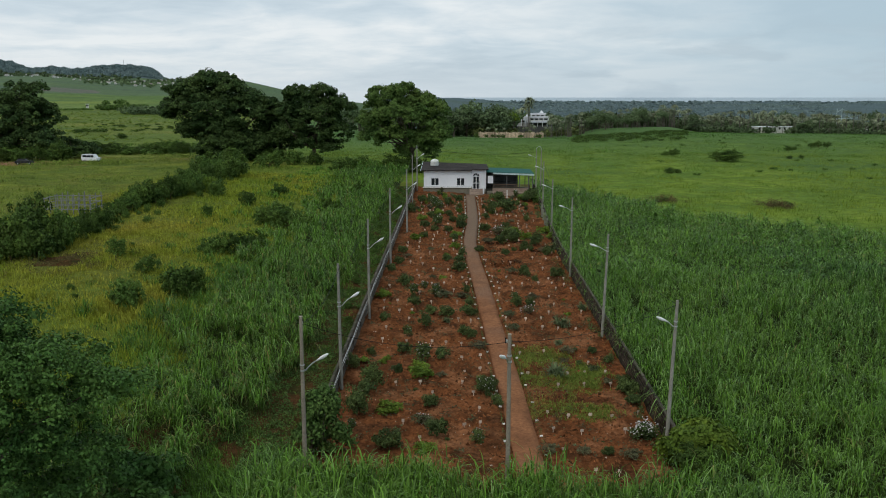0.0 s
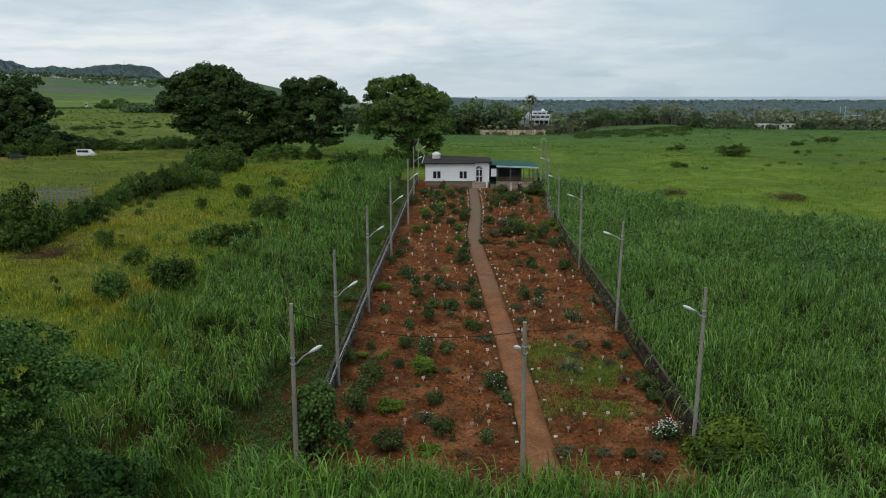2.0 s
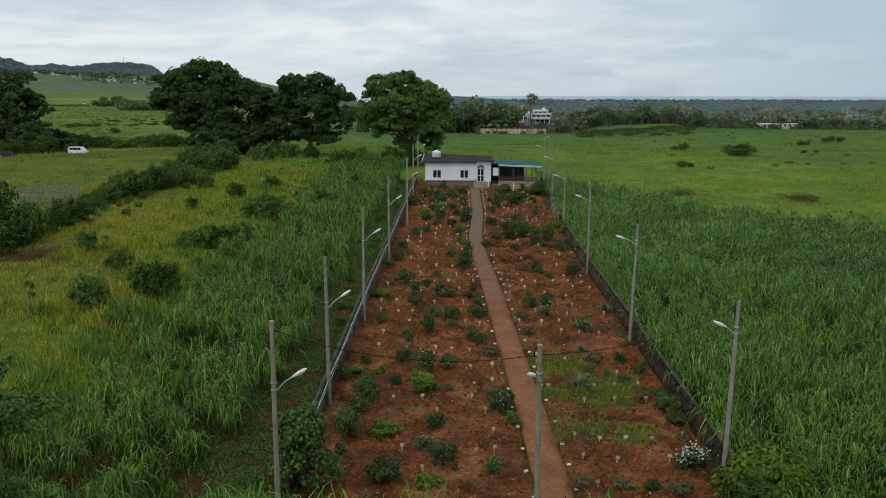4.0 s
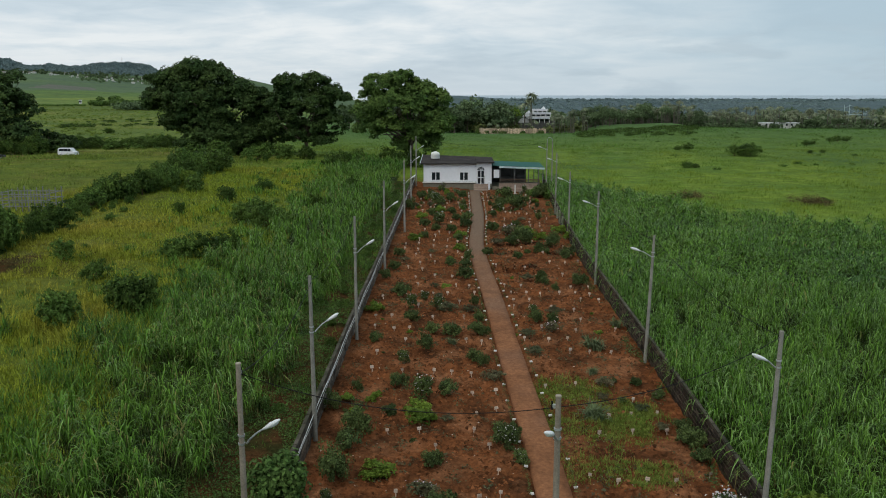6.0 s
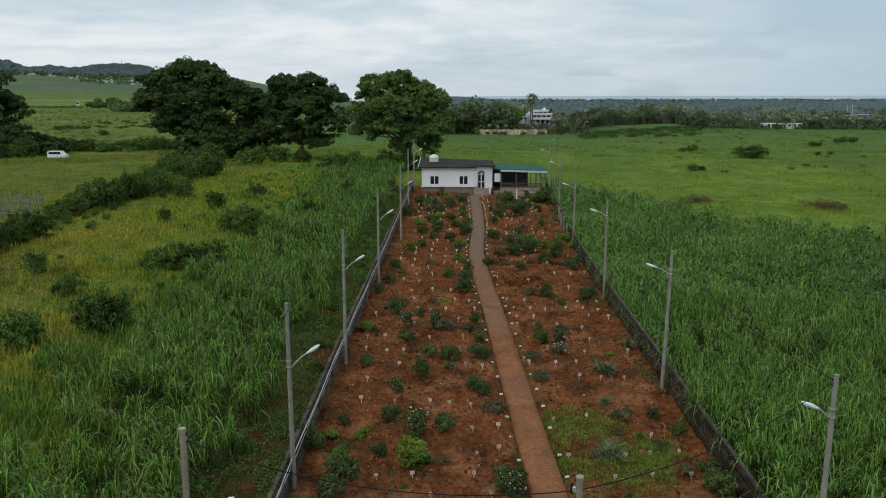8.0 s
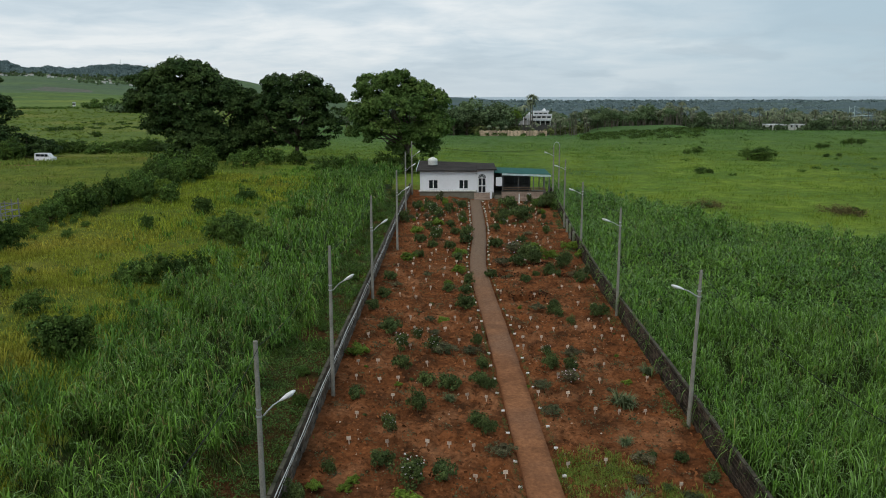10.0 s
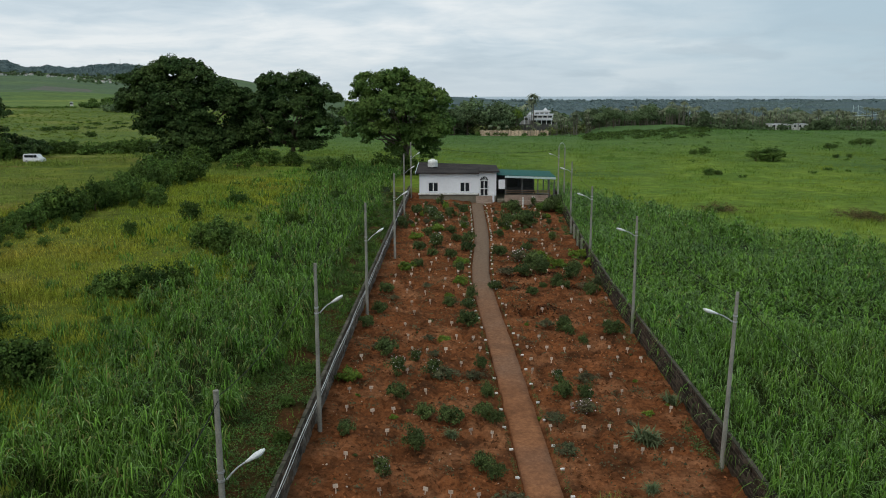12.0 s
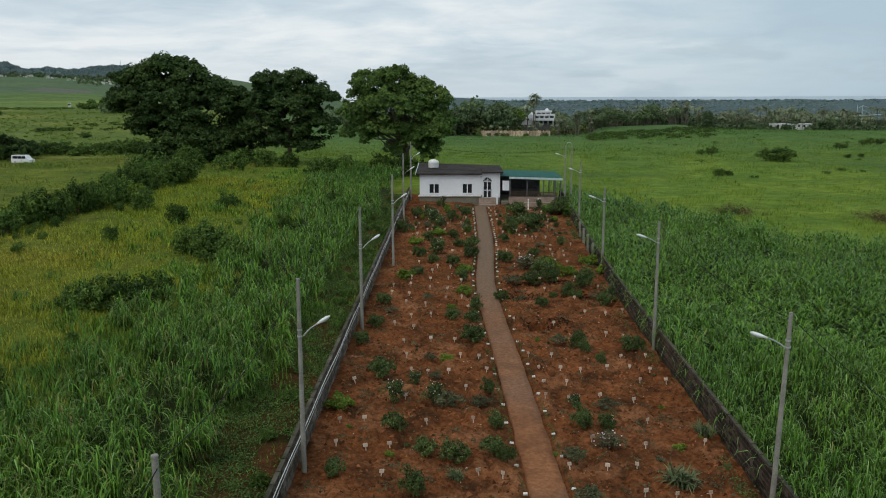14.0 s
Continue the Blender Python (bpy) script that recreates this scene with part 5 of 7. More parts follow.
for k in range(5):
    g = np.random.default_rng(50 + k)
    blobs = [(g.uniform(-.5, .5), g.uniform(-.5, .5), g.uniform(.12, .85), g.uniform(.45, .8), g.uniform(.45, .8), g.uniform(.45, .75)) for _ in range(7)]
    t = new("meadow_bush")
    me, c = foliage(g, ragged(g, blobs, 9), 105, 34, .17, .078, .5)
    part("stem", branches(g, .3, .05, c[:9]), M["stem"], t)
    link("foliage", me, t, M["hedge_leaf"])
    tagged(t, "dense dark green wild bush standing in tall grass", "bush", "meadow bushes")
    bush_kinds.append(t)
used = set()


def put_bush(x, y, s, k=None, sz=1.0, lift=0.0):
    k = int(MB.integers(5)) if k is None else k
    m = pose(x, y, ground_z(x, y) + lift, 0, 0, MB.uniform(0, 360)) @ Matrix.Diagonal((s, s, s * sz, 1))
    if k not in used:
        used.add(k)
        bush_kinds[k].matrix_world = m
        return bush_kinds[k]
    ob = copy_thing(bush_kinds[k], pose(0, 0, 0))
    ob.matrix_world = m
    return ob


for x, y, s in ((-22.2, 53.8, 1.35), (-21.0, 52.6, 1.3), (-22.8, 55.2, 1.1), (-24.6, 50.6, 1.25), (-25.2, 51.6, .8), (-23.4, 69.2, 1.25), (-22.0, 69.8, 1.2), (-20.9, 71.4, 1.3), (-24.4, 69.0, .9), (-19.6, 82.6, 1.6), (-21.2, 84.5, 1.5), (-18.2, 81.4, 1.5), (-22.8, 85.5, 1.2),
                (-26.9, 61.0, .95), (-31.2, 65.2, .95), (-33.1, 104.0, 1.4), (-27.9, 98.0, 1.1), (-17.6, 94.8, 1.1), (-26, 108, 1.1), (-12.6, 96, 1.0), (-30, 88, .7), (-15.5, 108, 1.1)):
    put_bush(x, y, s * 1.02, sz=1.2)
# large round shrubs before the big trees
for x, y, s in ((-40.6, 128, 3.3), (-38.2, 128, 2.9), (-37.4, 126, 1.9), (-42.6, 131, 2.6), (-45.0, 154, 2.7), (-43.0, 153, 2.2), (-36.2, 148, 2.3), (-33.5, 158, 2.2), (-22.0, 142, 2.3), (-19.6, 145, 2.4), (-29.0, 158, 1.8), (-40.5, 121, 1.7), (-43.5, 122, 1.5), (-13.0, 147, 2.4), (-11, 148, 2.2), (-8.6, 149.0, 1.9), (-7.2, 150.0, 1.5)):
    put_bush(x, y, s, sz=1.0)
for k in range(18):
    put_bush(MB.uniform(-53, -38), 172 + MB.normal() * 3, MB.uniform(1.2, 2.2), sz=1.0)
for k in range(14):
    put_bush(MB.uniform(-106, -84), 172 + MB.normal() * 3, MB.uniform(1.4, 2.6), sz=1.0)
# the overgrown hedge across the meadow: shrubs of every height, close together, with a few gaps
for k in range(64):
    f = k / 63
    y = 64 + f * 60
    if .30 < f < .34 or .52 < f < .55:
        continue
    tall = 1.0 + .55 * math.sin(f * 21) * math.sin(f * 8 + 1)
    put_bush(-39.6 + .9 * math.sin(f * 11) + MB.normal() * .8, y + MB.normal() * .8, MB.uniform(.9, 1.5) * tall, sz=MB.uniform(1.0, 1.7))
for k in range(26):
    put_bush(-40.5 - MB.uniform(0, 11), 60 + MB.uniform(0, 13), MB.uniform(1.1, 1.8), sz=MB.uniform(1.0, 1.6))
for k in range(34):
    put_bush(-38.4 + MB.normal() * 2.2, 64 + MB.uniform(0, 58), MB.uniform(.3, .7), sz=MB.uniform(.8, 1.4))
# low scrub scattered through the meadow grass
for k in range(26):
    x, y = MB.uniform(-36, -19), MB.uniform(38, 128)
    put_bush(x - .05 * y + 3, y, MB.uniform(.2, .45), sz=MB.uniform(.7, 1.2))
# small scrub on the verge outside the west wall
for k in range(46):
    put_bush(MB.uniform(-12.6, -9.2), 24 + 95 * MB.random(), MB.uniform(.22, .5), sz=.9)
# hedges and scrub farther out
for k in range(40):
    put_bush(-66 - MB.uniform(0, 50) * MB.random(), 196 + MB.normal() * 5, MB.uniform(.9, 2.2), sz=.9)
for k in range(6):
    put_bush(-190 + MB.uniform(0, 130), 290 + MB.normal() * 20, MB.uniform(1.0, 2.2), sz=.7)
for x, y, s in ((57.0, 184, 2.6), (58.8, 185, 2.2), (55.2, 184, 2.0), (37.6, 154.5, 1.1), (39.0, 155, .8), (50, 201, 1.5), (48.6, 203, 1.1), (97, 231, 1.5), (99.4, 231, 1.3), (95, 231, 1.1), (85, 222, 1.3), (87.4, 223, 1.0), (75, 194, .8), (78, 195, .7),
                (41, 109.5, .6), (42.2, 108.5, .7), (43, 111, .5), (26, 113, .7), (27, 113.6, .6), (9.3, 114.5, 1.4), (9.6, 111.5, 1.2), (7.2, 112.5, 1.0)):
    put_bush(x, y, s, sz=.75)

tree("meadow_lime_bush", -35.4, 108.5, .5, .06, [(0, 0, 1.3, .9, .9, .8), (.3, 0, .7, 1.0, .9, .6)], 90, 44, .28, .14, 24, "round yellow-green bush standing before the hedge", "lime_leaf", limbs=8)

# ---- shrubs planted on the graves ----
def shrub_kind(k, leaf_mat, petal, n_clumps, label, leaf=.085, blossoms=34):
    g = np.random.default_rng(80 + k)
    t = new("garden_shrub")
    blobs = [(g.uniform(-.15, .15), g.uniform(-.15, .15), g.uniform(.10, .30), g.uniform(.16, .28), g.uniform(.16, .28), g.uniform(.14, .30)) for _ in range(5)]
    me, c = foliage(g, blobs, int(n_clumps * 1.7), 44, .10, leaf * .40, .3)
    part("stem", branches(g, .12, .014, c[:10]), M["stem"], t)
    link("foliage", me, t, M[leaf_mat])
    if petal:
        q = c[g.choice(len(c), blossoms)] + g.normal(size=(blossoms, 3)) * .06
        q = np.repeat(q, 2, 0) + np.array([0, 0, .08])
        v, f, s = leaves(g, q, np.tile([0, -.3, 1.0], (len(q), 1)), .040, 1.0)
        tagged(link("flower", np_mesh("flower", v, f, s), t, M[petal]), kind="stuff")
    return tagged(t, label, "shrub", "planted shrubs")


KINDS = [shrub_kind(0, "bush_leaf", None, 26, "compact dark green shrub planted on a grave"),
         shrub_kind(1, "bush_leaf", "petal_white", 26, "dark green shrub dotted with white flowers"),
         shrub_kind(2, "lime_leaf", None, 20, "yellow-green leafy shrub in red soil", .11),
         shrub_kind(3, "grey_leaf", None, 18, "dull brownish half-dry shrub in red soil"),
         shrub_kind(4, "bush_leaf", None, 32, "upright bushy green shrub planted on a grave", .075),
         shrub_kind(5, "grey_leaf", "petal_pink", 22, "low shrub covered in pale pink flowers"),
         None]


def strap_plant():
    """A low rosette of arching pale strap leaves."""
    g = np.random.default_rng(97)
    t = new("garden_shrub")
    n = 190
    v, f, s = strips(g, np.column_stack([g.normal(size=n) * .08, g.normal(size=n) * .07, np.zeros(n)]), g.uniform(.18, .42, n), g.uniform(.1, .36, n), g.uniform(0, 6.28, n), g.uniform(.013, .026, n), g.uniform(.1, .9, n))
    link("leaf_rosette", np_mesh("leaf_rosette", v, f, s), t, M["strap_leaf"])
    return tagged(t, "pale grey-green rosette of strap leaves in red soil", "shrub", "planted shrubs")


KINDS[6] = strap_plant()
placed = set()
SH = np.random.default_rng(91)


def put_shrub(k, x, y, s, sz=1.0):
    m = pose(x, y, soil_z(x, y) - .03, 0, 0, SH.uniform(0, 360)) @ Matrix.Diagonal((s, s, s * sz, 1))
    if k not in placed:
        placed.add(k)
        KINDS[k].matrix_world = m
        return
    ob = copy_thing(KINDS[k], pose(0, 0, 0))
    ob.matrix_world = m


# the planted shrubs by kind, place and size, from the near end of the plot to the far one
SHRUBS_A = (
    (0, -5.08, 30.06, 1.46), (2, -3.66, 30.1, 0.97), (3, 5.76, 30.35, 0.87), (0, 4.74, 30.41, 0.55), (3, 2.08, 30.46, 0.82), (3, 3.7, 30.67, 0.61),
    (1, -1.19, 31.22, 0.73), (0, -3, 31.6, 1.19), (1, -7.05, 32.28, 0.52), (5, -3.77, 32.94, 1.06), (4, -6.93, 33.53, 1.5), (2, -5.49, 34.53, 1.35),
    (0, -3.44, 35.3, 0.82), (1, -0.01, 35.82, 0.7), (0, -6.78, 36.42, 1.13), (1, -0.61, 36.96, 1.02), (0, -0.57, 37.65, 1.27), (4, -6.58, 37.84, 1.43),
    (2, -4.3, 39.03, 1.09), (2, -3.67, 39.19, 0.85), (3, 6.22, 39.24, 0.55), (3, -2.93, 39.44, 0.55), (0, -5.38, 39.78, 0.66), (2, -6.79, 39.89, 0.56),)
SHRUBS_B = (
    (4, -7.87, 40.13, 0.82), (6, 3.42, 40.24, 1.19), (2, -4.22, 40.69, 1.2), (2, -7.35, 41.37, 0.54), (2, -6.26, 41.43, 0.54), (3, 5.77, 41.62, 0.75),
    (1, -4.16, 41.86, 1.36), (2, -6.05, 42, 0.49), (0, -2.93, 42.32, 0.94), (4, -7.11, 42.68, 0.5), (3, 4.26, 42.83, 0.56), (0, -5.27, 43.28, 0.85),
    (3, 4.68, 44.33, 0.88), (3, -0.71, 44.55, 1.06), (0, 6.19, 44.79, 0.53), (6, 4.29, 46.06, 0.55), (1, -5.23, 46.15, 0.74), (4, -1.15, 46.41, 0.62),
    (0, -1.6, 47.27, 0.82), (4, -4.15, 48.42, 0.99), (3, 1.64, 48.92, 0.96), (6, -2.77, 49.88, 0.5), (0, -6.95, 49.92, 0.73), (6, 4.98, 50.07, 1.23),)
SHRUBS_C = (
    (4, -0.93, 51.15, 0.57), (0, -2.85, 51.2, 1.09), (2, -5.15, 51.35, 0.33), (3, 1.45, 51.61, 0.87), (0, -3.9, 51.66, 0.82), (0, -1.41, 51.71, 0.97),
    (3, 4.75, 52.16, 0.39), (2, 0.86, 52.42, 0.59), (5, 2.97, 52.82, 1.21), (2, 5.84, 53.26, 0.46), (0, -5.14, 53.47, 0.98), (4, -1.2, 54.31, 0.69),
    (6, 6.99, 54.43, 0.74), (4, 2.24, 54.66, 0.96), (4, 3.26, 54.77, 0.7), (2, -7.46, 56.01, 1.28), (3, -3.07, 56.62, 1.41), (3, 3.55, 56.71, 1.02),
    (3, -1.71, 56.77, 0.91), (1, -3.79, 56.8, 1.08), (1, -5.47, 56.87, 0.97), (1, 2.21, 57.2, 0.58), (4, -1.37, 58.14, 0.65), (1, -4.67, 59.18, 0.67),)
SHRUBS_D = (
    (0, -6.15, 59.75, 1.36), (3, -3.75, 60.04, 0.62), (3, -6.67, 61.11, 0.64), (3, -4.03, 62.28, 0.59), (2, -3.32, 62.54, 0.6), (4, 4.28, 62.63, 0.53),
    (0, -7.64, 64.53, 0.91), (4, 3.77, 64.61, 0.63), (0, 6.33, 65.42, 1.35), (4, 3.58, 65.73, 0.93), (0, -1.94, 65.78, 1.44), (3, 2.59, 65.89, 1.01),
    (0, -7.23, 67.87, 0.98), (0, -1.88, 69.18, 0.93), (0, -3.04, 70.17, 0.79), (3, -6.58, 70.73, 0.64), (4, -1.63, 72.22, 0.82), (2, -3.12, 72.25, 0.58),
    (0, -7.24, 72.66, 0.92), (0, 2.43, 73.47, 0.76), (3, -4.59, 74.43, 0.69), (0, 6.6, 74.78, 1.39), (0, 0.08, 75.16, 0.96), (0, 4.87, 75.62, 0.88),)
SHRUBS_E = (
    (2, -2.53, 75.75, 1.24), (3, 1.29, 76.07, 1.24), (0, 3.41, 76.11, 0.53), (3, 6.32, 76.14, 0.98), (4, 4.45, 76.57, 0.99), (6, 7.6, 77.82, 1.1),
    (4, 5.8, 78.29, 1.67), (0, 2.25, 78.81, 1.49), (4, 3.61, 79.04, 1.41), (3, 0.93, 79.08, 1.41), (0, -2.4, 79.67, 0.95), (2, -6.5, 79.98, 1.43),
    (0, -5.48, 80.84, 0.87), (0, 3.29, 81.67, 2.26), (2, 5.1, 82.33, 1.79), (2, -2.23, 82.49, 1.19), (2, 7.7, 83.69, 1.62), (5, 2.28, 84.04, 2.35),
    (0, -3.09, 84.22, 1.02), (2, 3.76, 84.3, 2.15), (0, -4.58, 85.32, 0.83), (0, 0.86, 86.34, 1.38), (2, 7.44, 86.54, 1.91), (0, -5.73, 87.19, 1.18),)
SHRUBS_F = (
    (0, -1.74, 87.96, 1.3), (1, -4.28, 88.57, 1.86), (0, 3.33, 88.94, 1.1), (0, -1.56, 91.43, 1.6), (0, -2.62, 92.18, 0.92), (2, -6.25, 92.43, 1.28),
    (3, 4.17, 93.08, 0.82), (0, -5.21, 93.66, 1.18), (1, 6.16, 94.23, 0.95), (0, 1.25, 94.5, 0.96), (0, -3.11, 95.7, 1.09), (2, -4.21, 96.56, 1.6),
    (4, -7.66, 97.5, 1.37), (4, 2.2, 99.69, 1.92), (0, 4.1, 100.71, 3.11), (1, -4.42, 101.87, 1.58), (1, -5.16, 103.32, 1.61), (0, -6.61, 105.35, 1.1),
    (0, -3.28, 105.47, 1.24), (0, -5.54, 106.68, 1.54), (0, -1.86, 107.58, 1.41), (0, 3.34, 108.86, 2.87),)
for k, x, y, s in SHRUBS_A + SHRUBS_B + SHRUBS_C + SHRUBS_D + SHRUBS_E + SHRUBS_F:
    put_shrub(k, x, y, min(s * 1.7, s + .55) * (1.35 if k == 6 else 1), .75 if k in (2, 3, 5) else 1.4 if k == 4 else 1.12)
for n in range(60):
    y = SH.uniform(30, 80)
    x = SH.uniform(-7.5, 7.0)
    if abs(x - float(path_x(y))) > 1.2:
        put_shrub(int(SH.choice([0, 3, 3, 6, 2, 4])), x, y, SH.uniform(.22, .48), SH.uniform(.7, 1.1))
for n in range(95):
    y = SH.uniform(98, 116.2)
    x = SH.uniform(-7.4, float(right_wall_x(y)) - .6)
    if abs(x - float(path_x(y))) > 1.35:
        put_shrub(int(SH.choice([0, 4, 1, 1, 2, 2, 3, 5, 6, 6])), x, y, SH.uniform(.55, 1.25), SH.uniform(1.0, 1.9))
tree("corner_bush", 8.55, 29.6, .8, .07, [(0, 0, 1.3, 1.2, 1.1, .8), (-.8, 0, .9, .9, .9, .7), (.7, .3, 1.0, .9, .9, .7), (0, -.4, .5, 1.4, 1.1, .5)], 230, 60, .32, .15, 19, "drooping yellow-green bush by the wall's end", "lime_leaf", limbs=14)
tree("corner_bush", 8.2, 28.6, .5, .06, [(0, 0, .8, 1.1, 1.0, .8), (.9, -.2, .6, 1.0, .9, .6)], 120, 80, .25, .07, 22, "low dark green bush at the wall's end", "hedge_leaf", limbs=10)
tree("west_bush", -7.9, 29.2, .9, .06, [(0, 0, 2.1, .8, .8, 1.1), (0, 0, 1.0, .95, .9, 1.0), (.6, .2, .6, .7, .7, .6), (-.5, .3, .8, .6, .6, .7)], 170, 44, .30, .10, 20, "leafy green bush beside a timber pole", "creeper_leaf", limbs=12)
for x, y, s in ((8.3, 112.2, 3.6), (7.6, 111.4, 2.6), (8.6, 113.6, 3.2)):
    put_shrub(0, x, y, s, 1.15)
white_bush = shrub_kind(9, "bush_leaf", "petal_white", 40, "rounded bush thick with white blossom by the wall", blossoms=230)
white_bush.matrix_world = pose(6.75, 32.6, soil_z(6.75, 32.6)) @ Matrix.Diagonal((2.1, 1.8, 1.5, 1))
for x, y, s in ((7.05, 38.0, 1.9), (7.1, 39.4, 1.5), (7.1, 36.4, 1.3)):
    put_shrub(0, x, y, s)


# ---- sugar cane and grass ----
def cane_field(name, region, n, tall, leaf_w, per, seed, label, dry=.014, fine=True, lay=1.0, bunch=3, long_=1.0, arch=(.35, 1.5), pale=.08):
    """Arching cane leaves in plants set along rows. region: keeps those (x, y) that lie in the field."""
    g = np.random.default_rng(seed)
    cx, cy = region(g, n // bunch)
    tall_ = tall * g.uniform(.78, 1.2, len(cx)) * (1 + .2 * np.sin(cx * .31 + 1.3) * np.sin(cy * .27))
    vs, fs, ss, ids = [], [], [], []
    total = 0
    m = len(cx)
    for leaf in range(per * bunch):
        az = g.uniform(0, 2 * np.pi, m)
        away = np.abs(g.normal(size=m)) * .2
        x, y = cx + np.sin(az) * away, cy + np.cos(az) * away
        # every fourth leaf sits low, coloured dark for shade between plants
        old_shaded = fine and leaf % 4 == 0
        level = g.uniform(.08, .40, m) if old_shaded else g.uniform(.36, .82, m)
        hgt = tall_ * g.uniform(.85, 1.1, m)
        size = hgt * long_
        base = np.stack([x, y, land(x, y) + hgt * level], 1)
        v, f, s = strips(g, base, size * g.uniform(.42, .85, m) / lay, size * g.uniform(.12, .46, m) * lay, az + g.normal(size=m) * .5, leaf_w * g.uniform(.7, 1.3, m), g.uniform(*arch, m), *(((0, .36, .7, 1), (.7, 1, .75, .03)) if fine else ((0, .5, 1), (.8, 1, .05))))
        vs.append(v)
        fs.append(f + total)
        ss.append(s)
        ids.append(np.repeat(np.where(g.random(m) < dry, 1, 2 if old_shaded else np.where(g.random(m) < pale, 3, 0)), 3 if fine else 2))
        total += len(v)
    me = np_mesh(name, np.concatenate(vs), np.concatenate(fs), np.concatenate(ss), np.concatenate(ids))
    me.materials.append(M["cane_leaf"])
    me.materials.append(M["cane_dry"])
    me.materials.append(M["cane_old_shade"])
    me.materials.append(M["cane_sheen"])
    return tagged(link(name, me), label, "sugar cane", kind="stuff")


def wedge(x0, x1, y0, y1, ok):
    """A sampler of places in a stretch of land, kept where ok says."""
    def pick(g, n):
        x, y = g.uniform(x0, x1, n), g.uniform(y0, y1, n)
        k = ok(x, y)
        return x[k], y[k]
    return pick


def right_field(x, y):
    """The cane thins out over its last metres before the open field."""
    fray = 7 * np.sin(x * 2.3 + 1.7 * np.sin(y * .9)) * np.sin(y * 1.9 + 1.3 * np.sin(x * 1.1)) - 5
    return (x > right_wall_x(np.maximum(y, 28)) + .24) & (y < cane_edge(x) + fray) & (x < 24 + .56 * np.maximum(y, 0))


cane_field("cane", wedge(7.5, 50, 17, 62, right_field), 15000, 1.85, .036, 14, 41, "dense green sugar cane with arching leaves", long_=.72, pale=.19)
cane_field("cane", wedge(7.5, 85, 62, 140, right_field), 46000, 1.7, .070, 8, 42, "dense green sugar cane standing beyond the wall", fine=False, lay=1.4, long_=.62, pale=.1)
cane_field("cane", wedge(-9.0, 9.0, 18.0, 24, lambda x, y: y < 23.2 + .5 * np.sin(x * 1.3)), 7600, 2.9, .036, 12, 43, "tall green cane standing before the plot", long_=.55, arch=(.3, 1.3))


cane_field("cane", wedge(7.6, 10.2, 31, 116, lambda x, y: (x > right_wall_x(y) + .26) & (x < right_wall_x(y) + .75) & (np.sin(y * 1.3) + np.sin(y * .57 + 1) > -.6)), 5200, 1.7, .034, 5, 46, "cane leaves arching over the top of the wall", bunch=6, long_=.9, lay=1.25, arch=(1.0, 2.1), pale=.3)


def left_strip(x, y):
    return (x < -10.9 - .5 * np.sin(y * .4)) & (x > -17.6 - 1.0 * np.sin(y * .3) - .02 * y - 1.2 * np.sin(y * .9 + x)) & ~((y < 30) & (x > -13)) & (np.sin(x * 1.7 + 1.3 * np.sin(y * .8)) * np.sin(y * 1.4 + np.sin(x * .9)) > -.5)


cane_field("cane", wedge(-27, -10, 18, 68, left_strip), 6600, 1.9, .040, 13, 44, "tall unkempt cane and guinea grass", .07, bunch=6, long_=.85, arch=(.5, 1.6))
cane_field("cane", wedge(-27, -10, 68, 150, left_strip), 9000, 1.8, .058, 8, 45, "tall unkempt cane beside the wall", .03, False, bunch=5, long_=.75, arch=(.4, 1.4))


def grass(name, x0, x1, y0, y1, ok, n, tall, width, mat, seed, label, tuft=9, spread=.22, on_soil=False):
    """Blades in tufts: taller and thicker in some patches than in others."""
    g = np.random.default_rng(seed)
    t = n // tuft
    x, y = g.uniform(x0, x1, t), g.uniform(y0, y1, t)
    patch = np.sin(x * .23 + np.sin(y * .13) * 2.2) * np.sin(y * .19 + np.sin(x * .11) * 2) + .6 * np.sin(x * .61 + y * .43) * np.sin(y * .57 - x * .3)
    k = ok(x, y) & (g.random(t) < .72 + .4 * patch)
    x, y, patch = x[k], y[k], patch[k]
    high = tall * g.uniform(.45, 1.25, len(x)) * (.8 + .45 * np.clip(patch, -.6, 1))
    x, y, high = (np.repeat(v, tuft) for v in (x, y, high))
    m = len(x)
    x, y = x + g.normal(size=m) * spread, y + g.normal(size=m) * spread
    h = high * g.uniform(.6, 1.15, m)
    z = land(x, y) - .03
    if on_soil:
        z = sz[np.clip(np.round((y - 23.4) / .15).astype(int), 0, sx.shape[0] - 1), np.clip(np.round((x - WALL_L) / (right_wall_x(y) - WALL_L) * 130).astype(int), 0, 130)] - .02
    base = np.stack([x, y, z], 1)
    v, f, s = strips(g, base, h, h * g.uniform(.15, .8, m), g.uniform(0, 6.283, m), width * g.uniform(.6, 1.3, m), g.uniform(0, .7, m), (0, .55, 1), (.9, .8, .02))
    me = np_mesh(name, v, f, s)
    me.materials.append(M[mat])
    return tagged(link(name, me), label, "grass", kind="stuff")


def left_meadow(x, y):
    return (x < -16.0 - .025 * y + 1.5 * np.sin(y * .37)) & (x > -30 - .56 * np.maximum(y, 0)) & ~((x < -75) & (y > 151) & (y < 166)) & (np.hypot(x + 35.2, (y - 63.5) * .7) > 2.2)


grass("meadow_grass", -75, -16, 22, 80, left_meadow, 170000, .85, .042, "meadow_grass", 61, "tall yellow-green meadow grass going to seed")
grass("meadow_grass", -130, -12, 80, 205, lambda x, y: left_meadow(x, y) | (y > 140) & (x < -12), 120000, .55, .062, "tussock", 62, "tall yellow-green meadow grass", 8, .5)

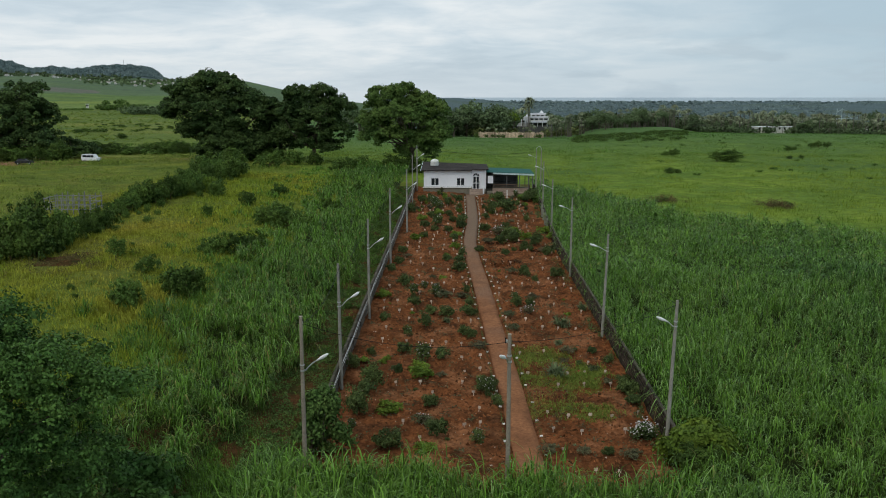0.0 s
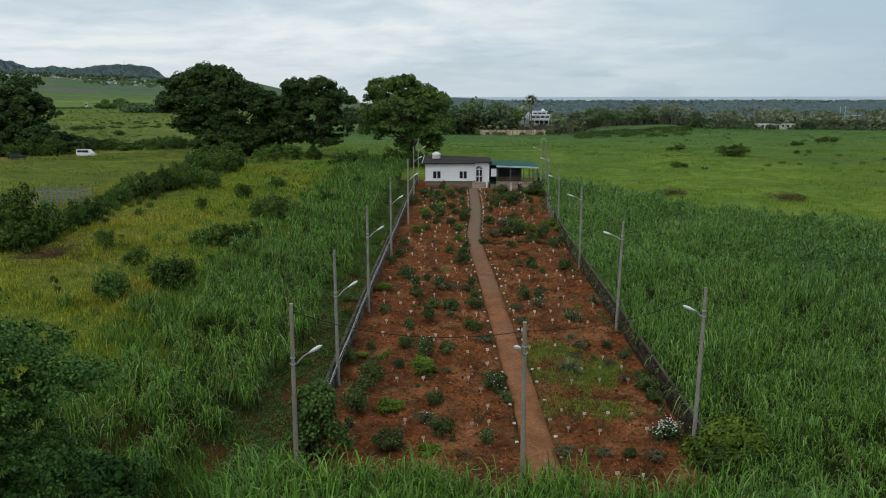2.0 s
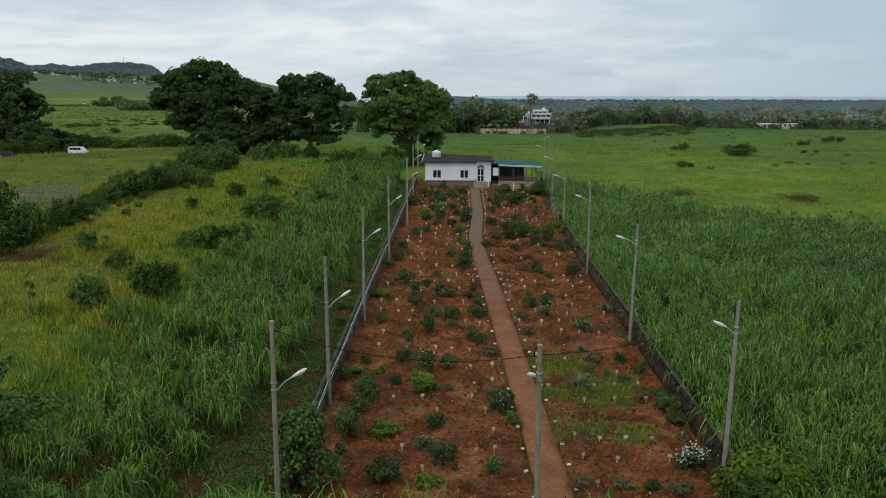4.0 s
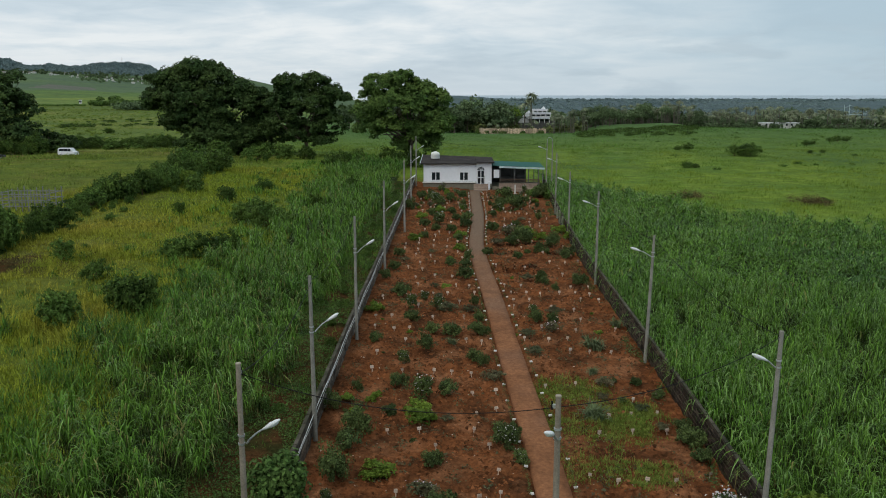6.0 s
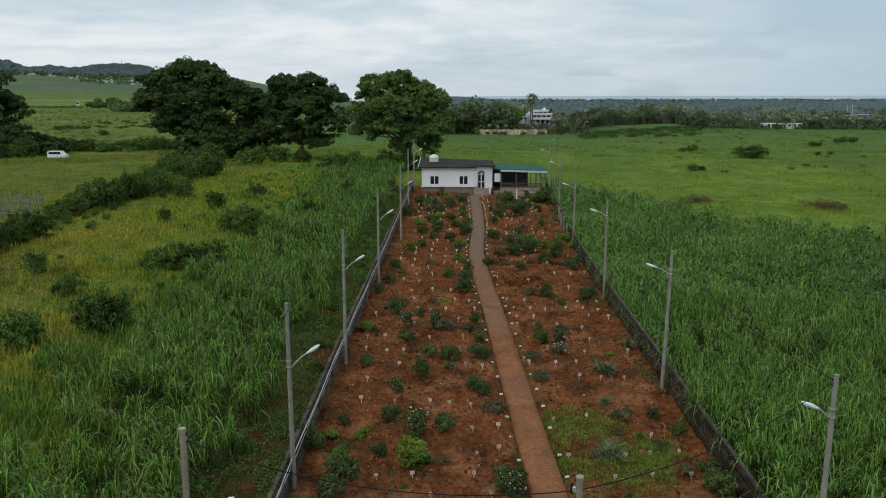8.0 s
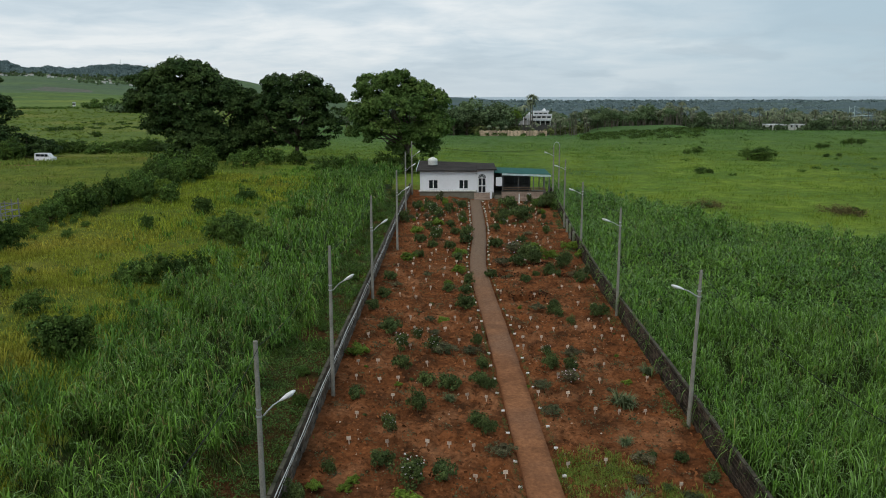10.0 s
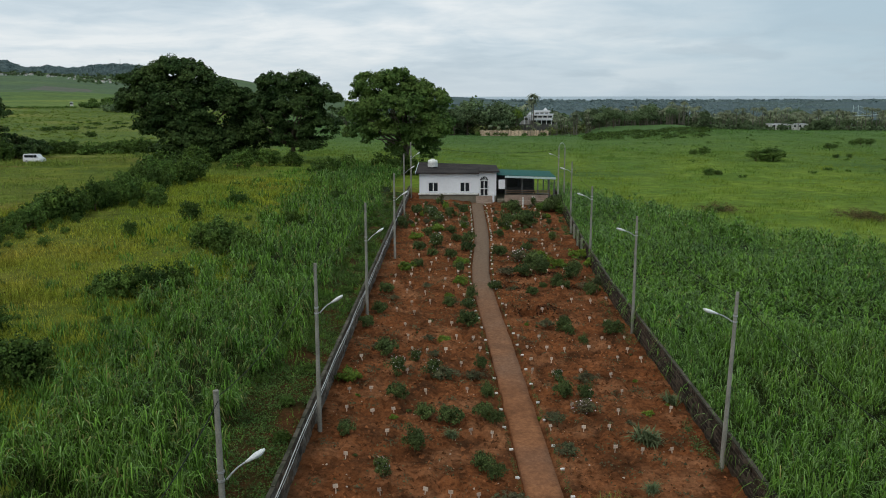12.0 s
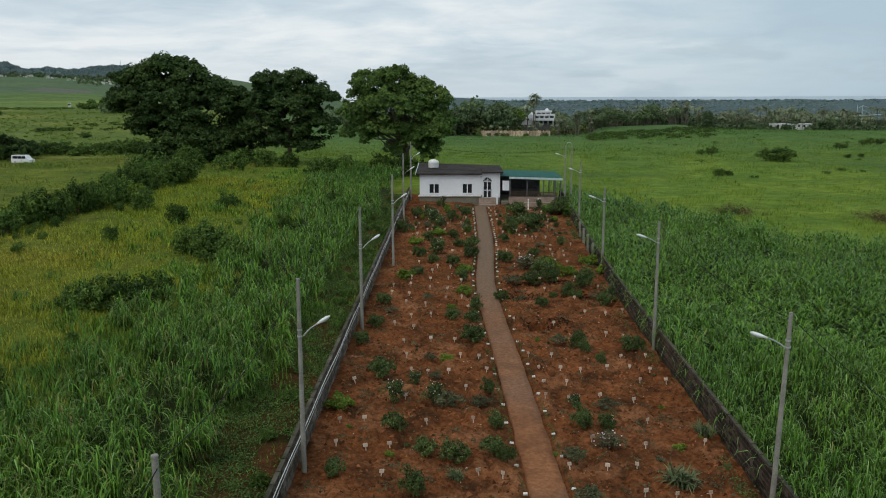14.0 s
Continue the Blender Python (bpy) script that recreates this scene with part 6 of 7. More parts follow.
grass("meadow_grass", -50, -17, 36, 84, left_meadow, 110000, .50, .036, "meadow_grass", 76, "shorter yellow-green grass between the tufts", 5, .5)

grass("meadow_grass", -250, -50, 205, 480, lambda x, y: x < -20 - .17 * y, 70000, .55, .13, "tussock", 77, "rough yellow-green pasture grass", 8, 1.2)

grass("meadow_grass", -48, -16, 74, 135, left_meadow, 80000, .6, .055, "meadow_grass", 78, "shorter yellow-green grass between the tufts", 6, .6)


grass("meadow_grass", -88, -66, 154, 162, lambda x, y: x > -86 - .3 * (160 - y), 5200, 1.15, .08, "tussock", 83, "tall grass before the parked van", 10, .5)


def green_fade(x, y):
    """Coarse green grass that thins out from the cane strip into the meadow."""
    return (x < -17 - .02 * y) & (np.sin(x * 1.9 + y * .7) * np.sin(y * .5 - x * .8) > (-x - 17 - .02 * y) / 10 - .3)


grass("guinea_grass", -19, -9, 19, 30, lambda x, y: np.sin(x * 1.3 + y * .9) > -.35, 24000, .8, .036, "cane_leaf", 69, "loose tufts of coarse grass beside the plot corner", 22, .24)
grass("guinea_grass", -36, -16, 22, 80, green_fade, 80000, 1.15, .045, "cane_leaf", 67, "coarse green guinea grass running into the meadow", 16, .3)
grass("guinea_grass", -36, -16, 80, 150, green_fade, 42000, 1.0, .08, "cane_leaf", 68, "coarse green guinea grass running into the meadow", 14, .4)
grass("guinea_grass", -22, -11, 18, 72, lambda x, y: x < -10.9 - .5 * np.sin(y * .4), 46000, .95, .038, "cane_leaf", 79, "shorter coarse grass between the cane tufts", 18, .34)
grass("verge_weeds", -12.4, -8.6, 24, 122, lambda x, y: np.sin(x * 3 + y * .9) + np.sin(y * 1.7 - x) > -.7, 34000, .34, .035, "cane_leaf", 63, "low green weeds on the verge outside the wall")


def ground_cover(name, places, leaf, mat, seed, label):
    """Low broad-leaved weeds: small leaves lying over the soil in patches."""
    g = np.random.default_rng(seed)
    nrm = np.tile([0.0, -.1, 1.0], (len(places), 1))
    v, f, s = leaves(g, places, nrm, leaf)
    me = np_mesh(name, v, f, s)
    me.materials.append(M[mat])
    return tagged(link(name, me), label, "weeds", kind="stuff")


g = np.random.default_rng(301)
cx_ = np.repeat(np.stack([g.uniform(-12.8, -8.7, 2900), g.uniform(16, 122, 2900)], 1), 40, 0)
more = np.repeat(np.stack([g.uniform(-19, -8.7, 620), g.uniform(15, 31, 620)], 1), 40, 0)
cx_ = np.concatenate([cx_, more])
cx_ = cx_ + g.normal(size=cx_.shape) * .22
cz_ = land(cx_[:, 0], cx_[:, 1]) + np.abs(g.normal(size=len(cx_))) * .13 + .02
keep = (cx_[:, 0] < -8.65) & (np.sin(cx_[:, 0] * 1.9 + cx_[:, 1] * .31) + np.sin(cx_[:, 1] * .83) > -1.1)
ground_cover("verge_creeper", np.column_stack([cx_, cz_])[keep], .055, "creeper_leaf", 302, "low broad-leaved creeper spreading over red soil outside the wall")


# dark weeds in the worn edges of the footpath, and scrub at the foot of the east wall
g = np.random.default_rng(331)
ey = g.uniform(26, 118, 1500)
ex = path_x(ey) + np.where(g.random(1500) < .5, -1, 1) * g.uniform(.80, .94, 1500)
exy = np.repeat(np.stack([ex, ey], 1), 9, 0) + g.normal(size=(13500, 2)) * np.array([.035, .10])
ground_cover("path_edge_weeds", np.column_stack([exy, land(exy[:, 0], exy[:, 1]) + .01 + np.abs(g.normal(size=13500)) * .03]), .032, "bush_leaf", 332, "low dark weeds along the worn edges of the footpath")
ey = g.uniform(28, 116, 260)
ey = ey[np.sin(ey * .9) + np.sin(ey * .37 + 2) > .1]
exy = np.repeat(np.stack([right_wall_x(ey) - g.uniform(.25, .8, len(ey)), ey], 1), 50, 0)
exy = exy + g.normal(size=exy.shape) * np.array([.10, .22])
exy = exy[exy[:, 0] < right_wall_x(exy[:, 1]) - .16]
ground_cover("wall_foot_weeds", np.column_stack([exy, land(exy[:, 0], exy[:, 1]) + .02 + np.abs(g.normal(size=len(exy))) * .14]), .05, "bush_leaf", 333, "dark weeds growing along the foot of the block wall")


for x, y, s_ in ((7.0, 38.2, 1.35), (6.9, 43.2, 1.0), (5.2, 45.2, .6), (5.0, 42.0, .6)):
    put_shrub(4, x, y, s_, 1.0)


# crumbs of earth, pebbles and dry litter on the bare soil
def crumbs(name, n, size, mat, seed, label):
    g = np.random.default_rng(seed)
    x, y = g.uniform(-8, 7.4, n), g.uniform(24, 116, n)
    k = np.abs(x - path_x(y)) > .95
    x, y = x[k], y[k]
    j = np.clip(np.round((y - 23.4) / .15).astype(int), 0, sx.shape[0] - 1)
    i = np.clip(np.round((x - WALL_L) / (right_wall_x(y) - WALL_L) * 130).astype(int), 0, 130)
    c = np.stack([x, y, sz[j, i]], 1)
    s = (size * g.uniform(.3, 1.0, len(x)) ** 2)[:, None]
    corners = np.array([(-1, -1, -.3), (1, -.8, -.3), (.2, 1.2, -.3), (0, 0, .8)], float)
    turn = g.uniform(0, 6.28, len(x))
    ca, sa = np.cos(turn)[:, None], np.sin(turn)[:, None]
    v = np.stack([corners[None, :, 0] * ca - corners[None, :, 1] * sa, corners[None, :, 0] * sa + corners[None, :, 1] * ca, np.repeat(corners[None, :, 2], len(x), 0)], 2)
    v = (v + g.normal(size=v.shape) * .25) * s[:, None, :] + c[:, None, :]
    f = (np.arange(len(x))[:, None] * 4 + np.array([0, 1, 3, 1, 2, 3, 2, 0, 3])[None, :]).ravel()
    me = np_mesh(name, v.reshape(-1, 3), f, np.full(len(x) * 3, 3))
    me.materials.append(M[mat])
    return tagged(link(name, me), label, "soil", kind="stuff")


def dug_earth(name, spots, seed):
    """Crumbled earth thrown up round fresh diggings, dark in colour for the pits' shade."""
    g = np.random.default_rng(seed)
    p = np.concatenate([np.column_stack([g.normal(size=n) * rx + x, g.normal(size=n) * ry + y]) for x, y, rx, ry, n in spots])
    z = np.array([soil_z(a, b) for a, b in p])
    v, f, s = leaves(g, np.column_stack([p, z + .03]), np.tile([0.0, 0.0, 1.0], (len(p), 1)), .17, 1.0)
    me = np_mesh(name, v, f, s)
    me.materials.append(M["pit_shade_earth"])
    return tagged(link(name, me), "dark red earth thrown up round open pits, pit shade in its colour", "soil", kind="stuff")


dug_earth("dug_earth", ((1.9, 69.4, .35, .6, 420), (3.0, 69.4, .5, .5, 160), (1.3, 76.0, .35, .5, 240), (3.6, 79.5, 1.3, .5, 420), (5.4, 76.5, .7, .4, 200), (2.0, 81.5, .5, .4, 160)), 325)
crumbs("earth_clods", 34000, .11, "clod", 311, "loose crumbs and clods of red earth")
crumbs("pebbles", 1700, .05, "marker", 312, "scattered pale pebbles and scraps on the soil")
crumbs("litter", 6000, .07, "grey_leaf", 313, "dry plant litter and small weeds on the soil")
g = np.random.default_rng(320)
gxy = np.repeat(np.stack([g.uniform(-7.8, 7.2, 520), g.uniform(28, 116, 520)], 1), 30, 0)
gxy = gxy + g.normal(size=gxy.shape) * .17
keep = (np.abs(gxy[:, 0] - path_x(gxy[:, 1])) > 1.0) & (gxy[:, 0] > -8.1) & (gxy[:, 0] < 7.4)
gxy = gxy[keep]
jj = np.clip(np.round((gxy[:, 1] - 23.4) / .15).astype(int), 0, sx.shape[0] - 1)
ii = np.clip(np.round((gxy[:, 0] - WALL_L) / (right_wall_x(gxy[:, 1]) - WALL_L) * 130).astype(int), 0, 130)
ground_cover("seedling_weeds", np.column_stack([gxy, sz[jj, ii] + .02 + np.abs(g.normal(size=len(gxy))) * .04]), .06, "grey_leaf", 321, "sparse low weeds sprouting from the red soil")


def open_field(x, y):
    return ((y > cane_edge(x) - 11) & (x > 8) | (y > 130)) & (x < 30 + .58 * y) & (x > -14 - .17 * y)


grass("field_grass", -40, 150, 60, 210, open_field, 190000, .62, .056, "field_grass", 64, "bright green open field of young grass", 12, .6)
grass("field_grass", -60, 240, 210, 360, open_field, 110000, .55, .10, "field_grass", 65, "bright green open field of young grass", 10, 1.0)


def weedy(x, y):
    """Three ragged patches of weeds on the east half of the plot."""
    spots = ((2.5, 43.4, 1.8, 1.3), (3.9, 39.6, 1.5, 1.6), (2.6, 36.2, 1.5, 1.3), (4.6, 35.2, 1.3, .8), (5.0, 41.2, 1.2, .8), (1.6, 40.2, .7, 1.6))
    best = np.min([np.hypot((x - a) / c, (y - b) / d) for a, b, c, d in spots], axis=0)
    return best + .55 * np.sin(x * 4.1 + y * 2.3) * np.sin(y * 3.7 - x * 2) + .25 * np.sin(x * 9.3) * np.sin(y * 8.1) < 1.0


grass("plot_weeds", .9, 6.9, 32, 46, weedy, 160000, .42, .024, "plot_weed", 66, "thin olive-green weeds over the bare soil", 16, .2, True)


def rough_patch(x, y):
    """Where coarse dark scrub has run into the open field."""
    v = np.sin(x * .045 + 1.2 * np.sin(y * .03)) * np.sin(y * .06 + np.sin(x * .05)) + .5 * np.sin(x * .17 + y * .11) * np.sin(y * .21 - x * .09)
    return open_field(x, y) & (v > .42 - .5 * smooth(150, 260, y) * smooth(20, 60, x)) & (x > 14)


grass("field_scrub", 10, 150, 90, 215, rough_patch, 90000, .5, .045, "field_grass", 71, "coarse green weeds in patches over the field", 30, 1.1)
grass("field_scrub", 10, 240, 215, 330, rough_patch, 30000, .8, .10, "cane_leaf", 72, "coarse dark green weeds in patches over the field", 24, 2.0)
g = np.random.default_rng(73)
gxy = np.repeat(np.concatenate([np.stack([g.normal(size=60) * 1.0 + 40.8, g.normal(size=60) * 1.6 + 108.5], 1), np.stack([g.normal(size=34) * 1.2 + 27.4, g.normal(size=34) * 1.5 + 114], 1)]), 60, 0)
gxy = gxy + g.normal(size=gxy.shape) * .35
ground_cover("dry_weeds", np.column_stack([gxy, land(gxy[:, 0], gxy[:, 1]) + .15 + np.abs(g.normal(size=len(gxy))) * .22]), .09, "dry_weed", 74, "brown withered weeds at the edge of the cane")
gxy = np.repeat(np.stack([g.normal(size=60) * 2.6 - 34.5, g.normal(size=60) * 2.2 + 63], 1), 50, 0)
gxy = gxy + g.normal(size=gxy.shape) * .3
ground_cover("dry_weeds", np.column_stack([gxy, land(gxy[:, 0], gxy[:, 1]) + .1 + np.abs(g.normal(size=len(gxy))) * .25]), .07, "dry_weed", 75, "brown withered weeds round a bare patch of meadow")
# ---- the distance ----
def far_house(name, w, d, h, label, seed, flat_roof=False, roof="far_roof"):
    r = random.Random(seed)
    t = new(name)
    part("wall", block(-w / 2, -d / 2, -3, w / 2, d / 2, h, .05), M["far_wall"], t)
    bm = bmesh.new()
    if flat_roof:
        box(bm, -w / 2 - .3, -d / 2 - .3, h + .005, w / 2 + .3, d / 2 + .3, h + .35, .05)
    else:
        a = [bm.verts.new(p) for p in ((-w / 2 - .4, -d / 2 - .4, h), (w / 2 + .4, -d / 2 - .4, h), (w / 2 + .4, d / 2 + .4, h), (-w / 2 - .4, d / 2 + .4, h))]
        b = [bm.verts.new((-w / 2 + 1, 0, h + d * .28)), bm.verts.new((w / 2 - 1, 0, h + d * .28))]
        for q in ((a[0], a[1], b[1], b[0]), (a[2], a[3], b[0], b[1]), (a[1], a[2], b[1]), (a[3], a[0], b[0]), (a[3], a[2], a[1], a[0])):
            bm.faces.new(q)
    part("roof", bm, M[roof], t)
    for k in range(max(2, int(w / 3))):
        x = -w / 2 + (k + .5) * w / max(2, int(w / 3))
        part("window", block(x - .55, -d / 2 - .05, .9, x + .55, -d / 2 - .003, 2.2, 0), M["dark_pane"], t)
    return tagged(t, label, "house", "distant houses")


def place_all(kinds, spots):
    for k, m in enumerate(spots):
        src = kinds[k % len(kinds)]
        if k < len(kinds):
            src.matrix_world = m
        else:
            copy_thing(src, pose(0, 0, 0)).matrix_world = m


FD = np.random.default_rng(121)
village = [far_house("village_house", w, d, h, "small pale house of a distant hillside village", k, k % 2 == 0) for k, (w, d, h) in enumerate(((9, 8, 5), (12, 9, 6), (8, 8, 3.5), (14, 9, 6)))]
spots = []
for k in range(150):
    az = -.31 - .22 * FD.random() ** 1.3
    d = 2480 - (250 + 2600 * (az + .53)) * FD.random() ** 1.4
    y = d / math.hypot(1, az)
    spots.append(pose(az * y, y, float(terrain(az * y, y)), 0, 0, FD.uniform(-40, 40)) @ Matrix.Scale(FD.uniform(.3, .62), 4))
place_all(village, spots)


def far_tree(k, tall, wide, label):
    g = np.random.default_rng(140 + k)
    t = new("distant_tree")
    blobs = [(g.uniform(-.35, .35) * wide, g.uniform(-.3, .3) * wide, tall * g.uniform(.5, .75), wide * g.uniform(.3, .5), wide * g.uniform(.3, .5), tall * g.uniform(.2, .32)) for _ in range(4)]
    me, c = foliage(g, ragged(g, blobs, 8), 100, 22, wide * .09, wide * .05)
    part("trunk", branches(g, tall * .35, .3, c[:7]), M["bark"], t)
    link("crown", me, t, M["far_leaf"])
    return tagged(t, label, "tree", "distant trees")


kinds = [far_tree(k, h, w, "dark rounded tree in a distant belt") for k, (h, w) in enumerate(((14, 14), (17, 13), (12, 15), (19, 12), (15, 16)))]
spots = []


def at(slope_az, d, s=1.0, dz=0.0, sz=1.0):
    y = d / math.hypot(1, slope_az)
    return pose(slope_az * y, y, ground_z(slope_az * y, y) + dz, 0, 0, FD.uniform(0, 360)) @ Matrix.Diagonal((s, s, s * sz, 1))


for k in range(110):     # the dense belt behind and beside the villa
    a_ = FD.uniform(-.14, .22)
    spots.append(at(a_, FD.uniform(585, 660) if .07 < a_ < .115 else FD.uniform(480, 640), FD.uniform(.7, 1.1) * (.62 if a_ > .115 else 1)))
for k in range(34):
    spots.append(at(FD.uniform(-.03, .050), FD.uniform(505, 560), FD.uniform(.75, 1.08)))
for k in range(70):
    spots.append(at(FD.uniform(.16, .62), FD.uniform(660, 800), FD.uniform(.6, .9)))
for k in range(80):
    spots.append(at(FD.uniform(.12, .62), FD.uniform(545, 640), FD.uniform(.3, .62)))
place_all(kinds, spots)


def woods(name, count, az0, az1, d0, d1, tall, leaf, seed, label, mat="far_leaf", flat=1.0, sink=None):
    """Many small far trees joined into one: clumps of leaves over rounded masses."""
    g = np.random.default_rng(seed)
    a_, d_ = g.uniform(az0, az1, count), g.uniform(d0, d1, count)
    y = d_ / np.hypot(1, a_)
    x = a_ * y
    z = (terrain if sink is None else sink)(x, y)
    h = tall * g.uniform(.5, 1.2, count)
    per = 60
    e_ = g.normal(size=(count, per, 3))
    e_ /= np.linalg.norm(e_, axis=2)[..., None]
    p = np.stack([x, y, z + h * .55 * flat], 1)[:, None, :] + e_ * (h[:, None] * g.uniform(.25, .5, (count, per)))[..., None] * np.array([1.15 / flat, 1.15 / flat, .95 * flat])
    v, f, s = leaves(g, p.reshape(-1, 3), (e_ + np.array([0, 0, .4])).reshape(-1, 3), leaf)
    me = np_mesh(name, v, f, s)
    me.materials.append(M[mat])
    return tagged(link(name, me), label, "trees", kind="stuff")


woods("village_trees", 80, -.44, -.31, 1750, 2350, 8, 2.2, 400, "dark trees standing among hillside houses")
woods("village_trees", 190, -.55, -.30, 2150, 2600, 8, 2.4, 401, "dark trees scattered among the hillside houses")
woods("inland_trees", 60, -.32, -.10, 620, 1000, 9, 2.2, 402, "dark trees along the inland field edges")
woods("coast_trees", 300, .10, .66, 620, 900, 10, 2.4, 403, "dark trees behind the palm line")
woods("hedge_line", 60, -.52, -.437, 580, 597, 2.0, .5, 411, "thin dark hedge along a far field's border", "hedge_leaf", .5)
woods("hedge_line", 60, -.428, -.37, 575, 600, 4.6, .8, 415, "clump of dark trees beside a far field", "hedge_leaf", .7)
woods("hedge_line", 9, -.42, -.39, 700, 740, 5, .9, 412, "small dark trees standing in a far field", "hedge_leaf", .8)
woods("hedge_line", 16, -.465, -.43, 318, 334, 2.0, .4, 413, "low dark scrub across the farther meadow", "hedge_leaf", .6)
woods("hedge_line", 22, -.44, -.36, 320, 400, 1.7, .36, 417, "scattered low scrub in the farther meadow", "hedge_leaf", .5)
woods("meadow_tussocks", 520, -.52, -.22, 205, 560, .9, .26, 419, "coarse grass tussocks in the farther meadow", "tussock", .6)
woods("hedge_line", 60, -.46, -.30, 200, 250, 2.0, .32, 414, "overgrown hedge behind the meadow", "hedge_leaf", .7)
woods("hedge_line", 46, -.40, -.33, 500, 520, 6, .9, 415, "clump of dark trees beside a far field", flat=.75)
woods("field_bushes", 190, .13, .262, 262, 325, 1.9, .28, 416, "low dark scrub along the field's upper edge", "hedge_leaf", .55)
woods("field_bushes", 26, .16, .50, 150, 330, 1.0, .2, 417, "scattered low scrub in the open field", "hedge_leaf", .6)
woods("palm_undergrowth", 170, .26, .62, 545, 580, 5, 1.1, 420, "dark undergrowth below the palms", flat=.8)
woods("fence_shrubs", 26, .012, .10, 459, 468, 2.0, .4, 421, "dark shrubs growing before the boundary wall", "hedge_leaf")
woods("belt_undergrowth", 190, -.03, .27, 590, 630, 7, 1.2, 422, "dense dark undergrowth below the belt of trees")
woods("belt_undergrowth", 60, -.03, .050, 505, 545, 7, 1.0, 423, "dense dark trees beside the villa garden")
woods("garden_trees", 34, .01, .14, 474, 520, 5.5, .9, 418, "leafy garden trees before the villa", "garden_leaf")
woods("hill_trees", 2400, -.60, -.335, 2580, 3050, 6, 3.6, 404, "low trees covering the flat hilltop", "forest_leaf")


def palm(k):
    g = np.random.default_rng(170 + k)
    t = new("palm_tree")
    h = (11, 13, 15)[k]
    bm = bmesh.new()
    lean = g.normal() * .8
    tube(bm, [(0, 0, -1), (lean * .3, 0, h * .4), (lean, 0, h)], [.28, .2, .16], 6)
    part("trunk", bm, M["palm_trunk"], t)
    n = 74
    v, f, s = strips(g, np.tile([lean, 0, h], (n, 1)).astype(float), g.uniform(.6, 3.0, n), g.uniform(2.2, 3.8, n), np.arange(n) * 2.4 + g.normal(size=n) * .2, np.full(n, .55), g.uniform(.6, 2.4, n), stations=(0, .4, .75, 1), taper=(.4, 1, .8, .1))
    link("crown", np_mesh("crown", v, f, s), t, M["palm_leaf"])
    return tagged(t, "slender coconut palm in a distant plantation line", "palm tree", "distant palms")


tree("garden_tree", 30.4, 500, 7.5, .3, [(0, 0, 11.6, 2.9, 2.6, 2.4), (1.2, 0, 10.4, 2.2, 2, 1.8)], 60, 34, .8, .42, 31, "round yellow-green garden tree beside the villa", "lime_leaf", limbs=10)
tree("garden_tree", 70, 490, 5.0, .4, [(0, 0, 8.2, 5.4, 5, 3.6), (1.5, 0, 5.0, 4.2, 4, 2.6)], 150, 34, 1.0, .5, 32, "dome-shaped dark green tree by the garden palms", "far_leaf", limbs=10)
palms = [palm(k) for k in range(3)]
spots = [at(FD.uniform(.155, .27), FD.uniform(560, 600), FD.uniform(.6, .8)) for k in range(70)]
spots += [at(FD.uniform(.20, .60), FD.uniform(555, 600), FD.uniform(.5, .95)) for k in range(170)]
spots += [at(FD.uniform(.103, .145), FD.uniform(472, 495), FD.uniform(.45, .85)) for k in range(30)]
spots += [at(a, 530, 1.5) for a in (.0725, .079, .081)]
spots += [at(FD.uniform(.03, .10), FD.uniform(455, 466), FD.uniform(.35, .55)) for k in range(9)]
place_all(palms, spots)



def palm_grove(count, seed):
    """The farther rows of the plantation: slim trunks and drooping crowns, joined."""
    g = np.random.default_rng(seed)
    slant, away, tall = g.uniform(.20, .60, count), g.uniform(600, 690, count), g.uniform(7, 13.5, count)
    y = away / np.hypot(1, slant)
    foot = np.stack([slant * y, y, land(slant * y, y)], 1)
    n = 44
    head = np.repeat(foot + np.stack([tall * 0, tall * 0, tall], 1), n, 0)
    m = count * n
    v, f, s = strips(g, head, g.uniform(.5, 2.4, m), g.uniform(1.8, 3.2, m), np.arange(m) * 2.4 + g.normal(size=m) * .2, np.full(m, .6), g.uniform(.6, 2.2, m), stations=(0, .4, .75, 1), taper=(.4, 1, .8, .1))
    grove = new("palm_grove")
    link("crowns", np_mesh("crowns", v, f, s), grove, M["palm_leaf"])
    bm = bmesh.new()
    for p, h in zip(foot, tall):
        tube(bm, [(p[0], p[1], p[2] - 1), (p[0] + .2, p[1], p[2] + h)], [.26, .16], 4)
    part("trunks", bm, M["palm_trunk"], grove)
    return tagged(grove, "farther rows of coconut palms in a plantation", "palm trees", kind="stuff")


palm_grove(200, 175)

# the villa with stepped terraces and its long sandy wall
villa = empty("villa", 47.2, 545, -13.2)


def villa_storey(x0, x1, z0, z1, y0, depth, bays, wall):
    """One storey: wall, dark glazing, a projecting slab on posts and a white parapet."""
    part("wall", block(x0, y0, z0, x1, y0 + depth, z1, .08), M[wall], villa)
    part("terrace_slab", block(x0 - .8, y0 - 2.2, z1 + .004, x1 + .8, y0 + depth, z1 + .34, .04), M["wall_white"], villa)
    part("parapet", block(x0 - .7, y0 - 2.15, z1 + .345, x1 + .7, y0 - 1.95, z1 + .95, .03), M["wall_white"], villa)
    step = (x1 - x0) / bays
    for k in range(bays):
        x = x0 + (k + .5) * step
        part("window", block(x - step * .38, y0 - .06, z1 - 1.5, x + step * .38, y0 - .004, z1 - .5, 0), M["dark_pane"], villa)
    for k in range(bays + 1):
        x = x0 + k * step
        part("post", block(x - .16, y0 - 2.0, z0, x + .16, y0 - 1.7, z1, .02), M["wall_white"], villa)


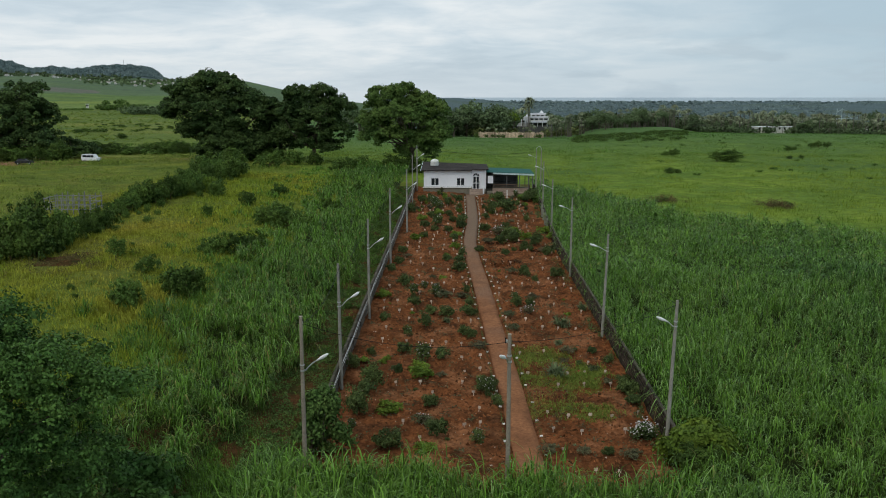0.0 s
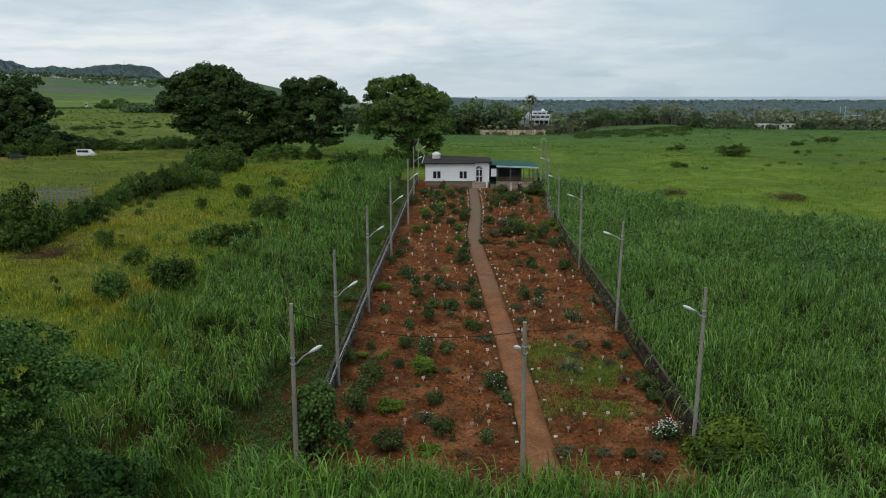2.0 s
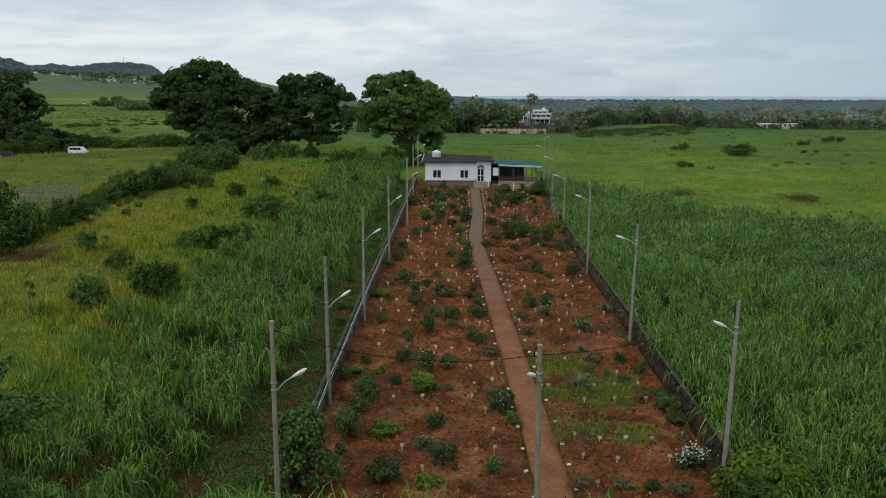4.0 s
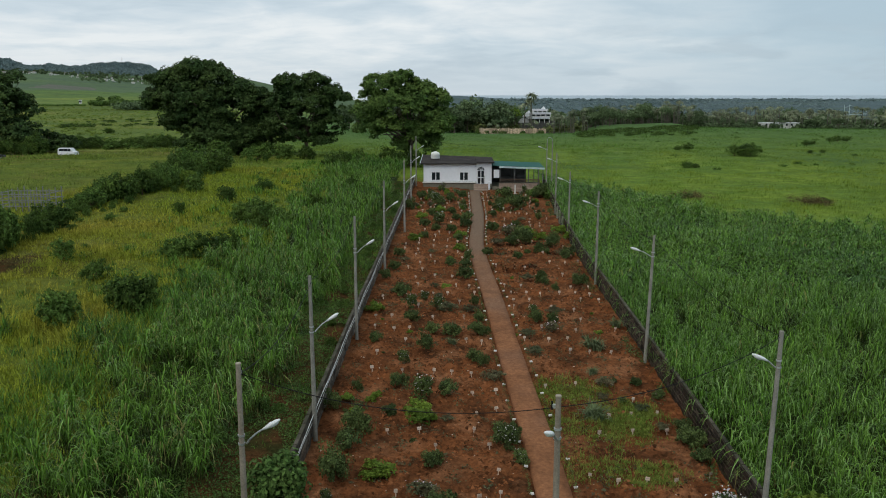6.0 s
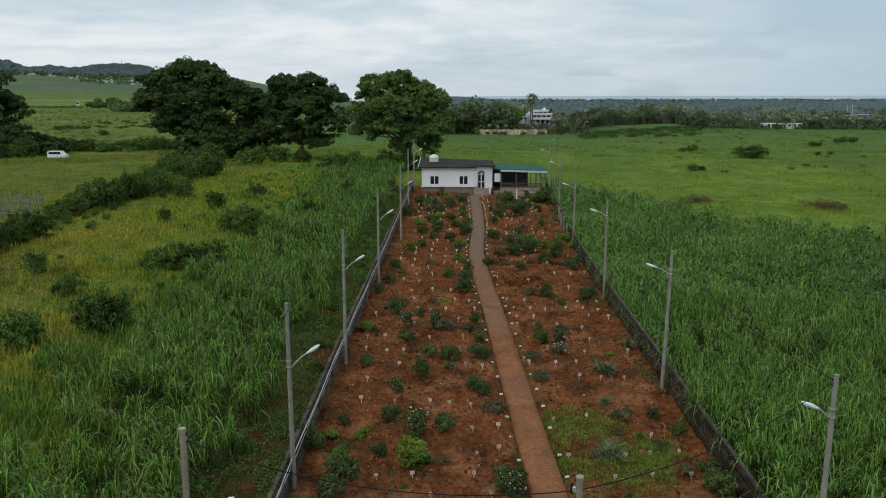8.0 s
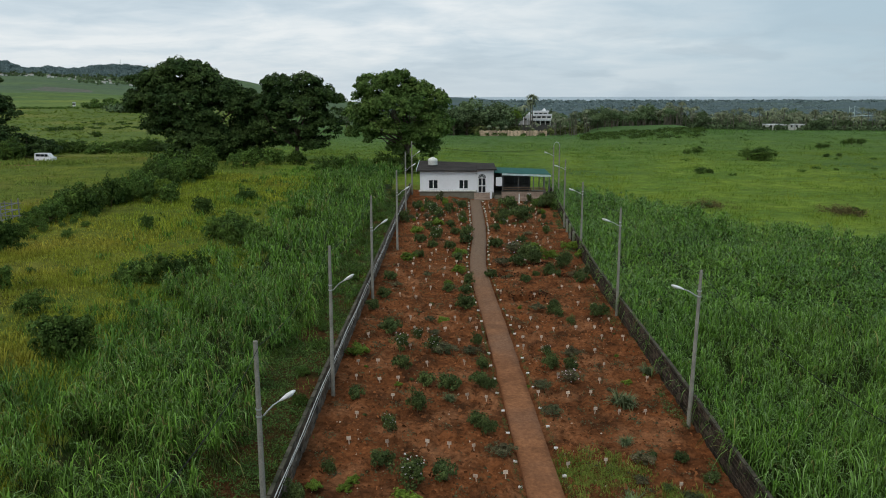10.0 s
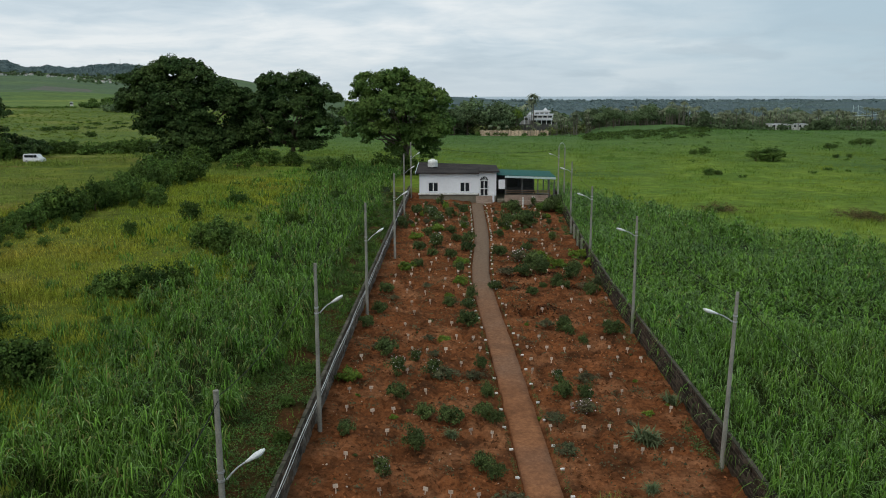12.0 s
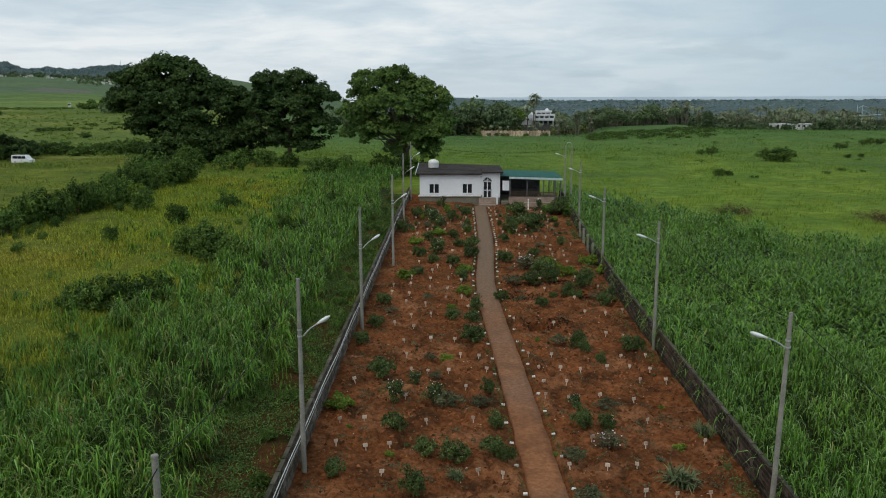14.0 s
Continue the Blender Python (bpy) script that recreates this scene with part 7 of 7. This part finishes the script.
villa_storey(-4.5, 10.5, 7.9, 10.4, -1, 12, 5, "shade_wall")
villa_storey(-11, -3.6, 7.0, 12.0, 2, 9, 3, "far_wall")
villa_storey(-6.5, 8.6, 10.8, 13.4, 1.5, 9, 5, "far_wall")
villa_storey(-2.0, 6.5, 13.8, 15.4, 3.5, 7, 3, "far_wall")
part("plinth", block(-11.5, -2.5, -2, 11, 12, 7.89, .1), M["shade_wall"], villa)
for x, z, r in ((4.6, 16.9, 1.7), (-4.6, 14.6, 1.3)):
    bm = bmesh.new()
    bmesh.ops.create_cone(bm, segments=4, radius1=r, radius2=.2, depth=1.8, cap_ends=True, matrix=Matrix.Translation((x, 6, z)))
    part("roof", bm, M["wall_white"], villa)
tagged(villa, "large pale terraced villa among distant trees", "villa")
fence = empty("boundary_fence", 30, 470)
fence.matrix_world = Matrix.Identity(4)
for k in range(30):
    x = 9.4 + k * 1.2
    z = ground_z(x, 470) + .4
    part("panel", block(x, 470, z - 1, x + 1.19, 470.3, z + 2.5 + .12 * math.sin(k * 2.1) + .1 * math.sin(k * 5.3), .03), M["clay_wall"], fence)
    if k % 2:
        part("post", block(x - .15, 469.8, z - 1, x + .14, 470.35, z + 2.9, .03), M["clay_wall"], fence)
tagged(fence, "long sandy boundary wall before the villa", "wall")

hut = far_house("pump_hut", 2.2, 2.2, 2.7, "small white hut at the border of a far field", 7, True, "wall_white")
hut.matrix_world = pose(-254, 577, ground_z(-254, 577) + .3, 0, 0, 12) @ Matrix.Scale(.72, 4)
hall = far_house("long_building", 22, 8, 2.4, "long low white building at the field's far edge", 5, True, "wall_white")
hall.matrix_world = pose(192.4, 530, ground_z(192.4, 530) + 1.7, 0, 0, 5)
shed = far_house("long_building", 24, 8, 4, "long pale industrial shed under trees", 6, True)
shed.matrix_world = pose(.447 * 600, 590, ground_z(.447 * 600, 590) + 1.5, 0, 0, 4)

mast = empty("crane", 255.7, 585, ground_z(255.7, 585))
for x in (0, 3.4):
    bm = bmesh.new()
    tube(bm, [(x, 0, 0), (x, 0, 17.4)], [.22, .18], 4)
    part("tower_leg", bm, M["fascia"], mast)
for k in range(8):
    bm = bmesh.new()
    tube(bm, [(0, 0, 2 * k + 1), (3.4, 0, 2 * k + (3 if k % 2 else 1))], [.09, .09], 4)
    part("brace", bm, M["fascia"], mast)
for a, b, r in (((0, 0, 10.6), (17.5, 0, 11.4), .2), ((3.4, 0, 17.2), (17.5, 0, 11.6), .1), ((3.4, 0, 14.5), (10, 0, 11.2), .08)):
    bm = bmesh.new()
    tube(bm, [a, b], [r, r], 4)
    part("jib", bm, M["fascia"], mast)
tagged(mast, "pale lattice crane above the far tree line", "crane")

# wooded ridge before the sea, its haze put into the colours
g = np.random.default_rng(200)
az = np.linspace(-.10, .80, 900)
dist = np.array([900, 1300, 1700, 2000, 2200, 2300])
base_h = np.array([-30, -26, -15, -6.0, -2.5, -30])
verts = []
for d, h in zip(dist, base_h):
    y = d / np.sqrt(1 + az ** 2)
    bumps = 2.2 * np.sin(az * 37 + d) + 1.6 * np.sin(az * 83 + d * .3) + np.convolve(g.normal(size=len(az) + 8), np.ones(9) / 9, "valid") * 2.2 + g.normal(size=len(az)) * .9 + 4 * np.sin(az * 9 + 1 + d * .001)
    left = 16 * smooth(.08, -.1, az) * smooth(1500, 2200, d)
    verts.append(np.stack([az * y, y, h + bumps * .45 + left], 1))
verts = np.array(verts)
nr, nc = verts.shape[:2]
idx = np.arange(nr * nc).reshape(nr, nc)
quads = np.stack([idx[:-1, :-1], idx[:-1, 1:], idx[1:, 1:], idx[1:, :-1]], -1).reshape(-1, 4)
me = np_mesh("backdrop", verts.reshape(-1, 3), quads.ravel(), np.full(len(quads), 4))
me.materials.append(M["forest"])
tagged(link("backdrop", me), "haze-tinted wooded ridge running along the coast", "forest", kind="structure")

woods("ridge_trees", 1500, -.08, .70, 2010, 2190, 6.5, 3.6, 424, "haze-tinted tree crowns along the coastal ridge", "forest_leaf", sink=lambda x, y: np.interp(np.hypot(x, y), dist, base_h) - 4.6)
woods("ridge_trees", 3000, .02, .70, 1200, 2000, 5, 2.0, 425, "haze-tinted woods on the slope of the coastal ridge", "forest_leaf", .7, sink=lambda x, y: np.interp(np.hypot(x, y), dist, base_h) - 2.2)
mast2 = new("radio_mast")
part("shaft", tube(bmesh.new(), [(0, 0, 0), (0, 0, 26)], [.8, .5], 5), M["steel"], mast2)
mast2.matrix_world = pose(-.388 * 2950, 2950, 104)
tagged(mast2, "thin radio mast on the flat hilltop", "mast")


# ---- parked cars and the pen ----
def car(name, x, y, rz, paint, van, label):
    t = empty(name, x, y, None, rz)
    L, W = (4.6, 1.75) if van else (4.1, 1.65)
    prof = ([(-2.25, .35), (-2.3, 1.0), (-2.2, 1.9), (-1.9, 2.0), (1.0, 2.0), (1.65, 1.25), (2.25, 1.05), (2.3, .4)] if van
            else [(-2.0, .35), (-2.05, .85), (-1.7, .95), (-1.2, 1.42), (.3, 1.45), (1.0, .98), (1.9, .82), (2.05, .4)])
    bm = bmesh.new()
    a = [bm.verts.new((px_, -W / 2 + (.12 if pz_ > 1.1 else 0), pz_)) for px_, pz_ in prof]
    b = [bm.verts.new((px_, W / 2 - (.12 if pz_ > 1.1 else 0), pz_)) for px_, pz_ in prof]
    bm.faces.new(a)
    bm.faces.new(b[::-1])
    for i in range(len(prof)):
        j = (i + 1) % len(prof)
        bm.faces.new((a[j], a[i], b[i], b[j]))
    bmesh.ops.recalc_face_normals(bm, faces=bm.faces)
    part("body", bm, M[paint], t)
    wins = [(-1.9, -.75), (-.65, .35), (.45, 1.2)] if van else [(-1.1, -.4), (-.3, .45)]
    z0, z1 = (1.25, 1.8) if van else (.98, 1.34)
    for s in (-1, 1):
        for x0, x1 in wins:
            y_ = s * (W / 2 - .06)
            part("window", block(x0, min(y_, y_ + s * .03), z0, x1, max(y_, y_ + s * .03), z1, 0), M["dark_pane"], t)
    for px_ in (-1.35, 1.35):
        for s in (-1, 1):
            bm = bmesh.new()
            tube(bm, [(px_, s * (W / 2 - .2), .33), (px_, s * (W / 2 + .02), .33)], [.33, .33], 12)
            wheel = part("wheel", bm, M["tyre"], t)
            bm = bmesh.new()
            tube(bm, [(px_, s * (W / 2 + .021), .33), (px_, s * (W / 2 + .04), .33)], [.19, .17], 10)
            part("rim", bm, M["steel"], wheel)
    t.scale = (.78, .78, .78)
    return tagged(t, label, "van" if van else "car")


car("parked_van", -75.6, 164.4, -12, "car_white", True, "white van standing on the dirt track")
car("parked_car", -85.2, 156.6, 12, "car_dark", False, "dark car parked under the shade tree")

pen = empty("cattle_pen", -46.3, 91)
for k in range(9):
    for y in (-1.6, 1.6):
        part("upright", tube(bmesh.new(), [(-2.6 + k * .65, y, -.2), (-2.6 + k * .65, y, 1.9 + .15 * (k % 3))], [.06, .06], 6), M["pen_steel"], pen)
for z in (.5, 1.1, 1.7):
    for y in (-1.6, 1.6):
        part("rail", tube(bmesh.new(), [(-2.8, y, z), (2.8, y, z)], [.05, .05], 6), M["pen_steel"], pen)
    for x in (-2.6, 2.6):
        part("rail", tube(bmesh.new(), [(x, -1.6, z + .04), (x, 1.6, z + .04)], [.05, .05], 6), M["pen_steel"], pen)
tagged(pen, "grey metal tube pen standing in rough grass", "pen")
